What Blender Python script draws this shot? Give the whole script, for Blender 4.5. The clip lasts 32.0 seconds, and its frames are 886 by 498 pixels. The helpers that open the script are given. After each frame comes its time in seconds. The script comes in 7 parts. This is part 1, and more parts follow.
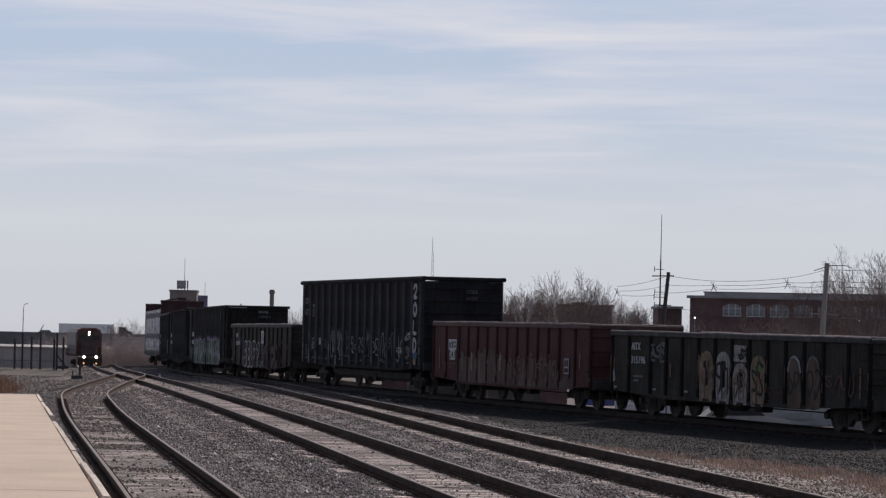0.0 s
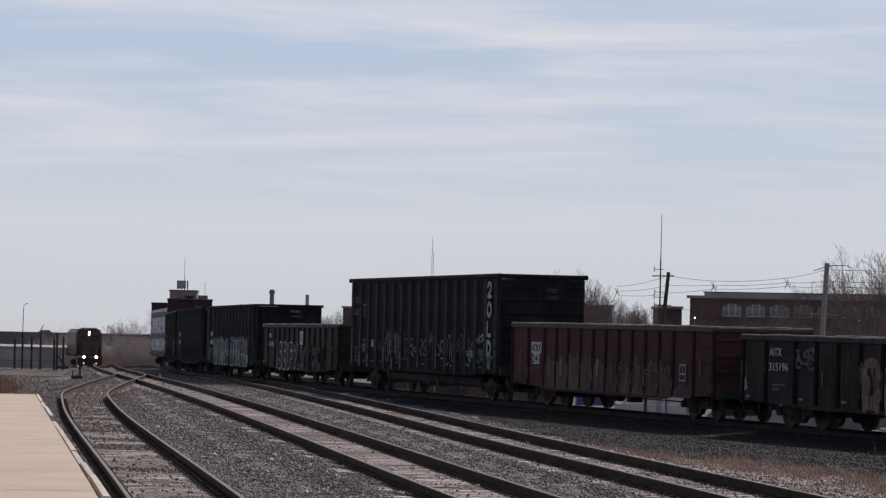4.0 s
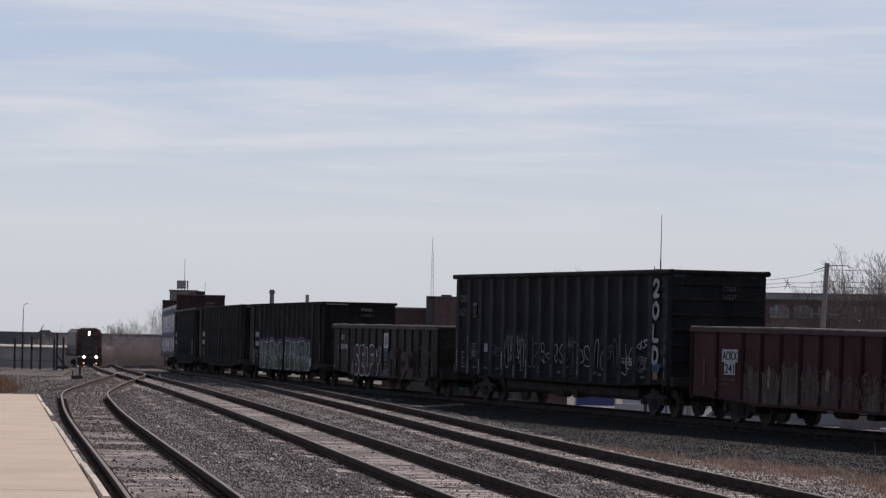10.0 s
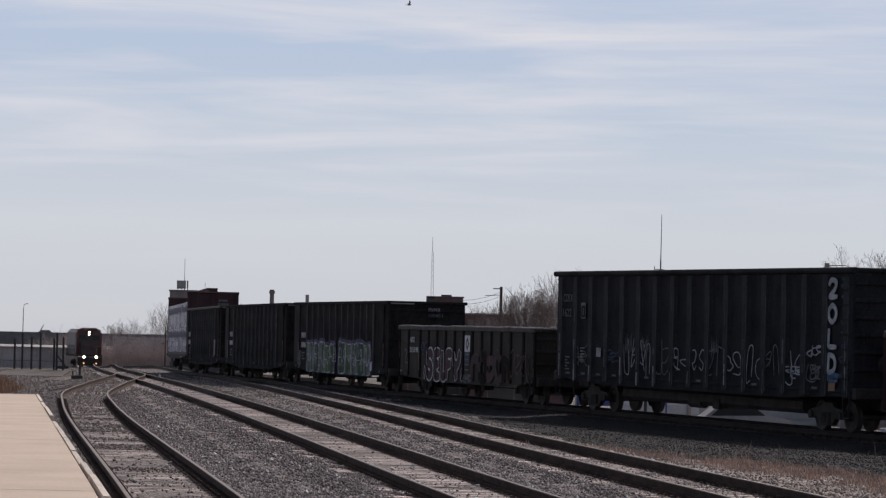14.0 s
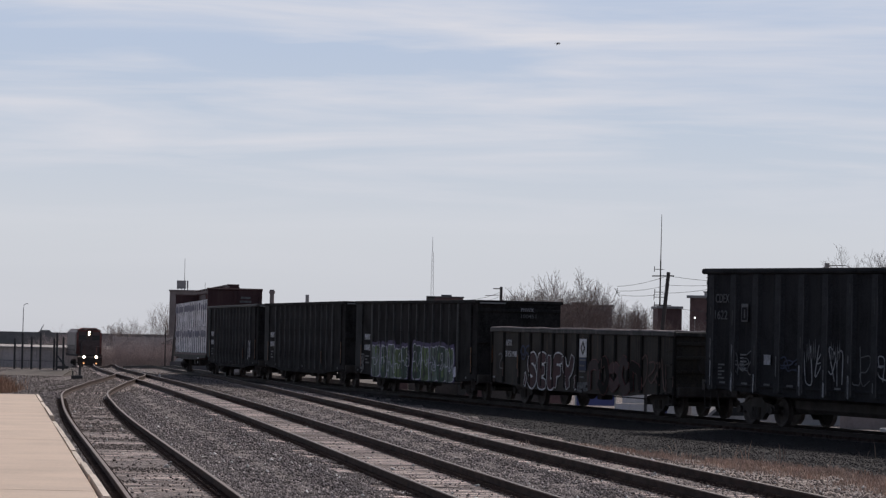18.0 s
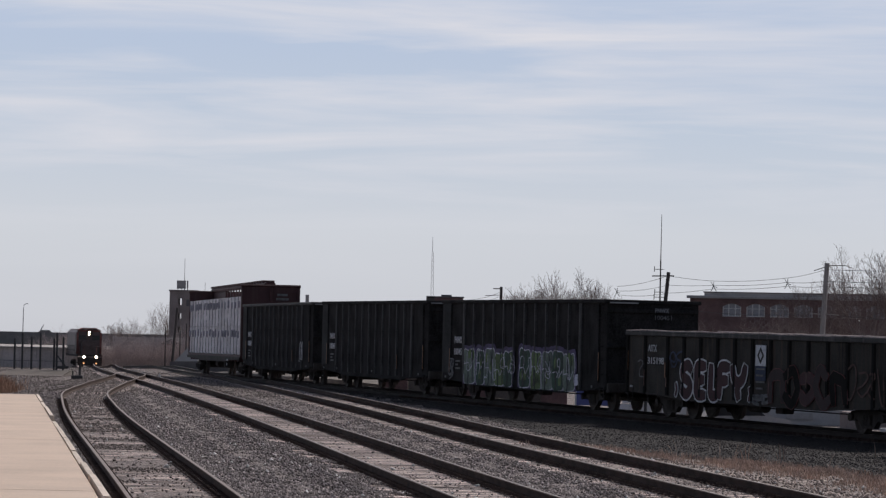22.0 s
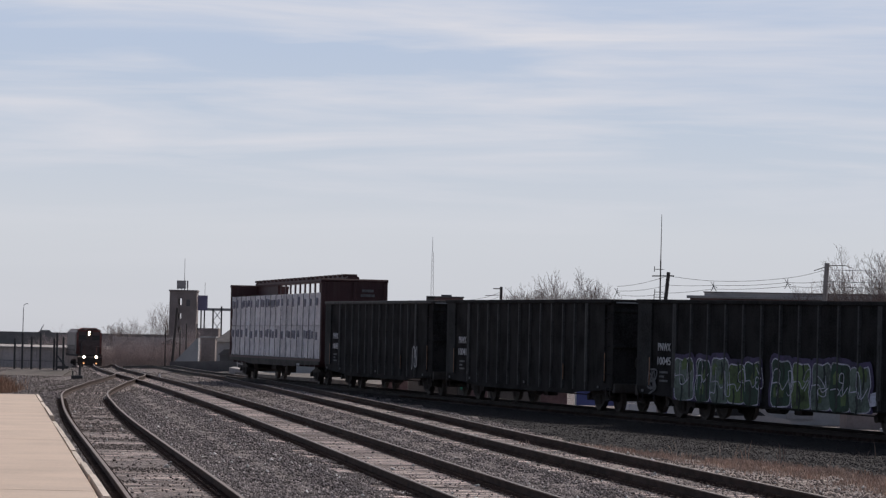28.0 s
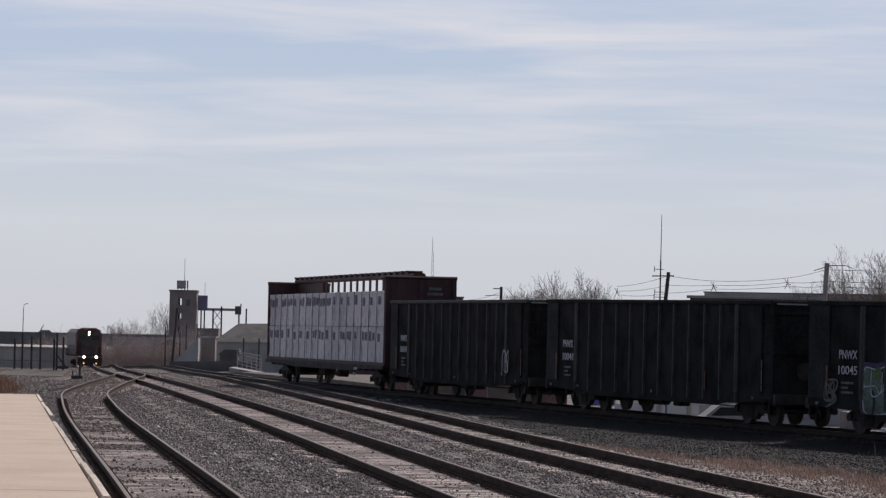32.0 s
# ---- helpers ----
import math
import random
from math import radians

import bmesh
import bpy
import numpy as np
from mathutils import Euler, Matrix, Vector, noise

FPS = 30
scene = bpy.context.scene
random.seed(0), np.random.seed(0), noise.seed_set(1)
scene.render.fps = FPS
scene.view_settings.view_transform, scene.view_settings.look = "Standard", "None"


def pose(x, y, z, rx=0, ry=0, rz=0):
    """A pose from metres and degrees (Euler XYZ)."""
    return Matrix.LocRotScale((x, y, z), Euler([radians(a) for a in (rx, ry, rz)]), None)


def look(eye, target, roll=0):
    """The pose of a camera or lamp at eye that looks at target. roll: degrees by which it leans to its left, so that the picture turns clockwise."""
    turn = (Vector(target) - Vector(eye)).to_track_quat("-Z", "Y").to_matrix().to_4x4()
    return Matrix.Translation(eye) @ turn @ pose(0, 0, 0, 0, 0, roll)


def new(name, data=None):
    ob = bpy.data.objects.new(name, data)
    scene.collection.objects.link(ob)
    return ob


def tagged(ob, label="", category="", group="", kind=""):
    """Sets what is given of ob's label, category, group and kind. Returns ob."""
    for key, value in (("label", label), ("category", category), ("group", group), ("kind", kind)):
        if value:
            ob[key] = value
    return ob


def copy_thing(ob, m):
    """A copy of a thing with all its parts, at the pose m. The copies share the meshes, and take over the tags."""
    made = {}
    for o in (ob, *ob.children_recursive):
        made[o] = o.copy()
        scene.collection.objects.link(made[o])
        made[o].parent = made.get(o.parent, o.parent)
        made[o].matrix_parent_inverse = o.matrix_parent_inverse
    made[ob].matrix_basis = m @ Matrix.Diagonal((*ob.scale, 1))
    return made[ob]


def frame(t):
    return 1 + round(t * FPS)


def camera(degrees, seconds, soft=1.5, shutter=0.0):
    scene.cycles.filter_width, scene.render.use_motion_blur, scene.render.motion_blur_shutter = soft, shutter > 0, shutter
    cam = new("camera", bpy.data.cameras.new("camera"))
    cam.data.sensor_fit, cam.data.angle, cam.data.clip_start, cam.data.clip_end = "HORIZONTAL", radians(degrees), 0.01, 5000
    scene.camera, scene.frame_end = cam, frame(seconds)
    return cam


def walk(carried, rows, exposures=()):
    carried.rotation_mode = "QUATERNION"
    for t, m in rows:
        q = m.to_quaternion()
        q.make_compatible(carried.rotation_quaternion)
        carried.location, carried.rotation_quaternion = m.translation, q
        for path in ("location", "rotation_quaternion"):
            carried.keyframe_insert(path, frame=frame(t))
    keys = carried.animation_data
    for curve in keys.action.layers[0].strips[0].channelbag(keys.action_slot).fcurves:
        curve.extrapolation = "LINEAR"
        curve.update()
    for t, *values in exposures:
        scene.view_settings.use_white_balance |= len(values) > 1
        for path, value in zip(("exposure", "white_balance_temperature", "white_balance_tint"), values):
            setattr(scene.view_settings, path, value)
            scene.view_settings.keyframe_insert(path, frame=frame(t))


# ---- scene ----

# ---------- camera: fixed on a tripod, long lens, leaning a little ----------
cam = camera(14.95, 32.0, soft=1.3)
EYE = (0.0, 0.0, 2.18)
VIEW = look(EYE, (0.0, 100.0, 2.18 + 2.573), 1.2)
walk(cam, [(0.0, VIEW), (32.0, VIEW)], exposures=[(0.0, 0.0), (32.0, 0.0)])

# ---------- world and sun: hazy bright day, sun behind the train ----------
SUN_ELEV, SUN_AZ = radians(42), radians(32)      # azimuth from +Y towards +X
world = bpy.data.worlds.new("sky")
scene.world = world
world.use_nodes = True


def build_world():
    nt = world.node_tree
    nt.nodes.clear()
    N, L = nt.nodes.new, nt.links.new
    out = N("ShaderNodeOutputWorld")
    sky = N("ShaderNodeTexSky")
    sky.sky_type, sky.sun_disc = "NISHITA", False
    sky.sun_elevation, sky.sun_rotation = SUN_ELEV, SUN_AZ
    sky.dust_density, sky.air_density = 3.5, 0.85
    bg1 = N("ShaderNodeBackground")
    bg1.inputs[1].default_value = 0.06
    L(sky.outputs[0], bg1.inputs[0])
    # thin high cloud and haze over the lower sky
    tc = N("ShaderNodeTexCoord")
    sep = N("ShaderNodeSeparateXYZ")
    L(tc.outputs["Generated"], sep.inputs[0])
    ramp = N("ShaderNodeValToRGB")
    e = ramp.color_ramp.elements
    e[0].position, e[0].color = 0.0, (0.582, 0.592, 0.636, 1)
    e[1].position, e[1].color = 0.105, (0.497, 0.573, 0.722, 1)
    for pos, col in ((0.030, (0.615, 0.640, 0.690, 1)), (0.060, (0.532, 0.597, 0.700, 1)), (0.085, (0.478, 0.560, 0.707, 1))):
        el = e.new(pos)
        el.color = col
    L(sep.outputs[2], ramp.inputs[0])
    mp = N("ShaderNodeMapping")
    mp.inputs["Scale"].default_value = (7.0, 7.0, 80.0)
    mp.inputs["Rotation"].default_value = (0.0, radians(1.5), 0.0)
    L(tc.outputs["Generated"], mp.inputs[0])
    no = N("ShaderNodeTexNoise")
    no.inputs["Scale"].default_value, no.inputs["Detail"].default_value, no.inputs["Roughness"].default_value = 1.0, 5.0, 0.55
    no.inputs["Distortion"].default_value = 0.4
    L(mp.outputs[0], no.inputs["Vector"])
    cr = N("ShaderNodeMapRange")
    cr.inputs["From Min"].default_value, cr.inputs["From Max"].default_value = 0.44, 0.72
    cr.inputs["To Max"].default_value = 0.95
    L(no.outputs["Fac"], cr.inputs["Value"])
    # the streaks thin out towards the horizon
    low = N("ShaderNodeMapRange")
    low.interpolation_type = "SMOOTHSTEP"
    low.inputs["From Min"].default_value, low.inputs["From Max"].default_value = 0.022, 0.06
    low.inputs["To Min"].default_value, low.inputs["To Max"].default_value = 0.12, 1.0
    L(sep.outputs[2], low.inputs["Value"])
    thin = N("ShaderNodeMath")
    thin.operation = "MULTIPLY"
    L(cr.outputs[0], thin.inputs[0])
    L(low.outputs[0], thin.inputs[1])
    mx = N("ShaderNodeMix")
    mx.data_type = "RGBA"
    L(thin.outputs[0], mx.inputs["Factor"])
    L(ramp.outputs[0], mx.inputs["A"])
    mx.inputs["B"].default_value = (0.715, 0.712, 0.762, 1)
    bg2 = N("ShaderNodeBackground")
    L(mx.outputs["Result"], bg2.inputs[0])
    # haze scatters forwards: brighter on the sun's side, dimmer opposite
    dot = N("ShaderNodeVectorMath")
    dot.operation = "DOT_PRODUCT"
    dot.inputs[1].default_value = (math.sin(SUN_AZ), math.cos(SUN_AZ), 0.0)
    L(tc.outputs["Generated"], dot.inputs[0])
    fwd = N("ShaderNodeMapRange")
    fwd.interpolation_type = "SMOOTHSTEP"
    fwd.inputs["From Min"].default_value, fwd.inputs["From Max"].default_value = -0.6, 0.75
    fwd.inputs["To Min"].default_value, fwd.inputs["To Max"].default_value = 0.55, 1.0
    L(dot.outputs["Value"], fwd.inputs["Value"])
    L(fwd.outputs[0], bg2.inputs[1])
    lay = N("ShaderNodeMapRange")
    lay.inputs["From Min"].default_value, lay.inputs["From Max"].default_value = 0.12, 0.5
    lay.inputs["To Min"].default_value, lay.inputs["To Max"].default_value = 1.0, 0.0
    L(sep.outputs[2], lay.inputs["Value"])
    mix = N("ShaderNodeMixShader")
    L(lay.outputs[0], mix.inputs[0])
    L(bg1.outputs[0], mix.inputs[1])
    L(bg2.outputs[0], mix.inputs[2])
    L(mix.outputs[0], out.inputs[0])


build_world()
sun = new("sun", bpy.data.lights.new("sun", "SUN"))
sun.data.energy, sun.data.angle, sun.data.color = 2.6, radians(5.0), (1.0, 0.918, 0.868)
_to_sun = Vector((math.sin(SUN_AZ) * math.cos(SUN_ELEV), math.cos(SUN_AZ) * math.cos(SUN_ELEV), math.sin(SUN_ELEV)))
sun.matrix_world = look(_to_sun * 400, (0, 0, 0))

# ---------- materials ----------


def mat(name, base, rough=0.8, metal=0.0, var=0.25, scale=2.0, grain=30.0, bump=0.25, streak=None, per=0.0, tint=None, spec=0.5, stretch=(1, 1, 1)):
    """Two scales of variation, fine relief, optional vertical streaks of another colour, and a random shift per object."""
    m = bpy.data.materials.new(name)
    m.use_nodes = True
    nt = m.node_tree
    N, L = nt.nodes.new, nt.links.new
    b = nt.nodes["Principled BSDF"]
    b.inputs["Metallic"].default_value = metal
    b.inputs["Specular IOR Level"].default_value = spec
    tc = N("ShaderNodeTexCoord")
    mp = N("ShaderNodeMapping")
    mp.inputs["Scale"].default_value = stretch
    L(tc.outputs["Object"], mp.inputs[0])

    def nz(s, d=4.0, vec=None):
        n = N("ShaderNodeTexNoise")
        n.inputs["Scale"].default_value, n.inputs["Detail"].default_value = s, d
        L((vec or mp).outputs[0], n.inputs["Vector"])
        return n
    a, g = nz(scale), nz(grain, 3.0)
    ad = N("ShaderNodeMath")
    ad.operation = "MULTIPLY_ADD"
    L(g.outputs["Fac"], ad.inputs[0])
    ad.inputs[1].default_value = 0.7
    L(a.outputs["Fac"], ad.inputs[2])
    rg = N("ShaderNodeValToRGB")
    e = rg.color_ramp.elements
    lo = [c * (1 - var) for c in base]
    hi = [min(1, c * (1 + var)) for c in (tint or base)]
    e[0].position, e[0].color = 0.55, (*lo, 1)
    e[1].position, e[1].color = 1.15, (*hi, 1)
    e[1].position = 1.0
    L(ad.outputs[0], rg.inputs[0])
    col = rg.outputs[0]
    if streak:
        mp2 = N("ShaderNodeMapping")
        mp2.inputs["Scale"].default_value = (5.0, 5.0, 0.45)
        L(tc.outputs["Object"], mp2.inputs[0])
        s = nz(1.3, 5.0, mp2)
        sr = N("ShaderNodeMapRange")
        sr.inputs["From Min"].default_value, sr.inputs["From Max"].default_value = 0.52, 0.72
        sr.inputs["To Max"].default_value = streak[1]
        L(s.outputs["Fac"], sr.inputs["Value"])
        mx = N("ShaderNodeMix")
        mx.data_type = "RGBA"
        L(sr.outputs[0], mx.inputs["Factor"])
        L(col, mx.inputs["A"])
        mx.inputs["B"].default_value = (*streak[0], 1)
        col = mx.outputs["Result"]
    if per:
        oi = N("ShaderNodeObjectInfo")
        pr = N("ShaderNodeMapRange")
        pr.inputs["To Min"].default_value, pr.inputs["To Max"].default_value = 1 - per, 1 + per
        L(oi.outputs["Random"], pr.inputs["Value"])
        hs = N("ShaderNodeHueSaturation")
        L(pr.outputs[0], hs.inputs["Value"])
        L(col, hs.inputs["Color"])
        col = hs.outputs[0]
    L(col, b.inputs["Base Color"])
    rr = N("ShaderNodeMapRange")
    rr.inputs["To Min"].default_value, rr.inputs["To Max"].default_value = max(0.05, rough - 0.15), min(1, rough + 0.12)
    L(g.outputs["Fac"], rr.inputs["Value"])
    L(rr.outputs[0], b.inputs["Roughness"])
    if bump:
        bp = N("ShaderNodeBump")
        bp.inputs["Strength"].default_value, bp.inputs["Distance"].default_value = bump, 0.02
        L(g.outputs["Fac"], bp.inputs["Height"])
        L(bp.outputs[0], b.inputs["Normal"])
    return m


def gravel(name, base, lo, hi, size=22.0):
    """Crushed stone: cells of differing grey with relief, drifts of dust over them."""
    m = bpy.data.materials.new(name)
    m.use_nodes = True
    nt = m.node_tree
    N, L = nt.nodes.new, nt.links.new
    b = nt.nodes["Principled BSDF"]
    b.inputs["Roughness"].default_value, b.inputs["Specular IOR Level"].default_value = 0.9, 0.3
    tc = N("ShaderNodeTexCoord")
    vo = N("ShaderNodeTexVoronoi")
    vo.inputs["Scale"].default_value = size
    L(tc.outputs["Object"], vo.inputs["Vector"])
    sp = N("ShaderNodeSeparateColor")
    L(vo.outputs["Color"], sp.inputs[0])
    rg = N("ShaderNodeValToRGB")
    e = rg.color_ramp.elements
    e[0].color, e[1].color = (*[c * lo for c in base], 1), (*[c * hi for c in base], 1)
    L(sp.outputs[0], rg.inputs[0])
    no = N("ShaderNodeTexNoise")
    no.inputs["Scale"].default_value, no.inputs["Detail"].default_value = 0.5, 6.0
    L(tc.outputs["Object"], no.inputs["Vector"])
    mr = N("ShaderNodeMapRange")
    mr.inputs["From Min"].default_value, mr.inputs["From Max"].default_value = 0.3, 0.7
    mr.inputs["To Min"].default_value, mr.inputs["To Max"].default_value = 0.75, 1.25
    L(no.outputs["Fac"], mr.inputs["Value"])
    n2 = N("ShaderNodeTexNoise")
    n2.inputs["Scale"].default_value, n2.inputs["Detail"].default_value, n2.inputs["Roughness"].default_value = 5.0, 8.0, 0.75
    L(tc.outputs["Object"], n2.inputs["Vector"])
    m2 = N("ShaderNodeMapRange")
    m2.inputs["From Min"].default_value, m2.inputs["From Max"].default_value = 0.32, 0.68
    m2.inputs["To Min"].default_value, m2.inputs["To Max"].default_value = 0.55, 1.45
    L(n2.outputs["Fac"], m2.inputs["Value"])
    mu = N("ShaderNodeMath")
    mu.operation = "MULTIPLY"
    L(mr.outputs[0], mu.inputs[0])
    L(m2.outputs[0], mu.inputs[1])
    hs = N("ShaderNodeHueSaturation")
    L(mu.outputs[0], hs.inputs["Value"])
    L(rg.outputs[0], hs.inputs["Color"])
    L(hs.outputs[0], b.inputs["Base Color"])
    bp = N("ShaderNodeBump")
    bp.inputs["Strength"].default_value, bp.inputs["Distance"].default_value = 0.9, 0.04
    bp.invert = True
    L(vo.outputs["Distance"], bp.inputs["Height"])
    L(bp.outputs[0], b.inputs["Normal"])
    return m


def glow(name, color, power):
    m = bpy.data.materials.new(name)
    m.use_nodes = True
    b = m.node_tree.nodes["Principled BSDF"]
    b.inputs["Base Color"].default_value = (*color, 1)
    b.inputs["Emission Color"].default_value = (*color, 1)
    b.inputs["Emission Strength"].default_value = power
    return m


BALLAST = gravel("ballast_stone", (0.190, 0.163, 0.158), 0.22, 2.0, 24.0)
DARKGRAVEL = gravel("dark_cinder_gravel", (0.0130, 0.0114, 0.0128), 0.65, 1.4, 26.0)
DUSTGRAVEL = gravel("dusty_straw_gravel", (0.31, 0.265, 0.245), 0.35, 1.7, 26.0)
EARTH = mat("dry_earth", (0.115, 0.100, 0.090), 0.95, var=0.4, scale=0.6, grain=14, bump=0.5)
CONCRETE = mat("platform_concrete", (0.600, 0.478, 0.388), 0.9, var=0.12, scale=1.3, grain=30, bump=0.12, per=0.04)
EDGE = mat("platform_edge_timber", (0.60, 0.52, 0.45), 0.85, var=0.15, scale=3, grain=30, per=0.10)
WALLGREY = mat("grey_concrete", (0.40, 0.375, 0.37), 0.9, var=0.2, scale=0.5, grain=6, streak=((0.16, 0.15, 0.15), 0.6))
SHEDBROWN = mat("brown_grey_cladding", (0.52, 0.465, 0.45), 0.9, var=0.3, scale=0.4, grain=4, streak=((0.26, 0.225, 0.215), 0.6))
WALLWHITE = mat("pale_painted_block", (0.62, 0.62, 0.62), 0.85, var=0.12, scale=0.7, grain=12)
TIE = mat("weathered_tie_wood", (0.46, 0.38, 0.35), 0.92, var=0.7, scale=3.0, grain=30, bump=0.5, per=0.5, stretch=(1, 8, 4))
# ties of the main track, darker than the others
TIEDARK = mat("dark_tie_wood", (0.062, 0.052, 0.048), 0.92, var=0.5, scale=3.0, grain=30, bump=0.5, per=0.4, stretch=(1, 8, 4))
RAILSIDE = mat("rusty_rail", (0.062, 0.043, 0.038), 0.9, var=0.45, scale=2, grain=40, spec=0.15)
RAILTOP = mat("worn_rail_head", (0.17, 0.145, 0.14), 0.6, metal=0.3, var=0.12, scale=2, grain=60, bump=0.05)
RAILTOPRUST = mat("dull_rail_head", (0.20, 0.165, 0.155), 0.7, metal=0.15, var=0.15, scale=2, grain=60, bump=0.05)
# rail sides of the main track, darker than the others
RAILDARK = mat("dark_rail", (0.040, 0.033, 0.031), 0.8, var=0.4, scale=2, grain=40, spec=0.2)
STEELDARK = mat("grimy_steel", (0.058, 0.052, 0.049), 0.8, var=0.4, scale=3, grain=30, streak=((0.050, 0.040, 0.033), 0.5), spec=0.2)
WHEELSTEEL = mat("wheel_steel", (0.068, 0.058, 0.053), 0.65, metal=0.2, var=0.4, scale=5, grain=40)
BLACKPAINT = mat("black_car_paint", (0.0278, 0.0264, 0.0268), 0.85, var=0.65, scale=1.2, grain=20, streak=((0.042, 0.043, 0.042), 0.6), bump=0.1, spec=0.05)
TALLBLACK = mat("dull_black_ribbed_paint", (0.0285, 0.0282, 0.0315), 0.8, var=0.5, scale=1.0, grain=20, streak=((0.050, 0.049, 0.050), 0.6), bump=0.1, spec=0.08)
TALLPOST = mat("dull_black_rib", (0.036, 0.0362, 0.040), 0.75, var=0.6, scale=1.0, grain=20, streak=((0.055, 0.053, 0.053), 0.6), bump=0.1, spec=0.12)
# paler than the panels: the light that posts catch is in the colour
POSTPAINT = mat("lit_scuffed_post", (0.054, 0.054, 0.055), 0.65, var=0.6, scale=1.2, grain=20, streak=((0.10, 0.095, 0.094), 0.6), bump=0.1, spec=0.15)
BLACKWARM = mat("aged_black_paint", (0.0425, 0.0385, 0.0345), 0.75, var=0.6, scale=1.0, grain=20, streak=((0.10, 0.074, 0.060), 0.7), bump=0.1, spec=0.15)
REDPAINT = mat("faded_oxide_red_paint", (0.098, 0.043, 0.042), 0.8, var=0.35, scale=1.0, grain=20, streak=((0.105, 0.060, 0.052), 0.6), bump=0.1, spec=0.2)
MAROON = mat("maroon_paint", (0.052, 0.018, 0.020), 0.65, var=0.3, scale=1.0, grain=20, streak=((0.085, 0.05, 0.05), 0.5), bump=0.1)
CHORD = mat("worn_grey_edge", (0.030, 0.028, 0.027), 0.7, var=0.6, scale=2, grain=25, streak=((0.15, 0.135, 0.13), 0.5))
CHORDRED = mat("worn_red_edge", (0.085, 0.042, 0.038), 0.7, var=0.45, scale=2, grain=25)
# dark streaks put the shade of the wrap's folds into its colour
WRAP = mat("white_lumber_wrap", (0.86, 0.825, 0.84), 0.5, var=0.14, streak=((0.25, 0.23, 0.30), 0.9), scale=2.5, grain=9, bump=0.9, per=0.16)
WRAPINK = mat("printed_wrap_mark", (0.26, 0.25, 0.29), 0.6, var=0.4, scale=4, grain=20)
WHITEPAINT = mat("stencil_white", (0.64, 0.64, 0.66), 0.8, var=0.25, scale=5, grain=40)
STENCILDIM = mat("worn_stencil_grey", (0.13, 0.13, 0.135), 0.8, var=0.5, scale=5, grain=40)
PALEGREY = mat("faded_spray_white", (0.34, 0.34, 0.36), 0.8, var=0.6, scale=3, grain=20)
TANSPRAY = mat("faded_tan_spray", (0.165, 0.118, 0.085), 0.8, var=0.8, scale=2.2, grain=14)
SMEAR = mat("thin_smeared_spray", (0.105, 0.062, 0.052), 0.8, var=0.6, scale=2.0, grain=12)
GREENSPRAY = mat("dark_green_spray", (0.022, 0.052, 0.032), 0.75, var=0.75, scale=1.8, grain=12)
LIMESPRAY = mat("lime_spray", (0.085, 0.130, 0.045), 0.75, var=0.7, scale=1.8, grain=12)
PURPLESPRAY = mat("purple_spray", (0.060, 0.045, 0.105), 0.75, var=0.6, scale=1.4, grain=12)
WINESPRAY = mat("wine_red_spray", (0.052, 0.017, 0.021), 0.75, var=0.4, scale=1.4, grain=12)
WINEEDGE = mat("faded_red_spray", (0.135, 0.052, 0.050), 0.75, var=0.5, scale=2.0, grain=12)
BLUESPRAY = mat("blue_spray", (0.07, 0.13, 0.22), 0.75, var=0.35, scale=1.4, grain=12)
TANWASH = mat("washed_tan_spray", (0.050, 0.036, 0.030), 0.8, var=0.5, scale=5.0, grain=14, tint=(0.26, 0.18, 0.12), stretch=(2, 2, 0.7))
PALEWASH = mat("washed_pale_spray", (0.070, 0.062, 0.058), 0.8, var=0.5, scale=5.0, grain=16, tint=(0.36, 0.33, 0.315), stretch=(2, 2, 0.7))
BROWNWASH = mat("washed_brown_spray", (0.055, 0.036, 0.028), 0.8, var=0.4, scale=1.8, grain=14, tint=(0.115, 0.075, 0.055), stretch=(2, 2, 0.7))
REDTAN = mat("washed_tan_over_red", (0.066, 0.027, 0.025), 0.8, var=0.2, scale=1.6, grain=12, tint=(0.118, 0.074, 0.062), stretch=(3, 3, 0.6))
REDTANPALE = mat("washed_pale_over_red", (0.082, 0.046, 0.040), 0.8, var=0.2, scale=1.6, grain=12, tint=(0.165, 0.118, 0.096), stretch=(3, 3, 0.6))
WINEDARK = mat("dark_wine_spray", (0.030, 0.014, 0.016), 0.75, var=0.4, scale=1.4, grain=12)
DIMBLUE = mat("dull_blue_spray", (0.035, 0.045, 0.085), 0.75, var=0.4, scale=2.0, grain=12)
GREENGREY = mat("grey_green_spray", (0.055, 0.080, 0.070), 0.75, var=0.6, scale=1.6, grain=12, tint=(0.115, 0.150, 0.125))
GREENDEEP = mat("deep_green_spray", (0.008, 0.018, 0.013), 0.75, var=0.5, scale=1.8, grain=12)
LAVENDER = mat("pale_lavender_spray", (0.46, 0.46, 0.53), 0.8, var=0.6, scale=3, grain=20)
PLATEPAINT = mat("dusty_black_plate", (0.030, 0.0305, 0.0315), 0.75, var=0.7, scale=0.8, grain=14, streak=((0.070, 0.069, 0.070), 0.5), bump=0.1, spec=0.1)
# gondola posts, darker than the side panels
DARKPOST = mat("dark_post", (0.0185, 0.0172, 0.0165), 0.85, var=0.5, scale=1.2, grain=20, streak=((0.032, 0.028, 0.026), 0.5), bump=0.1, spec=0.05)
REDPOST = mat("dark_red_post", (0.046, 0.021, 0.021), 0.85, var=0.4, scale=1.0, grain=20, streak=((0.060, 0.034, 0.032), 0.5), bump=0.1, spec=0.1)
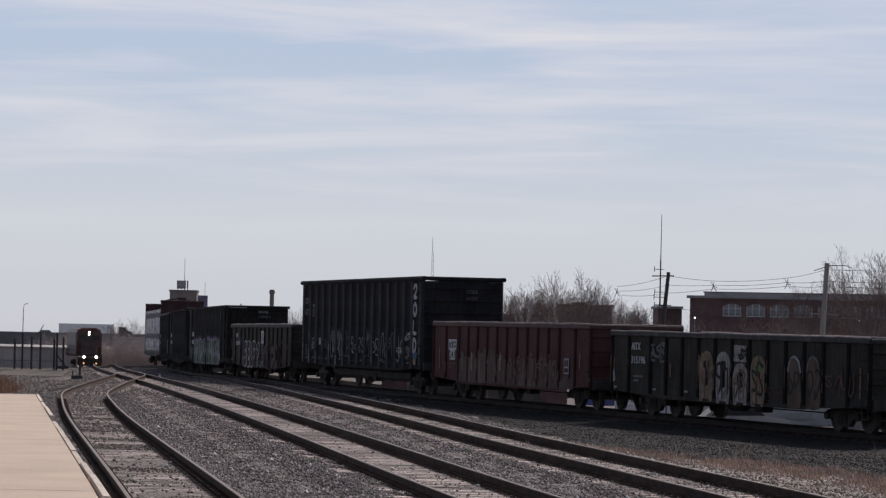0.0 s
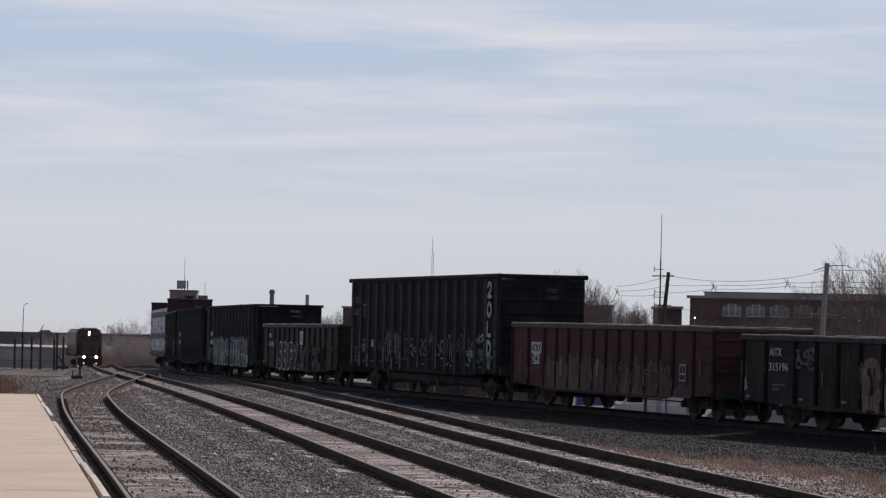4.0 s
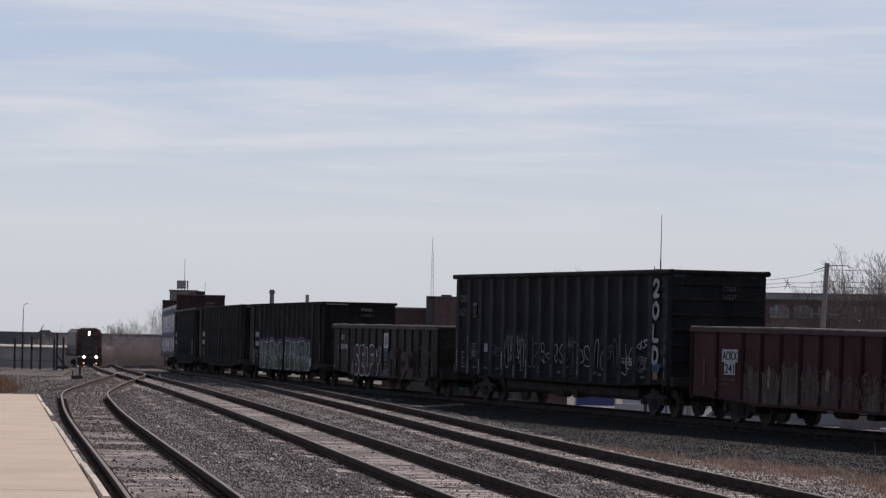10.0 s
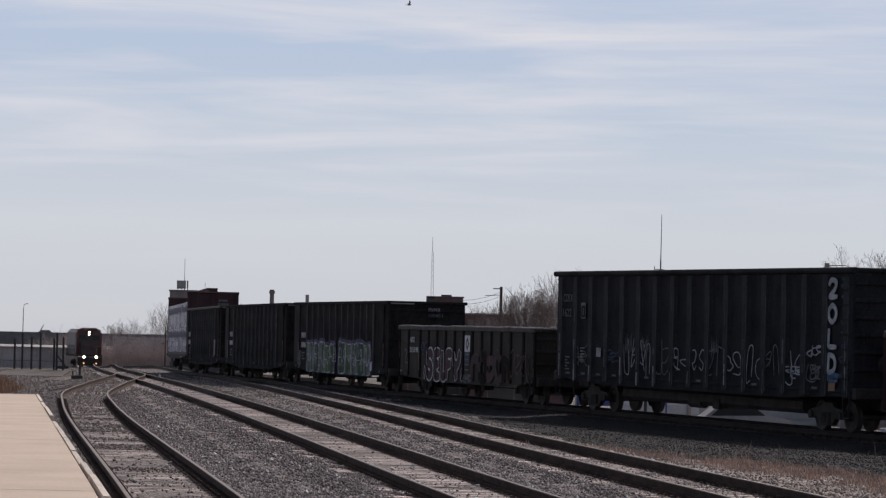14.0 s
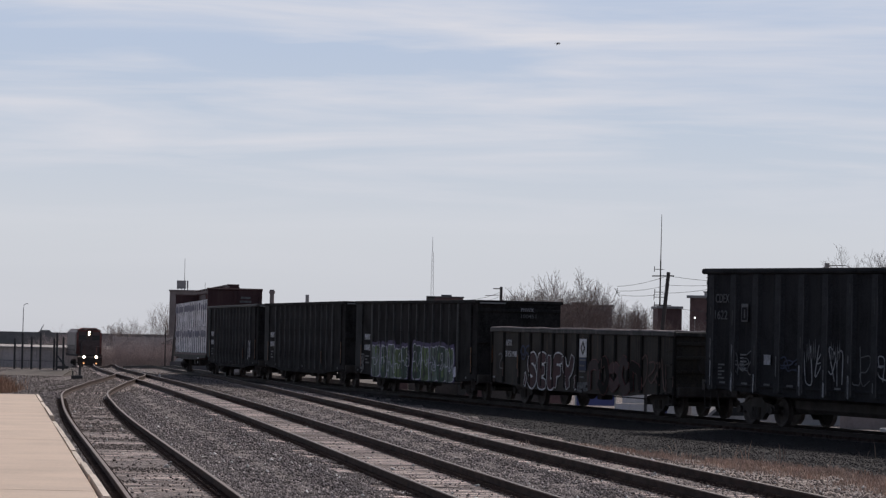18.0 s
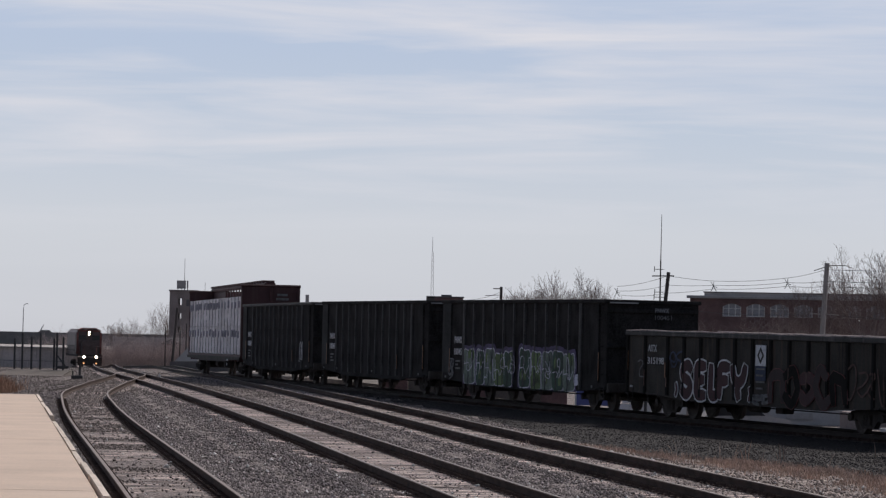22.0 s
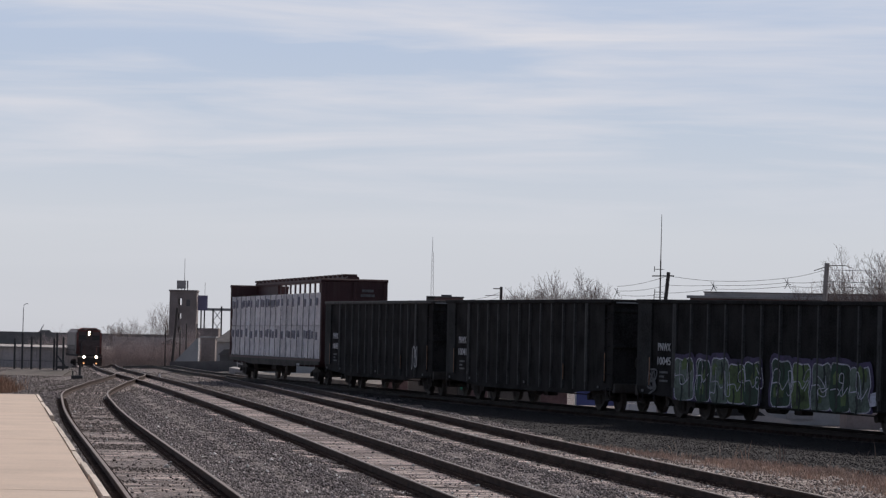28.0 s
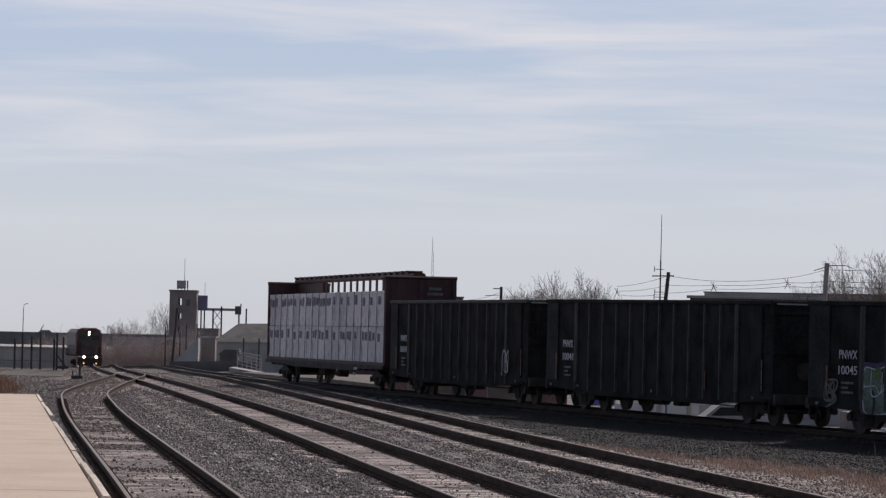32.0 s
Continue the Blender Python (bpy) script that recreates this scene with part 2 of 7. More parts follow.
# brush colour paled in place of haze before the far thicket
FARBRUSH = mat("hazed_distant_brush", (0.40, 0.335, 0.325), 0.95, var=0.35, scale=0.7, grain=6, bump=0.0)
POSTEDGE = mat("lit_post_edge", (0.058, 0.057, 0.060), 0.7, var=0.7, scale=1.6, grain=16, streak=((0.125, 0.12, 0.12), 0.7), bump=0.1, spec=0.1, stretch=(3, 3, 0.8))
RIM = mat("sunlit_pale_rim", (0.34, 0.285, 0.27), 0.75, var=0.6, scale=2.0, grain=18, spec=0.3)
FADEDWHITE = mat("faded_white_spray", (0.44, 0.44, 0.46), 0.8, var=0.4, scale=2.5, grain=18)
ORANGE = mat("orange_reflector_and_glow", (0.19, 0.080, 0.030), 0.5, var=0.3)
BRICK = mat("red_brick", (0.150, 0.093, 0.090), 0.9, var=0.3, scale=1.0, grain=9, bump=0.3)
# brick with the haze of distance put into its lighter colour
BRICKFAR = mat("hazed_distant_brick", (0.265, 0.225, 0.218), 0.9, var=0.25, scale=0.5, grain=5)
# wall tone lifted to paint the haze over the block
HAZEBRICK = mat("hazed_distant_wall", (0.36, 0.32, 0.325), 0.9, var=0.2, scale=0.5, grain=5)
SLATE = mat("grey_slate_roof", (0.125, 0.118, 0.12), 0.85, var=0.3, scale=0.8, grain=8)
ROOFGREY = mat("grey_roofing", (0.36, 0.345, 0.345), 0.85, var=0.2, scale=0.5, grain=6)
PALEROOF = mat("pale_roof_membrane", (0.42, 0.42, 0.43), 0.8, var=0.15, scale=0.5, grain=6)
DARKROOF = mat("dark_roofing", (0.12, 0.115, 0.12), 0.85, var=0.25, scale=0.5, grain=6)
POLEWOOD = mat("grey_pole_wood", (0.33, 0.30, 0.285), 0.9, var=0.3, scale=2, grain=14, stretch=(6, 6, 0.6))
# pole base raised to stand in for haze over the distance
POLEDARK = mat("dark_creosote_pole", (0.072, 0.063, 0.060), 0.9, var=0.3, scale=2, grain=14, stretch=(6, 6, 0.6))
GALV = mat("galvanised_steel", (0.30, 0.30, 0.31), 0.5, metal=0.5, var=0.15, scale=2, grain=20)
# iron is lighter than black, haze being mixed into its colour
BLACKIRON = mat("black_iron", (0.046, 0.045, 0.047), 0.6, var=0.2)
BARK = mat("bare_twigs", (0.185, 0.142, 0.132), 0.95, var=0.35, scale=2, grain=10, bump=0.0)
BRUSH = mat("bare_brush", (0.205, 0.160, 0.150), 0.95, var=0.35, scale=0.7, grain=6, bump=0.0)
REDSTRAW = mat("reddish_straw", (0.36, 0.235, 0.165), 0.95, var=0.35, scale=2, grain=12, bump=0.0)
DRYGRASS = mat("dry_straw_grass", (0.46, 0.335, 0.270), 0.95, var=0.4, scale=2, grain=12, bump=0.0)
BLUEPANEL = mat("blue_panel", (0.075, 0.095, 0.27), 0.6, var=0.12, scale=1, grain=12)
BILLBLUE = mat("weathered_blue_grey_panel", (0.20, 0.19, 0.31), 0.7, var=0.15, scale=0.6, grain=6)
WINDOWGLASS = mat("dusty_window_glass", (0.30, 0.31, 0.34), 0.25, var=0.2, scale=1, grain=6, bump=0.02)
GLASSDARK = mat("dark_cab_glass", (0.02, 0.022, 0.026), 0.12, var=0.2, bump=0.0)
LOCORED = mat("locomotive_brown_red", (0.150, 0.050, 0.043), 0.6, var=0.5, scale=1, grain=10)
LOCONOSE = mat("locomotive_dark_nose", (0.082, 0.058, 0.056), 0.6, var=0.5, scale=1.2, grain=10)
LOCOEDGE = mat("locomotive_faded_red_edge", (0.30, 0.11, 0.085), 0.6, var=0.4, scale=1, grain=10)
LOCOGREY = mat("locomotive_side_grey", (0.24, 0.195, 0.185), 0.6, var=0.2, scale=1, grain=10)
BEAM = glow("warm_headlight", (1.0, 0.88, 0.66), 14.0)
LAMPDIM = glow("small_marker_light", (1.0, 0.45, 0.18), 1.5)
WHITELED = glow("white_point_light", (1.0, 1.0, 1.0), 2.5)
GREENLAMP = mat("green_signal_lens", (0.02, 0.26, 0.15), 0.3, var=0.2)
TRAILERWHITE = mat("white_trailer_panel", (0.93, 0.92, 0.92), 0.6, var=0.05, scale=0.5)
CARPAINT = mat("dark_car_body", (0.03, 0.032, 0.036), 0.35, var=0.1)
RUBBER = mat("rubber", (0.02, 0.02, 0.02), 0.9)
FEATHER = mat("grey_feather", (0.09, 0.085, 0.085), 0.9, var=0.3, scale=9)
# girder grey includes a lift that imitates distant haze
VIADUCT = mat("viaduct_girder", (0.20, 0.195, 0.198), 0.85, var=0.2, scale=0.05, grain=0.6, bump=0.0)

# ---------- mesh helpers ----------


class Shape:
    """Collects vertices and faces for one mesh."""

    def __init__(self):
        self.v, self.f, self.mi = [], [], []

    def add(self, vs, fs, mi=0):
        n = len(self.v)
        self.v += [tuple(p) for p in vs]
        self.f += [tuple(n + i for i in q) for q in fs]
        self.mi += [mi] * len(fs)
        return self

    def box(self, x0, x1, y0, y1, z0, z1, c=0.0, mi=0):
        """A box; c chamfers the edges along its length (the longest side)."""
        if c <= 0:
            vs = [(x, y, z) for x in (x0, x1) for y in (y0, y1) for z in (z0, z1)]
            return self.add(vs, [(0, 1, 3, 2), (4, 6, 7, 5), (0, 4, 5, 1), (2, 3, 7, 6), (0, 2, 6, 4), (1, 5, 7, 3)], mi)
        d = (x1 - x0, y1 - y0, z1 - z0)
        k = d.index(max(d))
        lo, hi = ((x0, x1), (y0, y1), (z0, z1))[k]
        a, b = [((x0, x1), (y0, y1), (z0, z1))[j] for j in range(3) if j != k]
        sec = [(a[0] + c, b[0]), (a[1] - c, b[0]), (a[1], b[0] + c), (a[1], b[1] - c), (a[1] - c, b[1]), (a[0] + c, b[1]), (a[0], b[1] - c), (a[0], b[0] + c)]
        vs = []
        for w in (lo, hi):
            for p, q in sec:
                u = [p, q]
                u.insert(k, w)
                vs.append(u)
        fs = [(i, (i + 1) % 8, 8 + (i + 1) % 8, 8 + i) for i in range(8)] + [tuple(range(7, -1, -1)), tuple(range(8, 16))]
        return self.add(vs, fs, mi)

    def rod(self, p, q, r, r2=None, n=8, mi=0):
        p, q = Vector(p), Vector(q)
        r2 = r if r2 is None else r2
        w = (q - p).normalized()
        u = w.orthogonal().normalized()
        t = w.cross(u)
        vs = []
        for o, rr in ((p, r), (q, r2)):
            for i in range(n):
                a = 2 * math.pi * i / n
                vs.append(o + (u * math.cos(a) + t * math.sin(a)) * rr)
        fs = [(i, (i + 1) % n, n + (i + 1) % n, n + i) for i in range(n)] + [tuple(range(n - 1, -1, -1)), tuple(range(n, 2 * n))]
        return self.add(vs, fs, mi)

    def lathe(self, prof, axis="y", n=20, at=(0, 0, 0), mi=0):
        """Profile of (along, radius) turned round an axis."""
        vs, m = [], len(prof)
        for i in range(n):
            a = 2 * math.pi * i / n
            c, s = math.cos(a), math.sin(a)
            for h, r in prof:
                p = {"y": (r * c, h, r * s), "z": (r * c, r * s, h), "x": (h, r * c, r * s)}[axis]
                vs.append((p[0] + at[0], p[1] + at[1], p[2] + at[2]))
        fs = [(i * m + j, i * m + j + 1, ((i + 1) % n) * m + j + 1, ((i + 1) % n) * m + j) for i in range(n) for j in range(m - 1)]
        return self.add(vs, fs, mi)

    def prism(self, pts, axis, lo, hi, mi=0):
        """A polygon (two coordinates) drawn out along an axis."""
        n, vs = len(pts), []
        for w in (lo, hi):
            for p, q in pts:
                u = [p, q]
                u.insert("xyz".index(axis), w)
                vs.append(u)
        fs = [(i, (i + 1) % n, n + (i + 1) % n, n + i) for i in range(n)] + [tuple(range(n - 1, -1, -1)), tuple(range(n, 2 * n))]
        return self.add(vs, fs, mi)

    def sweep(self, path, sec, mi_of=None):
        """A closed section (across, up) carried along a path of (point, across) pairs."""
        m, vs, fs, mi = len(sec), [], [], []
        for p, ac in path:
            for a, z in sec:
                vs.append((p[0] + ac[0] * a, p[1] + ac[1] * a, p[2] + z))
        for i in range(len(path) - 1):
            for j in range(m):
                fs.append((i * m + j, i * m + (j + 1) % m, (i + 1) * m + (j + 1) % m, (i + 1) * m + j))
                mi.append(mi_of(j) if mi_of else 0)
        n = len(self.v)
        self.v += vs
        self.f += [tuple(n + i for i in q) for q in fs]
        self.mi += mi
        return self

    def mesh(self, name, *mats, smooth=False):
        me = bpy.data.meshes.new(name)
        me.from_pydata(self.v, [], self.f)
        for m in mats:
            me.materials.append(m)
        if len(mats) > 1:
            me.polygons.foreach_set("material_index", self.mi)
        bm = bmesh.new()
        bm.from_mesh(me)
        if len(bm.faces) < 20000:
            bmesh.ops.recalc_face_normals(bm, faces=bm.faces)
        bm.to_mesh(me)
        bm.free()
        if smooth:
            me.polygons.foreach_set("use_smooth", [True] * len(me.polygons))
        me.update()
        return me


def part(name, shape, material, parent, label="", m=None, smooth=False):
    """Links a shape (or a ready mesh) as one mesh object under a thing or a part."""
    me = shape.mesh(name, *(material if isinstance(material, tuple) else (material,)), smooth=smooth) if isinstance(shape, Shape) else shape
    ob = new(name, me)
    ob.parent = parent
    if m is not None:
        ob.matrix_basis = m
    if label:
        ob["label"] = label
    return ob


def thing(name, label, category, group="", kind="", m=None):
    ob = new(name)
    if m is not None:
        ob.matrix_basis = m
    return tagged(ob, label, category, group, kind)


def solid(name, shape, material, label="", category="", group="", kind="", m=None, smooth=False):
    ob = new(name, shape.mesh(name, *(material if isinstance(material, tuple) else (material,)), smooth=smooth))
    if m is not None:
        ob.matrix_basis = m
    return tagged(ob, label, category, group, kind)


def lettering(name, text, high, wide, material, parent, m, grow=0.0, thick=0.006, label=""):
    """Words in the built-in font, fitted to a height and a width (0: as they come), standing up in the plane of m."""
    cu = bpy.data.curves.new(name, "FONT")
    cu.body, cu.size, cu.extrude, cu.offset = text, 1.0, thick, grow
    cu.resolution_u = 3
    tmp = bpy.data.objects.new(name, cu)
    cu.offset = 0.0
    plain = bpy.data.meshes.new_from_object(tmp)
    co = np.empty(len(plain.vertices) * 3)
    plain.vertices.foreach_get("co", co)
    lo, hi = co.reshape(-1, 3).min(0), co.reshape(-1, 3).max(0)
    bpy.data.meshes.remove(plain)
    cu.offset = grow
    me = bpy.data.meshes.new_from_object(tmp)
    bpy.data.objects.remove(tmp)
    bpy.data.curves.remove(cu)
    co = np.empty(len(me.vertices) * 3)
    me.vertices.foreach_get("co", co)
    co = co.reshape(-1, 3)
    k = high / (hi[1] - lo[1])
    kx = wide / (hi[0] - lo[0]) if wide else k
    co[:, 0], co[:, 1] = (co[:, 0] - lo[0]) * kx, (co[:, 1] - lo[1]) * k
    me.vertices.foreach_set("co", co.ravel())
    me.materials.append(material)
    me.update()
    return part(name, me, None, parent, label, m)


# ---------- the lie of the land and the lines of the tracks ----------
_ZD = [0, 140, 170, 200, 240, 300, 412, 500, 5000]
_ZZ = [0, 0, -0.05, -0.18, -0.36, -0.95, -2.52, -3.2, -3.4]


def rail_level(y):
    """Height of the rail tops along the straight tracks."""
    return float(np.interp(y, _ZD, _ZZ))


def spline(points, step=1.0):
    """A smooth line through (x, y) points, ordered by y, as an array of x, y at even steps of y."""
    P = np.array(points, float)
    ys = np.arange(P[0, 1], P[-1, 1] + 1e-6, step)
    sl = np.gradient(P[:, 0], P[:, 1])
    i = np.clip(np.searchsorted(P[:, 1], ys, side="right") - 1, 0, len(P) - 2)
    h = P[i + 1, 1] - P[i, 1]
    u = (ys - P[i, 1]) / h
    xs = (2 * u**3 - 3 * u**2 + 1) * P[i, 0] + (u**3 - 2 * u * u + u) * h * sl[i] + (3 * u * u - 2 * u**3) * P[i + 1, 0] + (u**3 - u * u) * h * sl[i + 1]
    return np.c_[xs, ys, [rail_level(y) for y in ys]]


LINE_A = spline([(-0.7, 24.0), (-3.25, 43.9), (-10.4, 100), (-12.07, 115), (-13.45, 135), (-14.6, 155), (-15.6, 170), (-17.2, 184), (-19.2, 200)])
LINE_B = spline([(3.75, 25.0), (0.47, 50), (-2.65, 75), (-5.87, 100), (-12.57, 149), (-16.2, 175), (-20.9, 213), (-29.0, 290), (-36.2, 358), (-43.1, 412), (-51.0, 456), (-70.0, 540)])
LINE_C = spline([(8.0, 22.0), (4.75, 48.5), (1.45, 75), (-1.5, 100), (-5.85, 134), (-7.95, 150), (-10.05, 167), (-12.3, 184)])

# the curved main line on which the train runs: heading as a polynomial of the way along it
_S = np.arange(-170.0, 130.0, 0.5)
_u = np.clip(_S, -82, 78) / 100
_TH = 0.24204 + 0.14805 * _u - 0.08635 * _u**2 + 0.35128 * _u**3 + 0.57612 * _u**4
_i0 = int(np.argmin(abs(_S)))
_X = np.concatenate(([0], np.cumsum((np.sin(_TH)[1:] + np.sin(_TH)[:-1]) * 0.25)))
_Y = np.concatenate(([0], np.cumsum(-(np.cos(_TH)[1:] + np.cos(_TH)[:-1]) * 0.25)))
_X, _Y = _X - _X[_i0] - 3.375, _Y - _Y[_i0] + 140.235
_Z = np.interp(_S, [-170, -108, -80, -55, -30, 0, 30, 42, 54, 70, 130], [-1.2, -0.40, -0.32, -0.17, -0.05, 0, -0.06, -0.11, -0.19, -0.30, -0.45])


def main_line(s):
    return Vector((np.interp(s, _S, _X), np.interp(s, _S, _Y), np.interp(s, _S, _Z)))


LINE_D = np.c_[_X, _Y, _Z][::2][::-1]

# how far the train has come, second by second (metres along the main line)
_KT = np.arange(0, 33, 4.0)
_KS = np.array([-4.81, 4.87, 15.31, 26.36, 38.20, 50.95, 64.64, 77.96, 89.48])


def come(t):
    i = min(int(t // 4), 7)
    u, m = (t - _KT[i]) / 4, np.gradient(_KS, edge_order=2)
    return (2 * u**3 - 3 * u**2 + 1) * _KS[i] + (u**3 - 2 * u * u + u) * m[i] + (3 * u * u - 2 * u**3) * _KS[i + 1] + (u**3 - u * u) * m[i + 1]


def along(line):
    """(point, across) pairs for a track's line."""
    out = []
    d = np.gradient(line[:, :2], axis=0)
    for p, t in zip(line, d):
        t = t / np.hypot(*t)
        out.append((p, (t[1], -t[0])))
    return out


TRACKS = {"A": along(LINE_A), "B": along(LINE_B), "C": along(LINE_C), "D": along(LINE_D)}
_ALLP = np.concatenate([LINE_A[::2], LINE_B[::2], LINE_C[::2], LINE_D[::2]])


def terrain(X, Y):
    """Ground height: the ballast follows the nearest rails, and the land drops away beyond the main line."""
    X, Y = np.asarray(X, float), np.asarray(Y, float)
    out = np.empty(X.shape)
    flat, fy = X.ravel(), Y.ravel()
    res = np.empty(flat.shape)
    for a in range(0, len(flat), 4000):
        q = np.c_[flat[a:a + 4000], fy[a:a + 4000]]
        d2 = ((q[:, None, :] - _ALLP[None, :, :2]) ** 2).sum(2)
        w = 1.0 / (d2 + 0.5) ** 2
        z = (w * _ALLP[None, :, 2]).sum(1) / w.sum(1)
        near = np.sqrt(d2.min(1))
        res[a:a + 4000] = z - 0.190 - 0.115 * np.clip((near - 1.6) / 1.5, 0, 1)
    dx = np.interp(fy, LINE_D[np.argsort(LINE_D[:, 1]), 1], LINE_D[np.argsort(LINE_D[:, 1]), 0])
    res -= 1.15 * np.clip((flat - dx - 3.0) / 9.0, 0, 1) * (fy > 66)
    far = np.interp(fy, _ZD, _ZZ) - 0.45
    k = np.clip((fy - 230) / 60, 0, 1) * 1.0
    res = res * (1 - k) + far * k
    return res.reshape(out.shape)


def build_ground():
    ys = np.concatenate(([-4000, -1500, -500, -200, -80, -40, -20, -8], np.arange(2, 30, 2.0), np.arange(30, 130, 0.7), np.arange(130, 300, 2.0), [320, 360, 420, 500, 650, 900, 1400, 2400, 4200]))
    xs = np.concatenate(([-2500, -900, -400, -200, -120, -80, -60], np.arange(-50, -18, 2.0), np.arange(-18, 24, 0.6), np.arange(24, 60, 2.0), [70, 100, 160, 300, 700, 1500, 2500]))
    XX, YY = np.meshgrid(xs, ys)
    ZZ = terrain(XX, YY)
    rng = np.random.default_rng(3)
    ZZ += rng.normal(0, 0.005, ZZ.shape) * (YY < 140)
    nx, ny = len(xs), len(ys)
    sh = Shape()
    sh.v = list(map(tuple, np.c_[XX.ravel(), YY.ravel(), ZZ.ravel()]))
    C = np.interp(np.arange(0, 260), LINE_C[:, 1], LINE_C[:, 0])
    for j in range(ny - 1):
        for i in range(nx - 1):
            x, y = (xs[i] + xs[i + 1]) / 2, (ys[j] + ys[j + 1]) / 2
            wob = noise.noise((x * 0.5, y * 0.25, 0)) * 0.8
            k = 2
            if y < 240:
                c = C[int(min(max(y, 0), 259))]
                left = -0.125 * max(y, 0) - 9.5 + wob * 2
                edge = c + float(np.interp(y, [40, 60, 64, 70, 73, 80, 95, 112, 130, 140], [5.4, 4.9, 4.6, 3.7, 2.3, 2.0, 2.6, 3.2, 2.6, 2.2])) + wob * 0.3 if y < 136 else 1e9
                if x > left:
                    k = 0
                if y < 84 and x > c + 1.55 + wob * 0.3:
                    k = 3
                if x > edge:
                    k = 1
                if x > c + 45:
                    k = 2
            sh.f.append((j * nx + i, j * nx + i + 1, (j + 1) * nx + i + 1, (j + 1) * nx + i))
            sh.mi.append(k)
    solid("ground", sh, (BALLAST, DARKGRAVEL, EARTH, DUSTGRAVEL), "grey crushed-stone rail yard with dark gravel and dry earth", "ground", kind="structure", smooth=True)


build_ground()

# ---------- railway tracks ----------
RAIL = [(-0.075, -0.17), (0.075, -0.17), (0.075, -0.155), (0.012, -0.135), (0.010, -0.045), (0.036, -0.035), (0.036, -0.008), (0.028, 0.0), (-0.028, 0.0), (-0.036, -0.008), (-0.036, -0.035), (-0.010, -0.045), (-0.012, -0.135), (-0.075, -0.155)]


def build_track(key, top, label, side_mat=RAILSIDE):
    tr = thing("railway_track", label, "railway track", "tracks of the yard", "structure")
    path = TRACKS[key]
    for side in (-1, 1):
        sh = Shape()
        sh.sweep([((p[0] + ac[0] * 0.7525 * side, p[1] + ac[1] * 0.7525 * side, p[2]), ac) for p, ac in path], RAIL, lambda j: 1 if j == 7 else 0)
        part("rail", sh, (side_mat, top), tr)
    return tr


TRACK_A = build_track("A", RAILTOPRUST, "siding track with rusty rails beside the platform")
TRACK_B = build_track("B", RAILTOP, "yard track with worn rails on weathered timber ties")
TRACK_C = build_track("C", RAILTOP, "yard track with worn rails and spiked timber ties")
TRACK_D = build_track("D", RAILTOP, "curved main track on which the freight train rolls", RAILDARK)

# ---------- the freight train ----------
WHEEL_R = 0.42
MOVERS = []          # (car, way of its middle behind the tall car's rear, distance of its trucks from the middle)
WHEELSETS = []

_WH = Shape()
for sy in (-1, 1):
    y = 0.72 * sy
    _WH.lathe([(y - 0.055 * sy, 0.10), (y - 0.055 * sy, 0.30), (y - 0.08 * sy, 0.36), (y - 0.08 * sy, 0.445), (y - 0.045 * sy, 0.44), (y - 0.03 * sy, WHEEL_R), (y + 0.065 * sy, WHEEL_R - 0.006), (y + 0.07 * sy, 0.36), (y + 0.03 * sy, 0.31), (y + 0.045 * sy, 0.12), (y + 0.10 * sy, 0.09), (y + 0.10 * sy, 0.0)], "y", 22)
_WH.lathe([(-0.95, 0.0), (-0.95, 0.075), (0.95, 0.075), (0.95, 0.0)], "y", 10)
_WHEELSET = _WH.mesh("wheelset", WHEELSTEEL)

_SF = Shape()
_SF.prism([(-1.05, 0.50), (-0.95, 0.60), (-0.45, 0.66), (-0.30, 0.78), (0.30, 0.78), (0.45, 0.66), (0.95, 0.60), (1.05, 0.50), (1.02, 0.36), (0.74, 0.34), (0.70, 0.42), (0.50, 0.34), (0.32, 0.17), (-0.32, 0.17), (-0.50, 0.34), (-0.70, 0.42), (-0.74, 0.34), (-1.02, 0.36)], "y", -0.07, 0.07)
_SF.lathe([(0.07, 0.0), (0.07, 0.11), (0.15, 0.10), (0.15, 0.0)], "y", 12, at=(-0.89, 0, 0.44))
_SF.lathe([(0.07, 0.0), (0.07, 0.11), (0.15, 0.10), (0.15, 0.0)], "y", 12, at=(0.89, 0, 0.44))
_SF.lathe([(-0.15, 0.0), (-0.15, 0.11), (-0.07, 0.10), (-0.07, 0.0)], "y", 12, at=(-0.89, 0, 0.44))
_SF.lathe([(-0.15, 0.0), (-0.15, 0.11), (-0.07, 0.10), (-0.07, 0.0)], "y", 12, at=(0.89, 0, 0.44))
for dx in (-0.16, 0.0, 0.16):
    _SF.lathe([(0.24, 0.0), (0.24, 0.07), (0.52, 0.07), (0.52, 0.0)], "z", 10, at=(dx, 0.085, 0))
    _SF.lathe([(0.24, 0.0), (0.24, 0.07), (0.52, 0.07), (0.52, 0.0)], "z", 10, at=(dx, -0.085, 0))
_SIDEFRAME = _SF.mesh("side_frame", STEELDARK)
_BO = Shape()
_BO.box(-0.2, 0.2, -1.05, 1.05, 0.50, 0.74, 0.04)
_BO.lathe([(0.74, 0.0), (0.74, 0.2), (0.80, 0.2), (0.80, 0.0)], "z", 14)
for dx in (-0.45, 0.45):
    _BO.box(dx - 0.06, dx + 0.06, -0.85, 0.85, 0.36, 0.48, 0.03)
_BOLSTER = _BO.mesh("bolster", STEELDARK)

_CP = Shape()
_CP.box(-0.1, 0.62, -0.09, 0.09, 0.78, 0.94, 0.03)
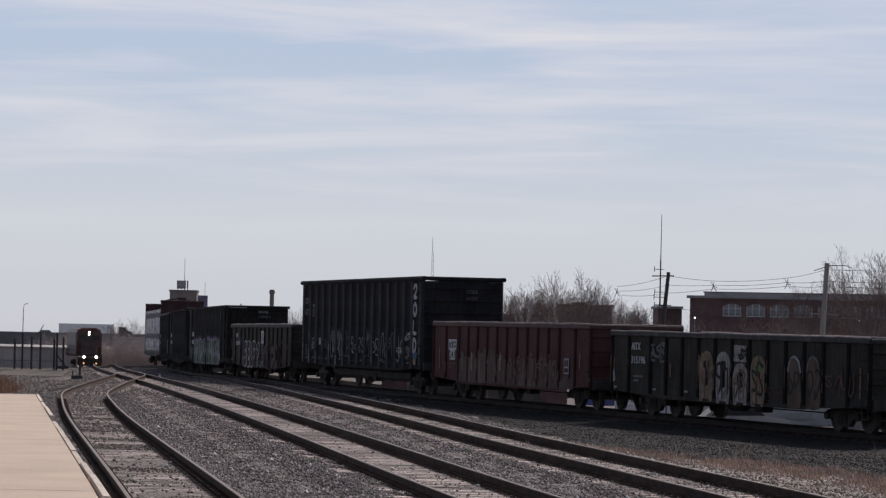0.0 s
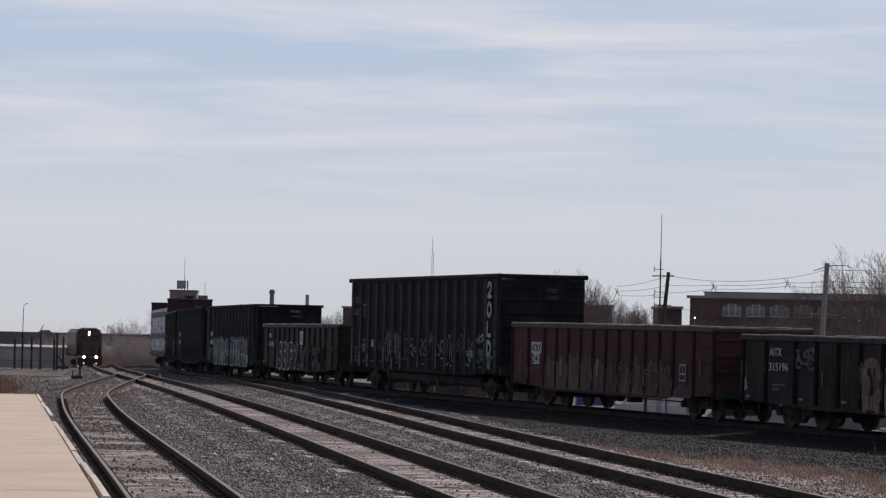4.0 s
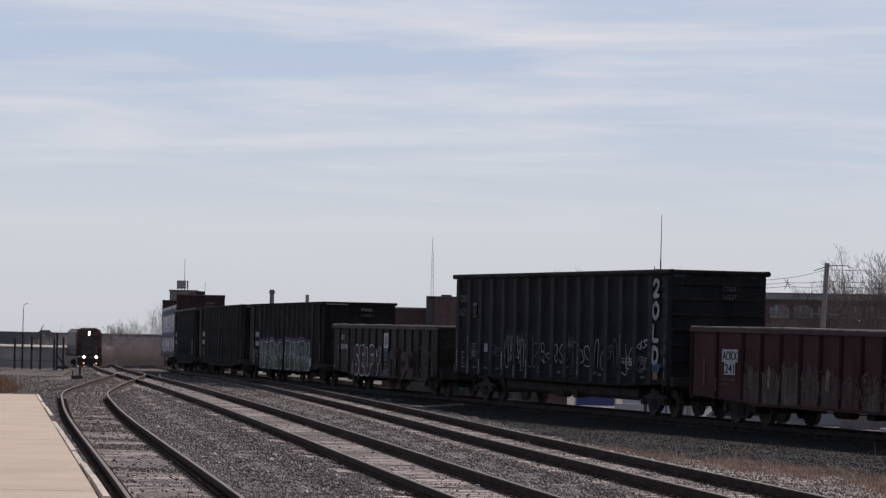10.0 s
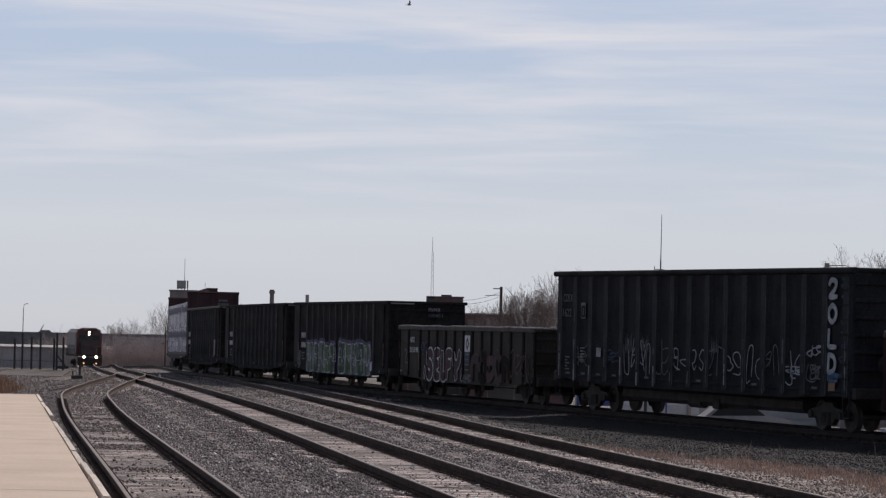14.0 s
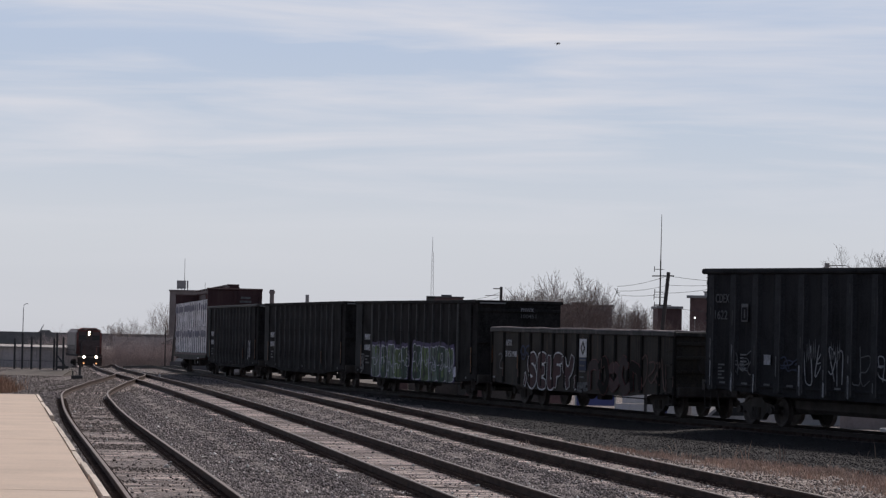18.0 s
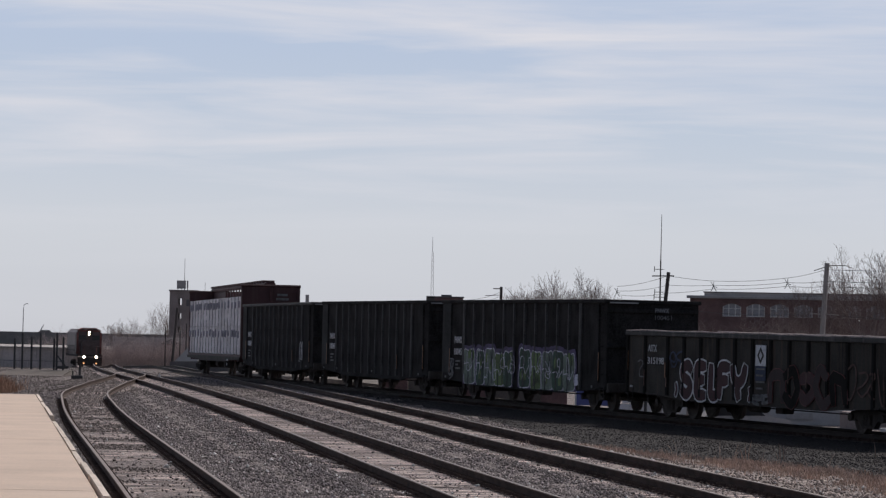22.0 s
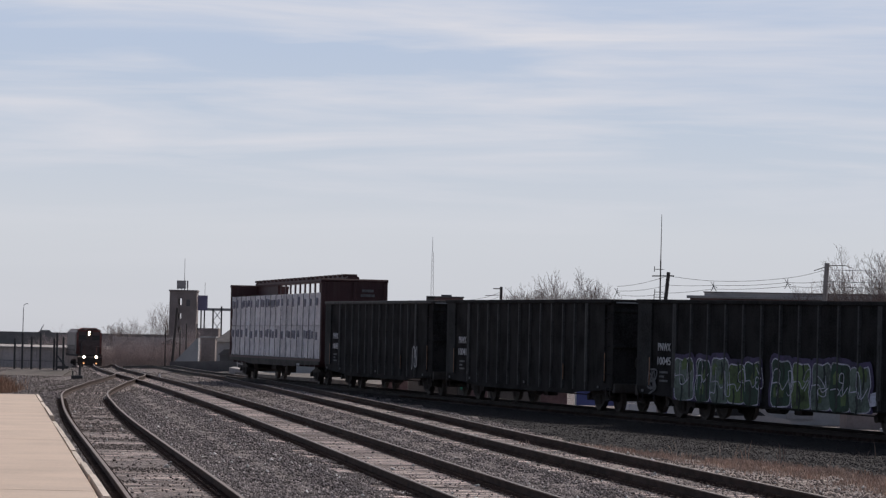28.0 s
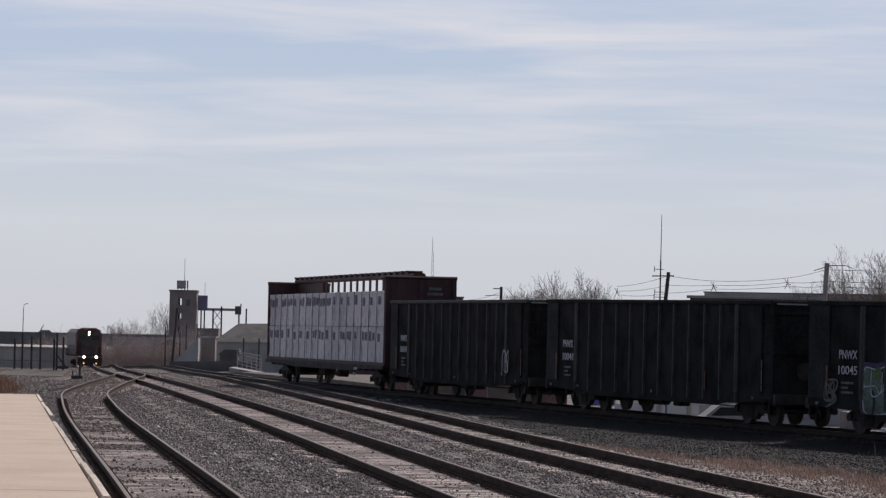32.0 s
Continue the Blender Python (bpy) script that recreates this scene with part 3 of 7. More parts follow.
_CP.prism([(0.60, -0.14), (0.86, -0.16), (0.98, -0.05), (0.90, 0.03), (0.80, -0.02), (0.74, 0.10), (0.90, 0.16), (0.84, 0.22), (0.60, 0.16)], "z", 0.72, 1.0)
_CP.rod((0.30, -0.25, 0.85), (0.72, -0.32, 0.35), 0.025, n=6)
_COUPLER = _CP.mesh("coupler", STEELDARK)


def running_gear(car, half, truck_at):
    for x in (-truck_at, truck_at):
        tk = new("truck")
        tk.parent, tk.matrix_basis = car, pose(x, 0, 0)
        for y in (-1.0, 1.0):
            part("side_frame", _SIDEFRAME, None, tk, m=pose(0, y, 0))
        part("bolster", _BOLSTER, None, tk)
        for dx in (-0.89, 0.89):
            WHEELSETS.append(part("wheelset", _WHEELSET, None, tk, m=pose(dx, 0, WHEEL_R)))
    part("coupler", _COUPLER, None, car, m=pose(half - 0.12, 0, 0))
    part("coupler", _COUPLER, None, car, m=pose(-half + 0.12, 0, 0, 0, 0, 180))


def ladder(car, x, y, z0, z1, n, material, along_x=True):
    """Rungs, each bolted on by itself."""
    sh = Shape()
    if along_x:
        back = 0.05 if y < 0 else -0.05
        sh.rod((-0.21, 0, 0), (0.21, 0, 0), 0.014, n=6)
        for k in (-0.21, 0.21):
            sh.rod((k, 0, 0), (k, back, 0), 0.012, n=5)
    else:
        back = 0.07 if x < 0 else -0.07
        sh.rod((0, -0.21, 0), (0, 0.21, 0), 0.014, n=6)
        for k in (-0.21, 0.21):
            sh.rod((0, k, 0), (back, k, 0), 0.012, n=5)
    me = sh.mesh("ladder_rung", material)
    for i in range(n):
        part("ladder_rung", me, None, car, m=pose(x, y, z0 + (z1 - z0) * i / (n - 1)))


def open_car(label, at, L, W, top, paint, chord, posts, side_foot=0.62, sill_foot=0.56, tube=False, post_paint=None, end_plates=False, post_depth=0.07, post_wide=0.15, chord_high=0.14, end_ribs=4, sill_bar=False, rim=False, group="cars of the freight train"):
    """A gondola or open hopper (posts: their places along the side): sides with outside posts, ribbed ends, floor, chords, trucks and couplers."""
    half, h = L / 2, W / 2
    car = thing("open_top_freight_car", label, "freight car", group)
    wall = h - post_depth - 0.01
    for s in (-1, 1):
        sh = Shape()
        # side sheet with a deeper sill between the trucks
        pts = [(-half, side_foot + 0.10), (-half + 0.9, side_foot + 0.08), (-half + 3.2, side_foot), (-half + 4.0, sill_foot), (half - 4.0, sill_foot), (half - 3.2, side_foot), (half - 0.9, side_foot + 0.08), (half, side_foot + 0.10), (half, top), (-half, top)]
        sh.prism(pts, "y", s * wall - 0.012, s * wall + 0.012)
        part("side_wall", sh, paint, car)
        ch = Shape()
        if tube:
            ch.rod((-half - 0.10, s * (h - 0.06), top - 0.02), (half + 0.10, s * (h - 0.06), top - 0.02), 0.085, n=10)
        else:
            ch.box(-half - 0.02, half + 0.02, s * (h - 0.06) - 0.07, s * (h - 0.06) + 0.07, top - chord_high, top, 0.02)
        part("top_chord", ch, chord, car)
        if rim:
            # the lip's pale colour paints the sun caught along the top edge
            lip = Shape()
            rr = random.Random(int(at * 10) + s)
            xs = np.arange(-half, half + 0.01, L / 16)
            zs = [top + 0.012 + rr.uniform(-0.012, 0.018) for _ in xs]
            for a, b, za, zb in zip(xs, xs[1:], zs, zs[1:]):
                lip.rod((a, s * (h - 0.03), za), (b, s * (h - 0.03), zb), 0.024, n=8)
            part("bent_lip", lip, RIM, car, "bent steel lip coloured pale as a sunlit edge")
        si = Shape()
        if sill_bar:
            si.box(-half + 0.05, half - 0.05, s * (wall + 0.02) - 0.05, s * (wall + 0.02) + 0.05, side_foot + 0.18, side_foot + 0.26, 0.015)
        else:
            foot = [(-half + 0.9, side_foot + 0.08), (-half + 3.2, side_foot), (-half + 4.0, sill_foot), (half - 4.0, sill_foot), (half - 3.2, side_foot), (half - 0.9, side_foot + 0.08)]
            si.prism(foot + [(x, z + 0.045) for x, z in reversed(foot)], "y", s * wall - 0.04, s * wall + 0.04)
        part("side_sill", si, paint, car)
        po = Shape()
        d, w = post_depth, post_wide / 2
        po.prism([(-w, 0), (-w * 0.6, -d), (w * 0.6, -d), (w, 0)], "z", side_foot + 0.06, top - chord_high * 0.8)
        me = po.mesh("side_post", post_paint or paint)
        for x in posts:
            part("side_post", me, None, car, m=pose(x, s * wall, 0, 0, 0, 0 if s < 0 else 180))
        if end_plates:
            for x, w, low, m in ((-half + 0.56, 0.50, 0.92, PLATEPAINT), (-half + 2.65, 0.13, 0.92, post_paint), (half - 2.40, 0.13, 0.92, post_paint), (half - 0.72, 0.08, 0.92, paint)):
                ws = Shape()
                ws.box(x - w, x + w, s * (wall + 0.035) - 0.035, s * (wall + 0.035) + 0.035, low, top - chord_high, 0.01)
                part("end_plate", ws, m, car)
        ladder(car, -s * (half - 0.40), s * (h + 0.015), side_foot + 0.15, top - 0.15, max(4, int((top - side_foot) / 0.38)), paint)
        for x in (-half + 0.3, half - 0.3):
            st = Shape()
            st.rod((x - 0.2, s * (h - 0.05), side_foot + 0.2), (x - 0.16, s * (h - 0.05), 0.42), 0.018, n=5)
            st.rod((x + 0.2, s * (h - 0.05), side_foot + 0.2), (x + 0.16, s * (h - 0.05), 0.42), 0.018, n=5)
            st.rod((x - 0.17, s * (h - 0.05), 0.42), (x + 0.17, s * (h - 0.05), 0.42), 0.02, n=5)
            part("sill_step", st, STEELDARK, car)
    for s in (-1, 1):
        sh = Shape()
        if tube:
            sh.prism([(-wall, side_foot + 0.2), (wall, side_foot + 0.2), (wall, top - 0.16), (wall - 0.5, top - 0.16), (wall - 0.5, top), (-wall + 0.5, top), (-wall + 0.5, top - 0.16), (-wall, top - 0.16)], "x", s * (half - 0.03) - 0.012, s * (half - 0.03) + 0.012)
        else:
            sh.box(s * (half - 0.03) - 0.012, s * (half - 0.03) + 0.012, -wall, wall, side_foot + 0.2, top)
        part("end_wall", sh, paint, car)
        for i in range(end_ribs):
            z = side_foot + 0.35 + (top - side_foot - 0.7) * i / max(1, end_ribs - 1)
            rb = Shape()
            rb.box(s * (half + 0.015) - 0.04, s * (half + 0.015) + 0.04, -wall, wall, z - 0.06, z + 0.06, 0.025)
            part("end_rib", rb, paint, car)
        ch = Shape()
        if tube:
            ch.rod((s * half, -h - 0.02, top - 0.02), (s * half, h + 0.02, top - 0.02), 0.075, n=10)
        else:
            ch.box(s * half - 0.07, s * half + 0.07, -h + 0.02, h - 0.02, top - chord_high + 0.003, top - 0.003, 0.02)
        part("end_chord", ch, chord, car)
        eb = Shape()
        eb.box(s * (half + 0.06) - 0.12, s * (half + 0.06) + 0.12, -h + 0.1, h - 0.1, side_foot + 0.02, side_foot + 0.32, 0.03)
        part("end_sill", eb, STEELDARK, car)
        ladder(car, s * (half + 0.10), s * (h - 0.35), side_foot + 0.4, top - 0.2, max(4, int((top - side_foot) / 0.40)), paint, False)
    fl = Shape()
    fl.box(-half + 0.06, half - 0.06, -wall + 0.02, wall - 0.02, side_foot + 0.22, side_foot + 0.30)
    part("floor", fl, STEELDARK, car)
    cs = Shape()
    cs.box(-half + 0.1, half - 0.1, -0.20, 0.20, 0.60, side_foot + 0.215, 0.02)
    for x in np.arange(-half + 3.2, half - 3.0, 1.6):
        cs.box(x - 0.06, x + 0.06, -wall + 0.05, wall - 0.05, side_foot + 0.0, side_foot + 0.215)
    cs.rod((-1.4, -0.75, 0.50), (-0.5, -0.75, 0.50), 0.16, n=12)
    cs.box(0.5, 0.95, -0.95, -0.60, 0.36, 0.66, 0.03)
    cs.rod((-half + 2, -0.35, 0.46), (half - 2, -0.35, 0.46), 0.02, n=6)
    part("underframe", cs, STEELDARK, car)
    bw = Shape()
    bw.rod((half + 0.14, -0.6, side_foot + 0.95), (half + 0.20, -0.6, side_foot + 0.95), 0.24, n=16)
    part("brake_wheel", bw, STEELDARK, car)
    running_gear(car, half, half - 2.35)
    MOVERS.append((car, at + half, half - 2.35))
    return car, half, wall


def marks(car, x, y, z, line1, line2, size, gap, material=WHITEPAINT, wide1=0, wide2=0):
    lettering("reporting_mark", line1, size, wide1, material, car, pose(x, y, z, 90), 0.004)
    lettering("car_number", line2, size, wide2, material, car, pose(x - 0.02, y, z - size - gap, 90), 0.004)


def small_print(car, x, y, z, rows, wide, material=STENCILDIM, high=0.06):
    """Stencilled data too small to read: plain bars."""
    for i in range(rows):
        sh = Shape()
        sh.box(0, wide * (0.55 if i % 2 else 1.0), -0.004, 0.004, 0, high)
        part("stencil_line", sh, material, car, m=pose(x, y, z - i * high * 2.1))


def reflector(car, x, y, z0, z1, w=0.09, material=ORANGE):
    sh = Shape()
    sh.box(x - w / 2, x + w / 2, y - 0.004, y + 0.004, z0, z1)
    part("reflector_strip", sh, material, car)


GLYPHS = [[(1, 0.9), (0.3, 1), (0, 0.72), (0.5, 0.5), (1, 0.28), (0.7, 0), (0, 0.1)], [(0, 0), (0.06, 0.95), (0.94, 0.9), (1, 0)], [(0, 1), (0.02, 0.12), (0.5, 0), (0.98, 0.12), (1, 1)], [(1, 0.85), (0.5, 1), (0.02, 0.7), (0.02, 0.3), (0.5, 0), (1, 0.15)],
          [(1, 1), (0.05, 0.92), (0.05, 0.52), (0.8, 0.5), (0.08, 0.44), (0.05, 0.05), (1, 0)], [(0.1, 0), (0.05, 1), (0.9, 0.95), (0.92, 0.58), (0.15, 0.5), (1, 0)], [(0.05, 0), (0.05, 1), (0.9, 0.9), (0.9, 0.55), (0.1, 0.45)]]


def bent(rng):
    """One of the bent strokes, turned about and pulled out of shape."""
    fu, fv = rng.choice([(1, 0), (0, 1), (1, 1)])
    return [(abs(fu - u) + rng.uniform(-0.13, 0.13), abs(fv - v) + rng.uniform(-0.10, 0.10)) for u, v in rng.choice(GLYPHS)]


def curved(pts, steps=4):
    """A rounded line through the points."""
    P = [Vector(p) for p in pts]
    P = [P[0] * 2 - P[1]] + P + [P[-1] * 2 - P[-2]]
    out = []
    for a, b, c, d in zip(P, P[1:], P[2:], P[3:]):
        for k in range(steps):
            t = k / steps
            out.append(0.5 * (2 * b + (c - a) * t + (2 * a - 5 * b + 4 * c - d) * t * t + (3 * b - a - 3 * c + d) * t**3))
    return out + [P[-2]]


def ribbon(sh, pts, r, y0, y1, climb=0.0):
    """One flat band of half-width r along a line, standing in the side's plane, with blunt rounded ends."""
    vs, n = [], len(pts)
    for i, p in enumerate(pts):
        d = (pts[min(i + 1, n - 1)] - pts[max(i - 1, 0)])
        d = d.normalized() if d.length > 1e-6 else Vector((1, 0))
        w = r * (0.7 if i in (0, n - 1) else 1.0)
        if i == 0:
            p = p - d * r * 0.5
        if i == n - 1:
            p = p + d * r * 0.5
        y = y0 - climb * i
        vs += [(p.x - d.y * w, y, p.y + d.x * w), (p.x + d.y * w, y, p.y - d.x * w), (p.x + d.y * w, y1, p.y - d.x * w), (p.x - d.y * w, y1, p.y + d.x * w)]
    fs = [(i * 4 + j, i * 4 + (j + 1) % 4, i * 4 + 4 + (j + 1) % 4, i * 4 + 4 + j) for i in range(n - 1) for j in range(4)] + [(3, 2, 1, 0), tuple(n * 4 - 4 + j for j in range(4))]
    sh.add(vs, fs)


def scrawl(car, x0, x1, y, z0, z1, n, material, seed, r=0.035):
    """Loose spray-paint strokes: thin flat ribbons that loop up and down."""
    rng = random.Random(seed)
    for i in range(n):
        cx = x0 + (x1 - x0) * (i + 0.5) / n + rng.uniform(-0.1, 0.1)
        w, zt, zb = rng.uniform(0.25, 0.5), z1 - rng.uniform(0, 0.3) * (z1 - z0), z0 + rng.uniform(0, 0.35) * (z1 - z0)
        lean = rng.uniform(-0.12, 0.12)
        pts = [(cx + (u - 0.5) * w + lean * v + rng.uniform(-0.04, 0.04), zb + (zt - zb) * v + rng.uniform(-0.05, 0.05)) for u, v in bent(rng)]
        if rng.random() < 0.4:
            pts.append((pts[-1][0] + rng.uniform(-0.1, 0.3), zb - rng.uniform(0.0, 0.25) * (zt - zb)))
        sh = Shape()
        ribbon(sh, curved(pts), r, y - 0.004 - 0.0004 * i, y + 0.004)
        part("spray_stroke", sh, material, car)


def blob_letters(car, x0, x1, y, z0, z1, n, fills, outline, seed, halo=None, thick=0.16, edge=0.035):
    """Sprayed block shapes, not readable: fat bent bands with a pale edge and a soft-coloured surround."""
    rng = random.Random(seed)
    step = (x1 - x0) / n
    for i in range(n):
        a, b = x0 + step * i + thick * 0.9, x0 + step * (i + 1) - thick * 0.7
        t, f = z1 - rng.uniform(0.0, 0.14) * (z1 - z0) - thick, z0 + rng.uniform(0.0, 0.08) * (z1 - z0) + thick
        lean = rng.uniform(-0.15, 0.15)
        pts = curved([(a + (b - a) * u + lean * (v - 0.5), f + (t - f) * v) for u, v in bent(rng)], 3)
        layers = [("spray_outline", edge, outline, 0.010), ("spray_letter", 0.0, fills[i % len(fills)], 0.016)]
        if halo:
            layers.insert(0, ("spray_halo", 0.19, halo, 0.004))
        for name, k, material, lift in layers:
            sh = Shape()
            ribbon(sh, pts, thick + k, y - lift - 0.0002 * i, y + 0.004, 0.00015)
            part(name, sh, material, car)


def drips(car, wall, depth, posts, z0, z1, material, seed, chance=0.7):
    """Pale scrapes and runs of paint down the outer faces of the side posts."""
    rng = random.Random(seed)
    for x in posts:
        if rng.random() > chance:
            continue
        for _ in range(rng.choice([1, 2, 2])):
            a = rng.uniform(z0, z1)
            b = a - rng.uniform(0.15, 0.75)
            w = rng.uniform(0.015, 0.04)
            u = x + rng.uniform(-0.03, 0.03)
            sh = Shape()
            sh.prism([(u - w, max(b, 0.95)), (u + w * 0.6, max(b, 0.95) - 0.04), (u + w, a - 0.05), (u, a), (u - w * 0.8, a - 0.02)], "y", -wall - depth - 0.006, -wall - depth + 0.004)
            part("paint_run", sh, material, car)


CAPITALS = {
    "S": [[(0.95, 0.86), (0.62, 1.0), (0.14, 0.86), (0.2, 0.6), (0.74, 0.44), (0.9, 0.2), (0.5, 0.0), (0.05, 0.12)]],
    "E": [[(0.95, 1.0), (0.12, 0.96), (0.08, 0.5), (0.1, 0.04), (0.95, 0.0)], [(0.12, 0.5), (0.78, 0.53)]],
    "L": [[(0.12, 1.0), (0.08, 0.5), (0.12, 0.05), (0.95, 0.0)]],
    "F": [[(0.98, 1.0), (0.12, 0.96), (0.08, 0.5), (0.0, 0.0)], [(0.12, 0.52), (0.8, 0.55)]],
    "Y": [[(0.02, 1.0), (0.18, 0.62), (0.5, 0.5), (0.82, 0.66), (0.98, 1.02)], [(0.52, 0.5), (0.42, 0.25), (0.5, 0.0)]],
    "2": [[(0.05, 0.74), (0.35, 1.0), (0.88, 0.86), (0.72, 0.46), (0.12, 0.02), (0.95, 0.04)]],
    "O": [[(0.5, 1.0), (0.08, 0.7), (0.1, 0.25), (0.5, 0.0), (0.9, 0.3), (0.88, 0.72), (0.5, 1.0)]],
    "D": [[(0.14, 1.0), (0.1, 0.5), (0.12, 0.0), (0.7, 0.08), (0.92, 0.42), (0.75, 0.85), (0.14, 1.0)]],
}


def sprayed_capital(car, ch, x, y, z, wide, high, r, edge, fill, outline=None):
    """One fat sprayed capital drawn in strokes, over a broader band of the outline's colour."""
    for k, stroke in enumerate(CAPITALS[ch]):
        pts = curved([(x + u * wide, z + v * high) for u, v in stroke], 4)
        if outline:
            sh = Shape()
            ribbon(sh, pts, r + edge, y - 0.004 - 0.0006 * k, y + 0.004, 0.00005)
            part("spray_outline", sh, outline, car)
        sh = Shape()
        ribbon(sh, pts, r, y - 0.011 - 0.0006 * k, y + 0.004, 0.00005)
        part("spray_letter", sh, fill, car)


def plate(sh, pts, y0, y1):
    """A flat many-sided patch in the side's plane, laid out as a fan about its middle."""
    pts = [(p[0], max(p[1], 0.57)) for p in pts]
    n = len(pts)
    cx, cz = sum(p[0] for p in pts) / n, sum(p[1] for p in pts) / n
    vs = [(p[0], y0, p[1]) for p in pts] + [(p[0], y1, p[1]) for p in pts] + [(cx, y0, cz), (cx, y1, cz)]
    fs = [(i, (i + 1) % n, 2 * n) for i in range(n)] + [(n + (i + 1) % n, n + i, 2 * n + 1) for i in range(n)] + [(i, n + i, n + (i + 1) % n, (i + 1) % n) for i in range(n)]
    sh.add(vs, fs)


def rounded(x0, x1, z0, z1, rng, wob=0.06, lean=0.0):
    """The outline of a puffed-up block, its corners cut and pulled about."""
    w, h = x1 - x0, z1 - z0
    base = [(0.16, 0.0), (0.84, 0.02), (1.0, 0.12), (0.94, 0.42), (1.0, 0.62), (0.97, 0.88), (0.82, 1.0), (0.5, 0.96), (0.2, 1.0), (0.03, 0.88), (0.08, 0.6), (0.0, 0.38), (0.04, 0.1)]
    return [(x0 + w * (u + rng.uniform(-wob, wob)) + lean * v, z0 + h * (v + rng.uniform(-wob, wob) * 0.6)) for u, v in base]


def grown(pts, k):
    """The outline pushed out by k."""
    n = len(pts)
    cx, cz = sum(p[0] for p in pts) / n, sum(p[1] for p in pts) / n
    out = []
    for x, z in pts:
        d = max(1e-6, math.hypot(x - cx, z - cz))
        out.append((x + (x - cx) / d * k * 1.15, z + (z - cz) / d * k * 1.15))
    return out


def puffed_blocks(car, spans, y, z0, z1, fills, outline, halo, slit, shine, seed):
    """A sprayed piece of crowded block shapes, not readable: halo, pale edge, fill, dark slits, lighter patches and inner lines."""
    rng = random.Random(seed)
    for i, (a, b) in enumerate(spans):
        w, h = b - a, z1 - z0
        lean = rng.uniform(-0.10, 0.10)
        top = z1 - rng.uniform(0.0, 0.12) * h
        P = [tuple(p) for p in curved(rounded(a, b, z0 + rng.uniform(0, 0.04), top, rng, 0.05, lean), 2)]
        for name, k, material, lift in (("spray_halo", 0.17, halo, 0.004), ("spray_outline", 0.036, outline, 0.0075), ("spray_letter", 0.0, fills[i % len(fills)], 0.0095)):
            sh = Shape()
            plate(sh, grown(P, k) if k else P, y - lift - 0.0001 * i, y + 0.004)
            part(name, sh, material, car)
        # slits that make the block a letter
        mid = rng.uniform(0.4, 0.6)
        for u, v0, v1 in ((rng.uniform(0.3, 0.45), 0.0, mid - 0.08), (rng.uniform(0.55, 0.7), mid + 0.08, 0.9)):
            sh = Shape()
            ribbon(sh, curved([(a + w * u, z0 + h * v0), (a + w * (u + 0.05), z0 + h * (v0 + v1) / 2), (a + w * u, z0 + h * v1)], 3), 0.05, y - 0.0120, y + 0.004)
            part("spray_slit", sh, slit, car)
        for _ in range(2):
            u, v = rng.uniform(0.15, 0.7), rng.uniform(0.1, 0.75)
            q = [(a + w * (u + du), z0 + h * (v + dv)) for du, dv in ((0, 0), (0.22, 0.02), (0.26, 0.22), (0.12, 0.28), (-0.02, 0.18))]
            sh = Shape()
            plate(sh, q, y - 0.0108, y + 0.004)
            part("spray_shine", sh, shine, car)
        ln = [(a + w * 0.08, z0 + h * mid), (a + w * 0.45, z0 + h * (mid + 0.02)), (a + w * 0.62, z0 + h * (mid - 0.12)), (a + w * 0.92, z0 + h * (mid - 0.1 + 0.3 * rng.random()))]
        sh = Shape()
        ribbon(sh, curved(ln, 4), 0.016, y - 0.0132, y + 0.004)
        part("spray_line", sh, outline, car)


def bay_smears(car, bays, y, z0, tops, materials, seed):
    """Thin washed-out spray low on the panels between the posts, ragged at the top."""
    rng = random.Random(seed)
    for i, ((a, b), top) in enumerate(zip(bays, tops)):
        n, up = 7, []
        for k in range(n + 1):
            up.append((b - (b - a) * k / n, top - rng.uniform(0.0, 0.34) - 0.22 * abs(k / n - 0.45)))
        sh = Shape()
        plate(sh, [(a, z0), ((a + b) / 2, z0 - 0.01), (b, z0)] + up, y - 0.004, y + 0.004)
        part("spray_smear", sh, materials[i % len(materials)], car)


def arch(car, a, b, y, z0, z1, r, material, edge=None, edge_r=0.03):
    """A tall sprayed arch on two legs."""
    pts = curved([(a + r * 1.2, z0), (a + r, z0 * 0.5 + z1 * 0.5), (a + r * 1.1, z1 - 2.4 * r), (a + 2.2 * r, z1 - r * 1.1), (b - 2.2 * r, z1 - r), (b - r, z1 - 2.4 * r), (b - r * 1.3, z0 * 0.5 + z1 * 0.5), (b - r, z0)], 3)
    if edge:
        sh = Shape()
        ribbon(sh, pts, r + edge_r, y - 0.003, y + 0.004)
        part("spray_outline", sh, edge, car)
    sh = Shape()
    ribbon(sh, pts, r, y - 0.006, y + 0.004)
    part("spray_letter", sh, material, car)


def patch(car, pts, y, material, name="spray_patch"):
    sh = Shape()
    plate(sh, pts, y - 0.0075, y + 0.004)
    part(name, sh, material, car)


def post_places(widths):
    """Places of the side posts from the relative widths of the bays, spread about the car's middle."""
    x = np.concatenate(([0.0], np.cumsum(widths)))
    return [float(v) for v in (x - x[-1] / 2)]


GONDOLA_POSTS = post_places([1.30, 1.61] + [1.14] * 10 + [1.45, 1.22])
REDCAR_POSTS = post_places([1.58, 1.58] + [1.12] * 10 + [1.58, 1.50])
TALL_POSTS = [v + 0.05 for v in post_places([1.28] * 16)]
HOPPER_POSTS = [v + 0.12 for v in post_places([1.141] * 11)]


def bays_of(posts, lo, hi, gap=0.10):
    return [(posts[i] + gap, posts[i + 1] - gap) for i in range(lo, hi)]


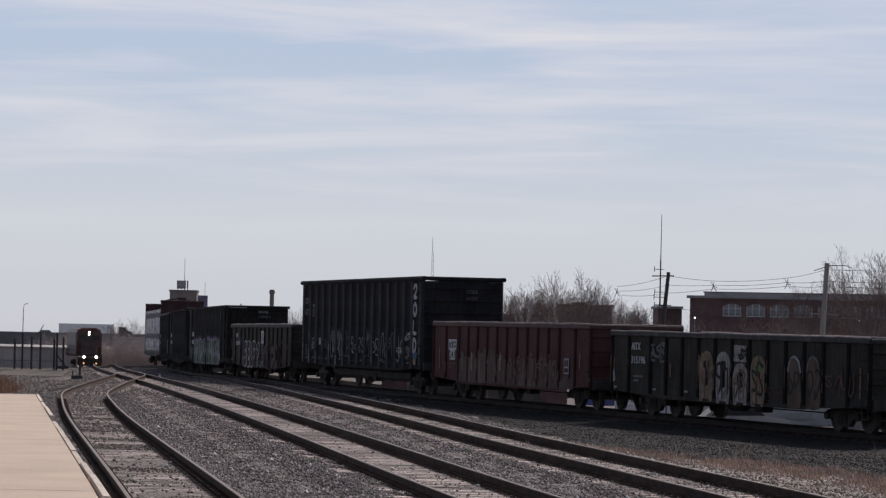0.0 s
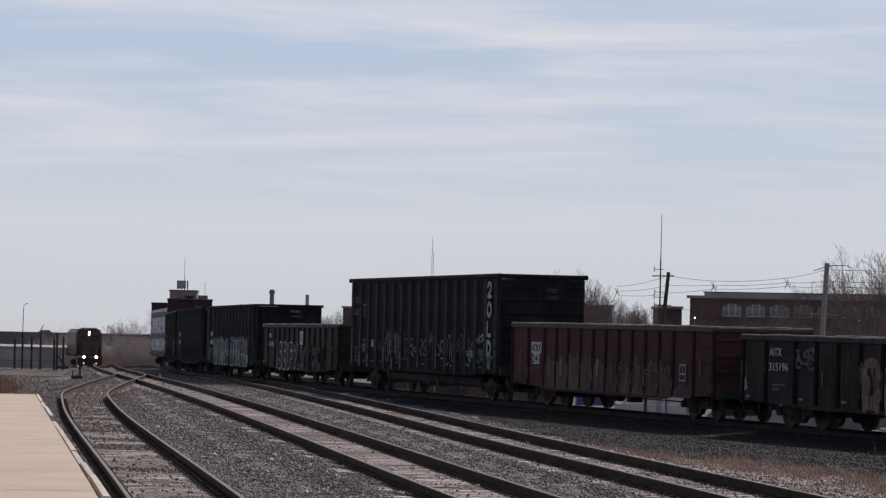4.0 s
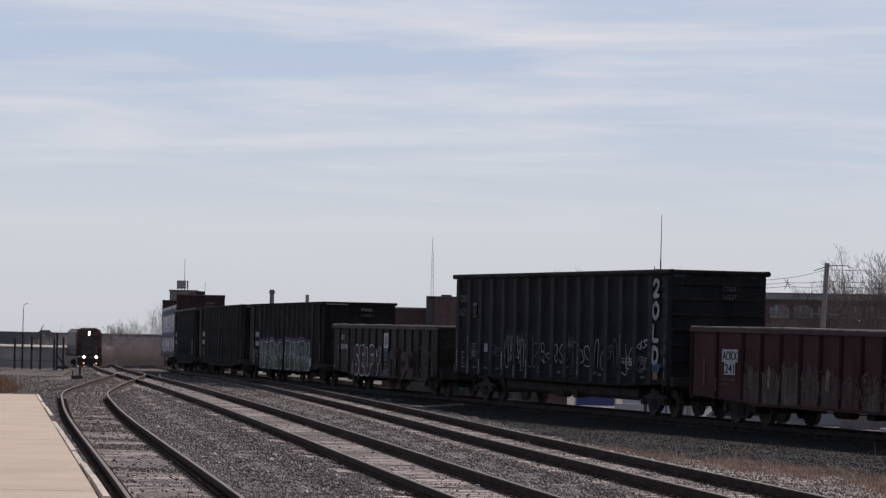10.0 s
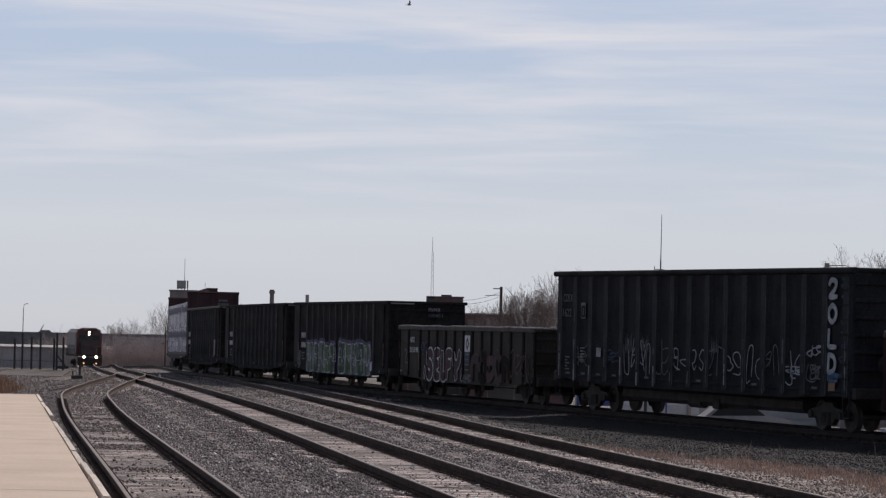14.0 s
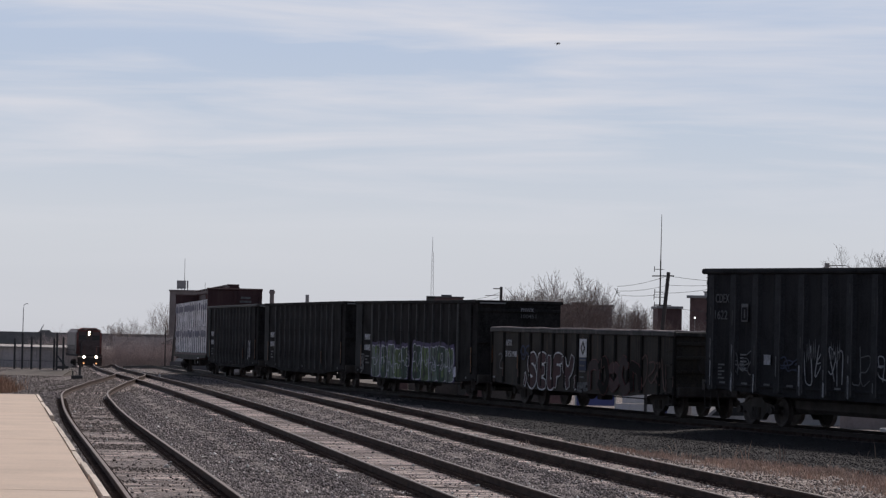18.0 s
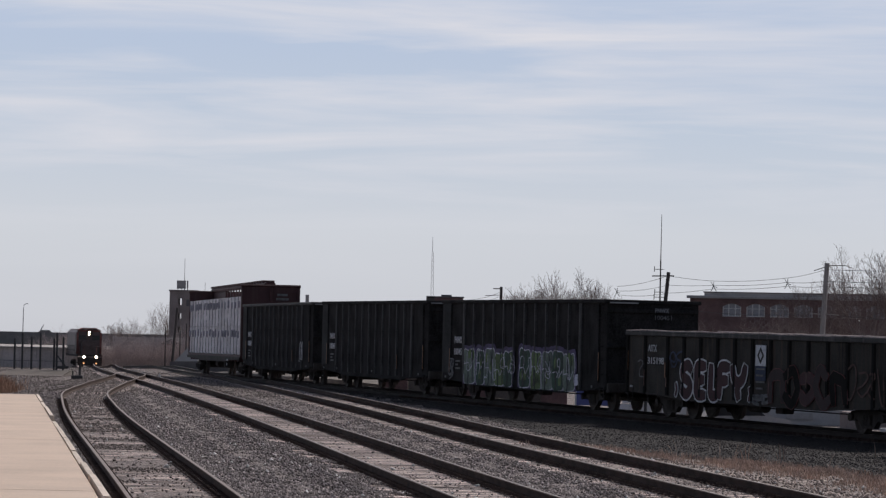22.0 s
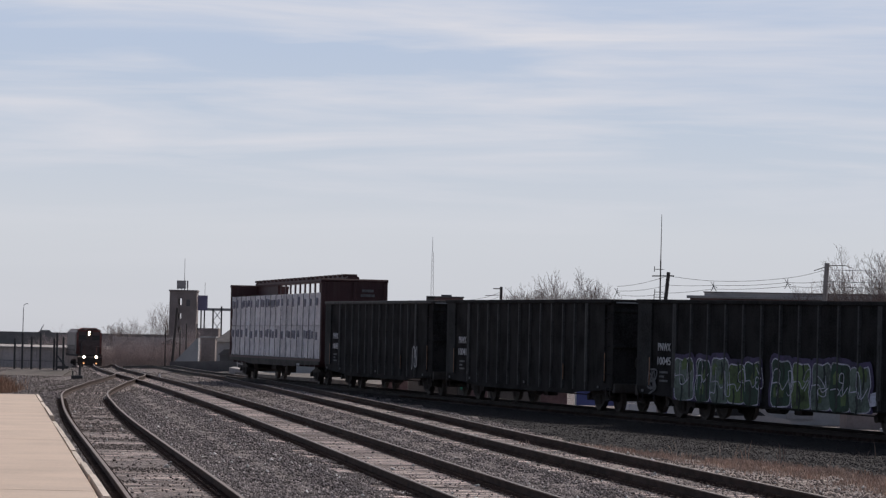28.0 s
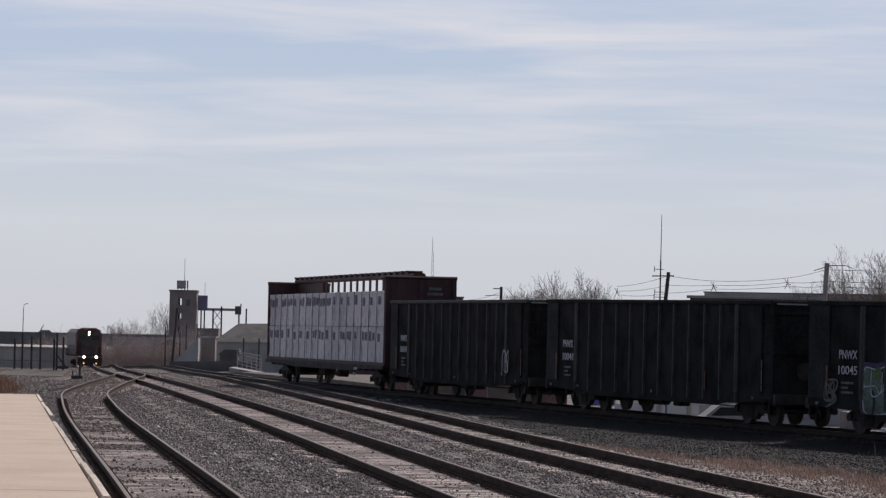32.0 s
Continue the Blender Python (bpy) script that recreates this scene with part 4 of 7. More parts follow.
# leading black gondola
c1, hf, wl = open_car("aged black steel gondola with faded graffiti and tan drips", 42.30, 17.1, 3.1, 2.53, BLACKWARM, CHORD, GONDOLA_POSTS, post_paint=DARKPOST, post_depth=0.06, post_wide=0.20, rim=True)
SIDE = -wl - 0.044
_B = bays_of(GONDOLA_POSTS, 0, 14)
marks(c1, _B[1][0] + 0.12, SIDE, 1.98, "AITX", "315196", 0.22, 0.19, wide1=0.66, wide2=1.05)
small_print(c1, _B[1][0] + 0.3, SIDE, 1.16, 2, 0.7)
scrawl(c1, _B[2][0] + 0.05, _B[2][1], SIDE, 1.62, 2.22, 4, STENCILDIM, 4, 0.035)
reflector(c1, _B[3][0] + 0.25, SIDE, 1.22, 1.62, 0.07)
reflector(c1, _B[0][0] + 0.12, SIDE, 1.0, 1.75, 0.04)
patch(c1, [(_B[0][0] + 0.05, 0.98), (_B[0][0] + 0.22, 1.05), (_B[0][0] + 0.12, 1.4), (_B[0][0] + 0.06, 1.3)], SIDE, PALEGREY)
for i, (z0, z1, m, e) in {5: (0.66, 2.02, TANWASH, PALEGREY), 6: (0.62, 2.02, PALEWASH, PALEGREY), 7: (0.62, 1.72, PALEWASH, STENCILDIM), 8: (0.62, 1.95, TANWASH, STENCILDIM), 10: (0.60, 1.98, BROWNWASH, PALEGREY), 11: (0.60, 2.00, BROWNWASH, STENCILDIM)}.items():
    a, b = _B[i]
    if i < 9:
        arch(c1, a + 0.02, b, SIDE, z0, z1, 0.13, m)
        patch(c1, [(a + 0.08, z0 + 0.02), (b - 0.06, z0), (b - 0.05, z0 + 0.34), (b - 0.3, z0 + 0.42), (a + 0.4, z0 + 0.36), (a + 0.07, z0 + 0.44)], SIDE, m)
        scrawl(c1, a + 0.1, b - 0.1, SIDE - 0.008, z0 + 0.1, z1 - 0.1, 2, TANSPRAY if i % 2 else BLACKWARM, 80 + i, 0.045)
    else:
        # a round-headed brown figure with a pale edge on one side
        P = [(a + 0.10, z0), (b - 0.06, z0), (b - 0.02, z0 + 0.5), (b - 0.08, z1 - 0.42), (b - 0.2, z1 - 0.14), ((a + b) / 2, z1), (a + 0.22, z1 - 0.1), (a + 0.08, z1 - 0.4), (a + 0.12, z0 + 0.5)]
        sh = Shape()
        ribbon(sh, curved(P[3:8], 3), 0.035, SIDE - 0.0095, SIDE + 0.004)
        part("spray_outline", sh, e, c1)
        patch(c1, [tuple(p) for p in curved(P, 2)], SIDE, m)
        scrawl(c1, a + 0.15, b - 0.15, SIDE - 0.008, z0 + 0.3, z1 - 0.3, 2, BLACKWARM, 80 + i, 0.03)
a, b = _B[7]
patch(c1, [(a + 0.05, 1.78), (b - 0.08, 1.76), (b - 0.06, 2.22), (a + 0.06, 2.24)], SIDE, PALEWASH)
scrawl(c1, a + 0.3, b - 0.3, SIDE - 0.01, 1.84, 2.18, 2, BLACKWARM, 15, 0.03)
a, b = _B[8]
patch(c1, [(a + 0.3, 1.55), (b - 0.2, 1.5), ((a + b) / 2 + 0.1, 2.0)], SIDE, LIMESPRAY)
patch(c1, [(a + 0.1, 0.95), (b - 0.35, 0.92), (b - 0.3, 1.2), ((a + b) / 2 - 0.05, 1.5), (a + 0.2, 1.2)], SIDE, ORANGE)
a, b = _B[5]
patch(c1, [(a + 0.1, 1.1), (a + 0.4, 1.05), (a + 0.5, 1.3), (a + 0.2, 1.62)], SIDE, ORANGE)
for i in (5, 6, 7, 8):
    for k in range(3):
        u = _B[i][0] + 0.12 + 0.3 * k
        patch(c1, [(u, 0.66 + 0.1 * k), (u + 0.05, 0.64), (u + 0.07, 1.0 + 0.1 * (i + k) % 3), (u + 0.02, 1.15)], SIDE - 0.004, BLACKWARM if k % 2 else TANSPRAY, "paint_run")
scrawl(c1, _B[9][0] + 0.1, _B[9][1], SIDE, 0.75, 1.1, 4, WINESPRAY, 17, 0.025)
drips(c1, wl, 0.06, GONDOLA_POSTS, 1.2, 1.9, SMEAR, 13)
scrawl(c1, _B[12][0], _B[13][1] - 0.6, SIDE, 1.0, 1.7, 4, SMEAR, 5, 0.025)
reflector(c1, hf - 0.55, SIDE, 0.95, 1.75, 0.07)
for i in (0, 2, 4):
    reflector(c1, _B[i][0] + 0.25, SIDE, 0.80, 0.86, 0.22, PALEGREY)

# oxide red gondola
c2, hf, wl = open_car("faded oxide-red steel gondola with smeared tan graffiti", 23.0, 17.5, 3.1, 2.71, REDPAINT, CHORDRED, REDCAR_POSTS, post_paint=REDPOST, side_foot=0.64, sill_foot=0.56, post_depth=0.06, post_wide=0.20, rim=True)
SIDE = -wl - 0.044
_B = bays_of(REDCAR_POSTS, 0, 14)
for txt, z, w in (("AOKX", 1.80, 0.86), ("241", 1.44, 0.56)):
    sh = Shape()
    sh.box(-0.05, w + 0.05, -0.003, 0.003, -0.05, 0.31)
    part("white_patch", sh, WHITEPAINT, c2, m=pose(_B[1][0] + 0.30 + (0.86 - w) / 2, SIDE, z))
    lettering("reporting_mark", txt, 0.25, w, STEELDARK, c2, pose(_B[1][0] + 0.30 + (0.86 - w) / 2, SIDE - 0.004, z, 90), 0.01)
small_print(c2, _B[1][0] + 0.2, SIDE, 1.22, 2, 0.9, SMEAR)
reflector(c2, -hf + 0.85, SIDE, 1.05, 1.85, 0.06)
bay_smears(c2, _B[2:13], SIDE, 0.64, (1.78, 1.72, 1.95, 1.90, 1.75, 1.70, 1.72, 1.82, 1.85, 1.75, 1.30), (REDTAN, REDTANPALE, REDTANPALE, REDTAN, REDTAN), 21)
scrawl(c2, _B[7][0], _B[11][1], SIDE - 0.006, 0.75, 1.75, 9, REDPAINT, 23, 0.05)
scrawl(c2, _B[2][0], _B[11][1], SIDE - 0.008, 0.7, 1.7, 14, REDTANPALE, 24, 0.03)
for i, x in enumerate((2, 3, 4, 6, 9)):
    a, b = _B[x]
    patch(c2, [(a + 0.2, 1.15), (a + 0.42, 1.05), (a + 0.5, 1.55), (a + 0.36, 1.72), (a + 0.26, 1.5)], SIDE, TANWASH if i % 2 else REDTANPALE)
drips(c2, wl, 0.06, REDCAR_POSTS, 1.0, 1.5, REDTANPALE, 22)
sh = Shape()
sh.box(-0.24, 0.24, -0.004, 0.004, 0, 0.5)
for x0, x1, z0, z1 in ((-0.19, -0.02, 0.24, 0.44), (0.02, 0.19, 0.24, 0.44), (-0.19, 0.19, 0.05, 0.19)):
    sh.box(x0, x1, -0.006, 0.004, z0, z1, mi=1)
part("load_limit_frame", sh, (PALEGREY, REDPAINT), c2, m=pose(hf - 2.3, SIDE - 0.006, 1.12))
reflector(c2, hf - 1.0, SIDE, 1.3, 1.8, 0.06)

# tall black refuse gondola
c3, hf, wl = open_car("tall black ribbed steel gondola with white scrawled graffiti", 0.25, 21.25, 3.15, 4.33, TALLBLACK, TALLBLACK, TALL_POSTS, side_foot=0.90, sill_foot=0.86, tube=True, post_paint=TALLPOST, post_depth=0.11, post_wide=0.50, end_ribs=7, sill_bar=True)
SIDE = -wl - 0.075
_B = bays_of(TALL_POSTS, 0, 16, 0.20)
marks(c3, _B[0][0] + 0.02, SIDE, 3.42, "CDEX", "1622", 0.25, 0.22, STENCILDIM, wide1=0.80, wide2=0.72)
lettering("end_mark", "CDEX", 0.13, 0.42, STENCILDIM, c3, pose(hf + 0.062, 0.10, 3.78, 90, 0, 90), 0.008)
lettering("end_number", "16227", 0.12, 0.44, STENCILDIM, c3, pose(hf + 0.062, 0.10, 3.55, 90, 0, 90), 0.008)
sh = Shape()
sh.box(-0.19, 0.19, -0.004, 0.004, 0, 0.5)
sh.box(-0.155, 0.155, -0.006, 0.004, 0.035, 0.40, mi=1)
sh.box(-0.035, 0.035, -0.008, 0.004, 0.10, 0.34)
part("load_limit_frame", sh, (STENCILDIM, TALLBLACK), c3, m=pose(_B[1][0] + 0.45, SIDE, 2.9))
reflector(c3, _B[2][0] + 0.5, SIDE, 1.72, 2.0, 0.36, PALEGREY)
for i, m in ((0, STENCILDIM), (1, STENCILDIM), (1, PALEGREY)):
    small_print(c3, _B[i][0] + 0.25, SIDE, 1.65 + 0.3 * i, 5, 0.36, m, 0.045)
for i in (0, 1, 2, 3, 5, 8, 11, 14):
    reflector(c3, _B[i][0] + 0.5, SIDE, 1.14, 1.20, 0.34, STENCILDIM)
scrawl(c3, _B[1][0], _B[1][1], SIDE, 1.35, 2.05, 4, STENCILDIM, 31, 0.018)
scrawl(c3, _B[3][0], _B[3][1], SIDE, 1.55, 1.95, 3, DIMBLUE, 32, 0.022)
_r = random.Random(33)
for i in range(4, 14):
    a, b = _B[i]
    lo, hi = _r.uniform(1.15, 1.3), _r.uniform(2.1, 2.4)
    scrawl(c3, a - 0.1, b + 0.05, SIDE, lo, hi, 2, PALEGREY if i % 3 else STENCILDIM, 70 + i, 0.017)
    if i in (4, 5, 9):
        # a fuzzy burst of white
        for k in range(5):
            u = a + 0.10 + 0.11 * k
            patch(c3, [(u, 2.0 - _r.uniform(0, 0.2)), (u + 0.07, 2.02), (u + 0.03, 2.3 + _r.uniform(0, 0.18))], SIDE, STENCILDIM)
scrawl(c3, _B[13][0] - 0.1, _B[13][1], SIDE - 0.004, 1.45, 1.75, 3, PALEGREY, 35, 0.018)
scrawl(c3, _B[14][0] + 0.1, _B[14][1], SIDE, 1.98, 2.28, 3, PALEGREY, 39, 0.020)
scrawl(c3, _B[14][0] + 0.15, _B[14][1], SIDE, 1.32, 1.82, 4, STENCILDIM, 40, 0.020)
# pale strip paints the lit edge of each post
_pe = Shape()
_pe.box(0.13, 0.165, -wl - 0.116, -wl - 0.09, 1.0, 4.12)
_pe = _pe.mesh("post_edge", POSTEDGE)
for x in TALL_POSTS:
    part("post_edge", _pe, None, c3, m=pose(x, 0, 0))
drips(c3, wl, 0.11, TALL_POSTS, 1.3, 2.5, STENCILDIM, 37, 0.95)
drips(c3, wl, 0.11, TALL_POSTS, 1.3, 1.8, PALEGREY, 41, 0.5)
drips(c3, wl, 0.11, TALL_POSTS, 1.2, 4.0, POSTPAINT, 38, 0.9)
sh = Shape()
sh.box(-hf + 4.2, hf - 4.2, -0.9, 0.9, 0.42, 0.88, 0.12)
part("drop_floor", sh, STEELDARK, c3)
for i, ch in enumerate("2OLD"):
    sprayed_capital(c3, ch, hf - 1.42, SIDE, 3.60 - i * 0.66, 0.50, 0.46, 0.068, 0.0, FADEDWHITE)
scrawl(c3, hf - 1.48, hf - 0.88, SIDE, 1.32, 1.62, 2, BLUESPRAY, 36, 0.045)
reflector(c3, hf - 1.15, SIDE, 1.12, 1.34, 0.40, ORANGE)
for i in range(8):
    scrawl(c3, hf - 0.50, hf - 0.28, SIDE - 0.02, 3.85 - i * 0.34, 4.1 - i * 0.34, 1, DIMBLUE, 60 + i, 0.020)

# second black gondola
c4, hf, wl = open_car("aged black steel gondola with bold white and wine-red graffiti", -18.97, 17.1, 3.1, 2.55, BLACKWARM, CHORD, GONDOLA_POSTS, post_paint=DARKPOST, post_depth=0.06, post_wide=0.20, rim=True)
SIDE = -wl - 0.044
_B = bays_of(GONDOLA_POSTS, 0, 14)
marks(c4, _B[1][0] + 0.14, SIDE, 1.95, "AITX", "315198", 0.20, 0.17, wide1=0.62, wide2=1.16)
reflector(c4, -hf + 0.12, SIDE, 1.35, 1.95, 0.05)
reflector(c4, _B[1][1] - 0.05, SIDE, 1.20, 1.65, 0.06)
reflector(c4, _B[0][0] + 0.25, SIDE, 0.85, 0.91, 0.2, PALEGREY)
scrawl(c4, _B[0][1] - 0.12, _B[0][1] + 0.1, -wl - 0.066, 1.05, 1.7, 1, STENCILDIM, 45, 0.02)
scrawl(c4, _B[2][0] + 0.1, _B[2][1], SIDE, 1.5, 2.0, 3, DIMBLUE, 46, 0.03)
for ch, u, w in (("S", 4.02, 0.68), ("E", 5.02, 0.62), ("L", 5.98, 0.42), ("F", 6.58, 0.62), ("Y", 7.42, 0.86)):
    sprayed_capital(c4, ch, -hf + u, SIDE, 0.76, w, 0.84, 0.160, 0.055, WINESPRAY, WHITEPAINT)
for i, (u, v) in enumerate(((3.62, 0.70), (8.52, 0.70))):
    for k, m in ((0.11, WHITEPAINT), (0.06, WINESPRAY)):
        sh = Shape()
        ribbon(sh, curved([(-hf + u, v), (-hf + u + 0.08, v + 0.18), (-hf + u + 0.02, v + 0.34)], 3), k, SIDE - (0.004 if k > 0.1 else 0.011), SIDE + 0.004)
        part("spray_foot", sh, m, c4)
sh = Shape()
sh.box(0, 0.66, -0.004, 0.004, 0, 0.58)
sh.prism([(0.33, 0.05), (0.54, 0.29), (0.33, 0.53), (0.12, 0.29)], "y", -0.007, 0.004, 1)
sh.prism([(0.33, 0.17), (0.44, 0.29), (0.33, 0.41), (0.22, 0.29)], "y", -0.009, 0.004)
part("white_placard", sh, (WHITEPAINT, STEELDARK), c4, m=pose(_B[7][0] + 0.12, SIDE, 1.68))
sh = Shape()
sh.box(0, 0.66, -0.004, 0.004, 0.22, 0.62)
for k in range(4):
    sh.box(0.06, 0.6 - 0.1 * (k % 2), -0.007, 0.004, 0.52 - 0.18 * k, 0.57 - 0.18 * k, mi=1)
part("blue_patch", sh, (DIMBLUE, STENCILDIM), c4, m=pose(_B[7][0] + 0.12, SIDE, 1.05))
scrawl(c4, _B[7][0] + 0.1, _B[7][1], SIDE, 0.62, 0.9, 3, STENCILDIM, 47, 0.05)
blob_letters(c4, _B[8][0] - 0.15, _B[11][1] + 0.1, SIDE, 0.60, 1.78, 5, [WINEDARK, DARKPOST, WINESPRAY], WINEEDGE, 42, thick=0.15, edge=0.022)
scrawl(c4, _B[12][0], _B[13][1] - 0.4, SIDE, 0.8, 1.9, 4, SMEAR, 43, 0.03)
drips(c4, wl, 0.06, GONDOLA_POSTS, 1.1, 1.7, SMEAR, 48, 0.5)

# three black hopper-bodied cars
HOPPERS = []
for at, num in ((-38.3, "10045"), (-57.95, "10041"), (-77.55, "10043")):
    c, hf, wl = open_car("plain black open-top steel hopper car with thin side posts", at, 17.6, 3.15, 3.50, BLACKPAINT, CHORD if num == "10043" else BLACKPAINT, HOPPER_POSTS, side_foot=0.60, sill_foot=0.52, post_paint=POSTPAINT, end_plates=True, post_depth=0.08, post_wide=0.13, end_ribs=3, chord_high=0.12)
    SIDE = -wl - 0.062
    marks(c, -hf + 1.56, SIDE, 1.98, "PNWX", num, 0.23, 0.18, wide1=0.86, wide2=0.90)
    small_print(c, -hf + 1.68, SIDE, 1.32, 3, 0.58)
    for x in (0.98, 3.75, 8.3, 13.0):
        reflector(c, -hf + x, SIDE - (0.012 if x < 1 else 0.0), 0.95, 1.78 if x < 1 else 1.45, 0.06)
    reflector(c, hf - 0.62, SIDE, 0.98, 1.85, 0.06)
    for x in (0.5, 2.9, 9.0, hf * 2 - 1.2):
        reflector(c, -hf + x, SIDE, 0.74, 0.82, 0.16, STENCILDIM)
    lettering("end_mark", "PNWX", 0.13, 0.45, PALEGREY, c, pose(hf + 0.062, 0.05, 3.12, 90, 0, 90), 0.008)
    lettering("end_number", "100451" if num == "10045" else num, 0.13, 0.55, STENCILDIM, c, pose(hf + 0.062, 0.05, 2.90, 90, 0, 90), 0.008)
    # bright plate added to imitate sunlight on top of the end
    sh = Shape()
    sh.box(hf + 0.09, hf + 0.20, -1.45, -0.55, 3.38, 3.42)
    part("end_glint_plate", sh, GALV, c)
    if num == "10045":
        tagged(c, "black open-top hopper car with green and purple block graffiti")
        x0 = -hf + 2.62
        puffed_blocks(c, [(x0 + u, x0 + v) for u, v in ((0.1, 1.45), (1.5, 2.5), (2.5, 3.7), (3.65, 4.75), (4.7, 5.65))], SIDE, 0.56, 1.86, [GREENGREY, GREENSPRAY, GREENGREY, LIMESPRAY, GREENSPRAY], LAVENDER, PURPLESPRAY, GREENDEEP, LIMESPRAY, 51)
        puffed_blocks(c, [(x0 + u, x0 + v) for u, v in ((6.35, 7.6), (7.6, 8.75), (8.75, 9.9), (9.85, 11.0), (10.95, 12.1))], SIDE, 0.54, 1.88, [GREENSPRAY, LIMESPRAY, GREENGREY, GREENSPRAY, GREENGREY], LAVENDER, PURPLESPRAY, GREENDEEP, LIMESPRAY, 52)
        scrawl(c, x0 + 0.3, x0 + 12.0, SIDE - 0.010, 0.8, 1.75, 12, LAVENDER, 55, 0.014)
        patch(c, [(x0 + 12.1, 0.75), (x0 + 12.5, 0.8), (x0 + 12.45, 1.15), (x0 + 12.15, 1.1)], SIDE, LAVENDER)
        scrawl(c, -hf + 0.95, -hf + 1.35, SIDE - 0.004, 0.75, 1.5, 3, STENCILDIM, 56, 0.03)
    elif num == "10043":
        scrawl(c, hf - 2.75, hf - 2.1, SIDE - 0.015, 0.85, 1.85, 2, PALEGREY, 53, 0.03)
    HOPPERS.append(c)


def centerbeam(at, L=24.0, W=2.82, top=4.50):
    """A centerbeam flat car with end bulkheads, a pierced centre beam and wrapped lumber in two tiers each side."""
    half, h, dz = L / 2, W / 2, 1.10
    car = thing("centerbeam_flat_car", "maroon centerbeam flat car loaded with white-wrapped lumber", "freight car", "cars of the freight train")
    dk = Shape()
    dk.box(-half, half, -h, h, dz - 0.16, dz)
    for x in np.arange(-half + 1, half - 0.5, 1.2):
        dk.box(x - 0.08, x + 0.08, -h + 0.04, h - 0.04, dz - 0.34, dz - 0.163)
    part("deck", dk, MAROON, car)
    for s in (-1, 1):
        sl = Shape()
        sl.prism([(-half, dz - 0.10), (-half, dz - 0.24), (-half + 4.5, dz - 0.28), (-half + 6.5, dz - 0.36), (half - 6.5, dz - 0.36), (half - 4.5, dz - 0.28), (half, dz - 0.24), (half, dz - 0.10)], "y", s * (h + 0.03) - 0.025, s * (h + 0.03) + 0.025)
        part("side_sill", sl, STEELDARK, car)
        bk = Shape()
        bk.box(s * (half - 0.09) - 0.09, s * (half - 0.09) + 0.09, -h, h, dz, top - 0.10, 0.03)
        part("bulkhead", bk, MAROON, car)
        for y in (-h + 0.09, 0.0, h - 0.09):
            rb = Shape()
            rb.box(s * (half + 0.03) - 0.05, s * (half + 0.03) + 0.05, y - 0.08, y + 0.08, dz, top - 0.16, 0.02)
            part("bulkhead_post", rb, MAROON, car)
        cap = Shape()
        cap.box(s * (half - 0.08) - 0.12, s * (half - 0.08) + 0.12, -h - 0.02, h + 0.02, top - 0.16, top - 0.02, 0.05)
        part("bulkhead_cap", cap, MAROON, car)
        ladder(car, s * (half + 0.09), s * (h - 0.3), dz + 0.2, top - 0.4, 8, MAROON, False)
    cb = Shape()
    cb.box(-half + 0.35, half - 0.35, -0.26, 0.26, top - 0.08, top + 0.10, 0.06)
    for x in np.arange(-half + 0.7, half - 0.5, 1.05):
        cb.box(x - 0.24, x + 0.24, -0.30, 0.30, top + 0.095, top + 0.20, 0.04)
    part("beam_top_chord", cb, MAROON, car)
    wb = Shape()
    wb.box(-half + 0.2, half - 0.2, -0.10, 0.10, dz, 3.30)
    wb.box(-half + 0.2, -half + 5.8, -0.09, 0.09, 3.35, top - 0.08)
    part("beam_web", wb, MAROON, car)
    pm = Shape()
    pm.box(-0.13, 0.13, -0.025, 0.025, 3.35, top - 0.08)
    pme = pm.mesh("beam_post", MAROON)
    for x in np.arange(-half + 6.2, half - 0.5, 1.25):
        part("beam_post", pme, None, car, m=pose(x, 0, 0))
    # lumber in two tiers
    n = 17
    span = (L - 0.40) / n
    rng = random.Random(8)
    meshes = []
    for v in range(7):
        b = Shape()
        w, d, hh = span - 0.11, 1.12, 1.375
        nx, nz = 12, 6
        vs, fs = [], []
        for k in range(nz + 1):
            for face_y, sgn, order in ((-d, -1, range(nx + 1)), (0.0, 1, range(nx, -1, -1))):
                for i in order:
                    edge = (0.14, 0.04)[min(i, nx - i)] if min(i, nx - i) < 2 else 0.0
                    fold = -edge + 0.060 * math.sin(i * 1.5 + v * 1.7 + 0.5 * math.sin(k * 0.9 + v)) + 0.02 * math.sin(k * 1.7 + i * 2.1) + rng.uniform(-0.015, 0.015)
                    vs.append((w * i / nx, face_y + fold * sgn, hh * k / nz + 0.01 * math.sin(i * 1.7 + v) * (k > 0)))
        ring = 2 * (nx + 1)
        fs = [(k * ring + i, k * ring + (i + 1) % ring, (k + 1) * ring + (i + 1) % ring, (k + 1) * ring + i) for k in range(nz) for i in range(ring)]
        fs += [tuple(range(ring - 1, -1, -1)), tuple(nz * ring + i for i in range(ring))]
        b.add(vs, fs)
        meshes.append(b.mesh("wrapped_pack", WRAP, smooth=False))
    ink = []
    for v in range(6):
        b = Shape()
        hz, wd = rng.uniform(0.60, 0.64), rng.uniform(0.05, 0.10)
        b.box(-wd, wd, -d - 0.108, -d - 0.03, hh * hz, hh * (hz + rng.uniform(0.20, 0.28)))
        ink.append(b.mesh("printed_mark", WRAPINK))
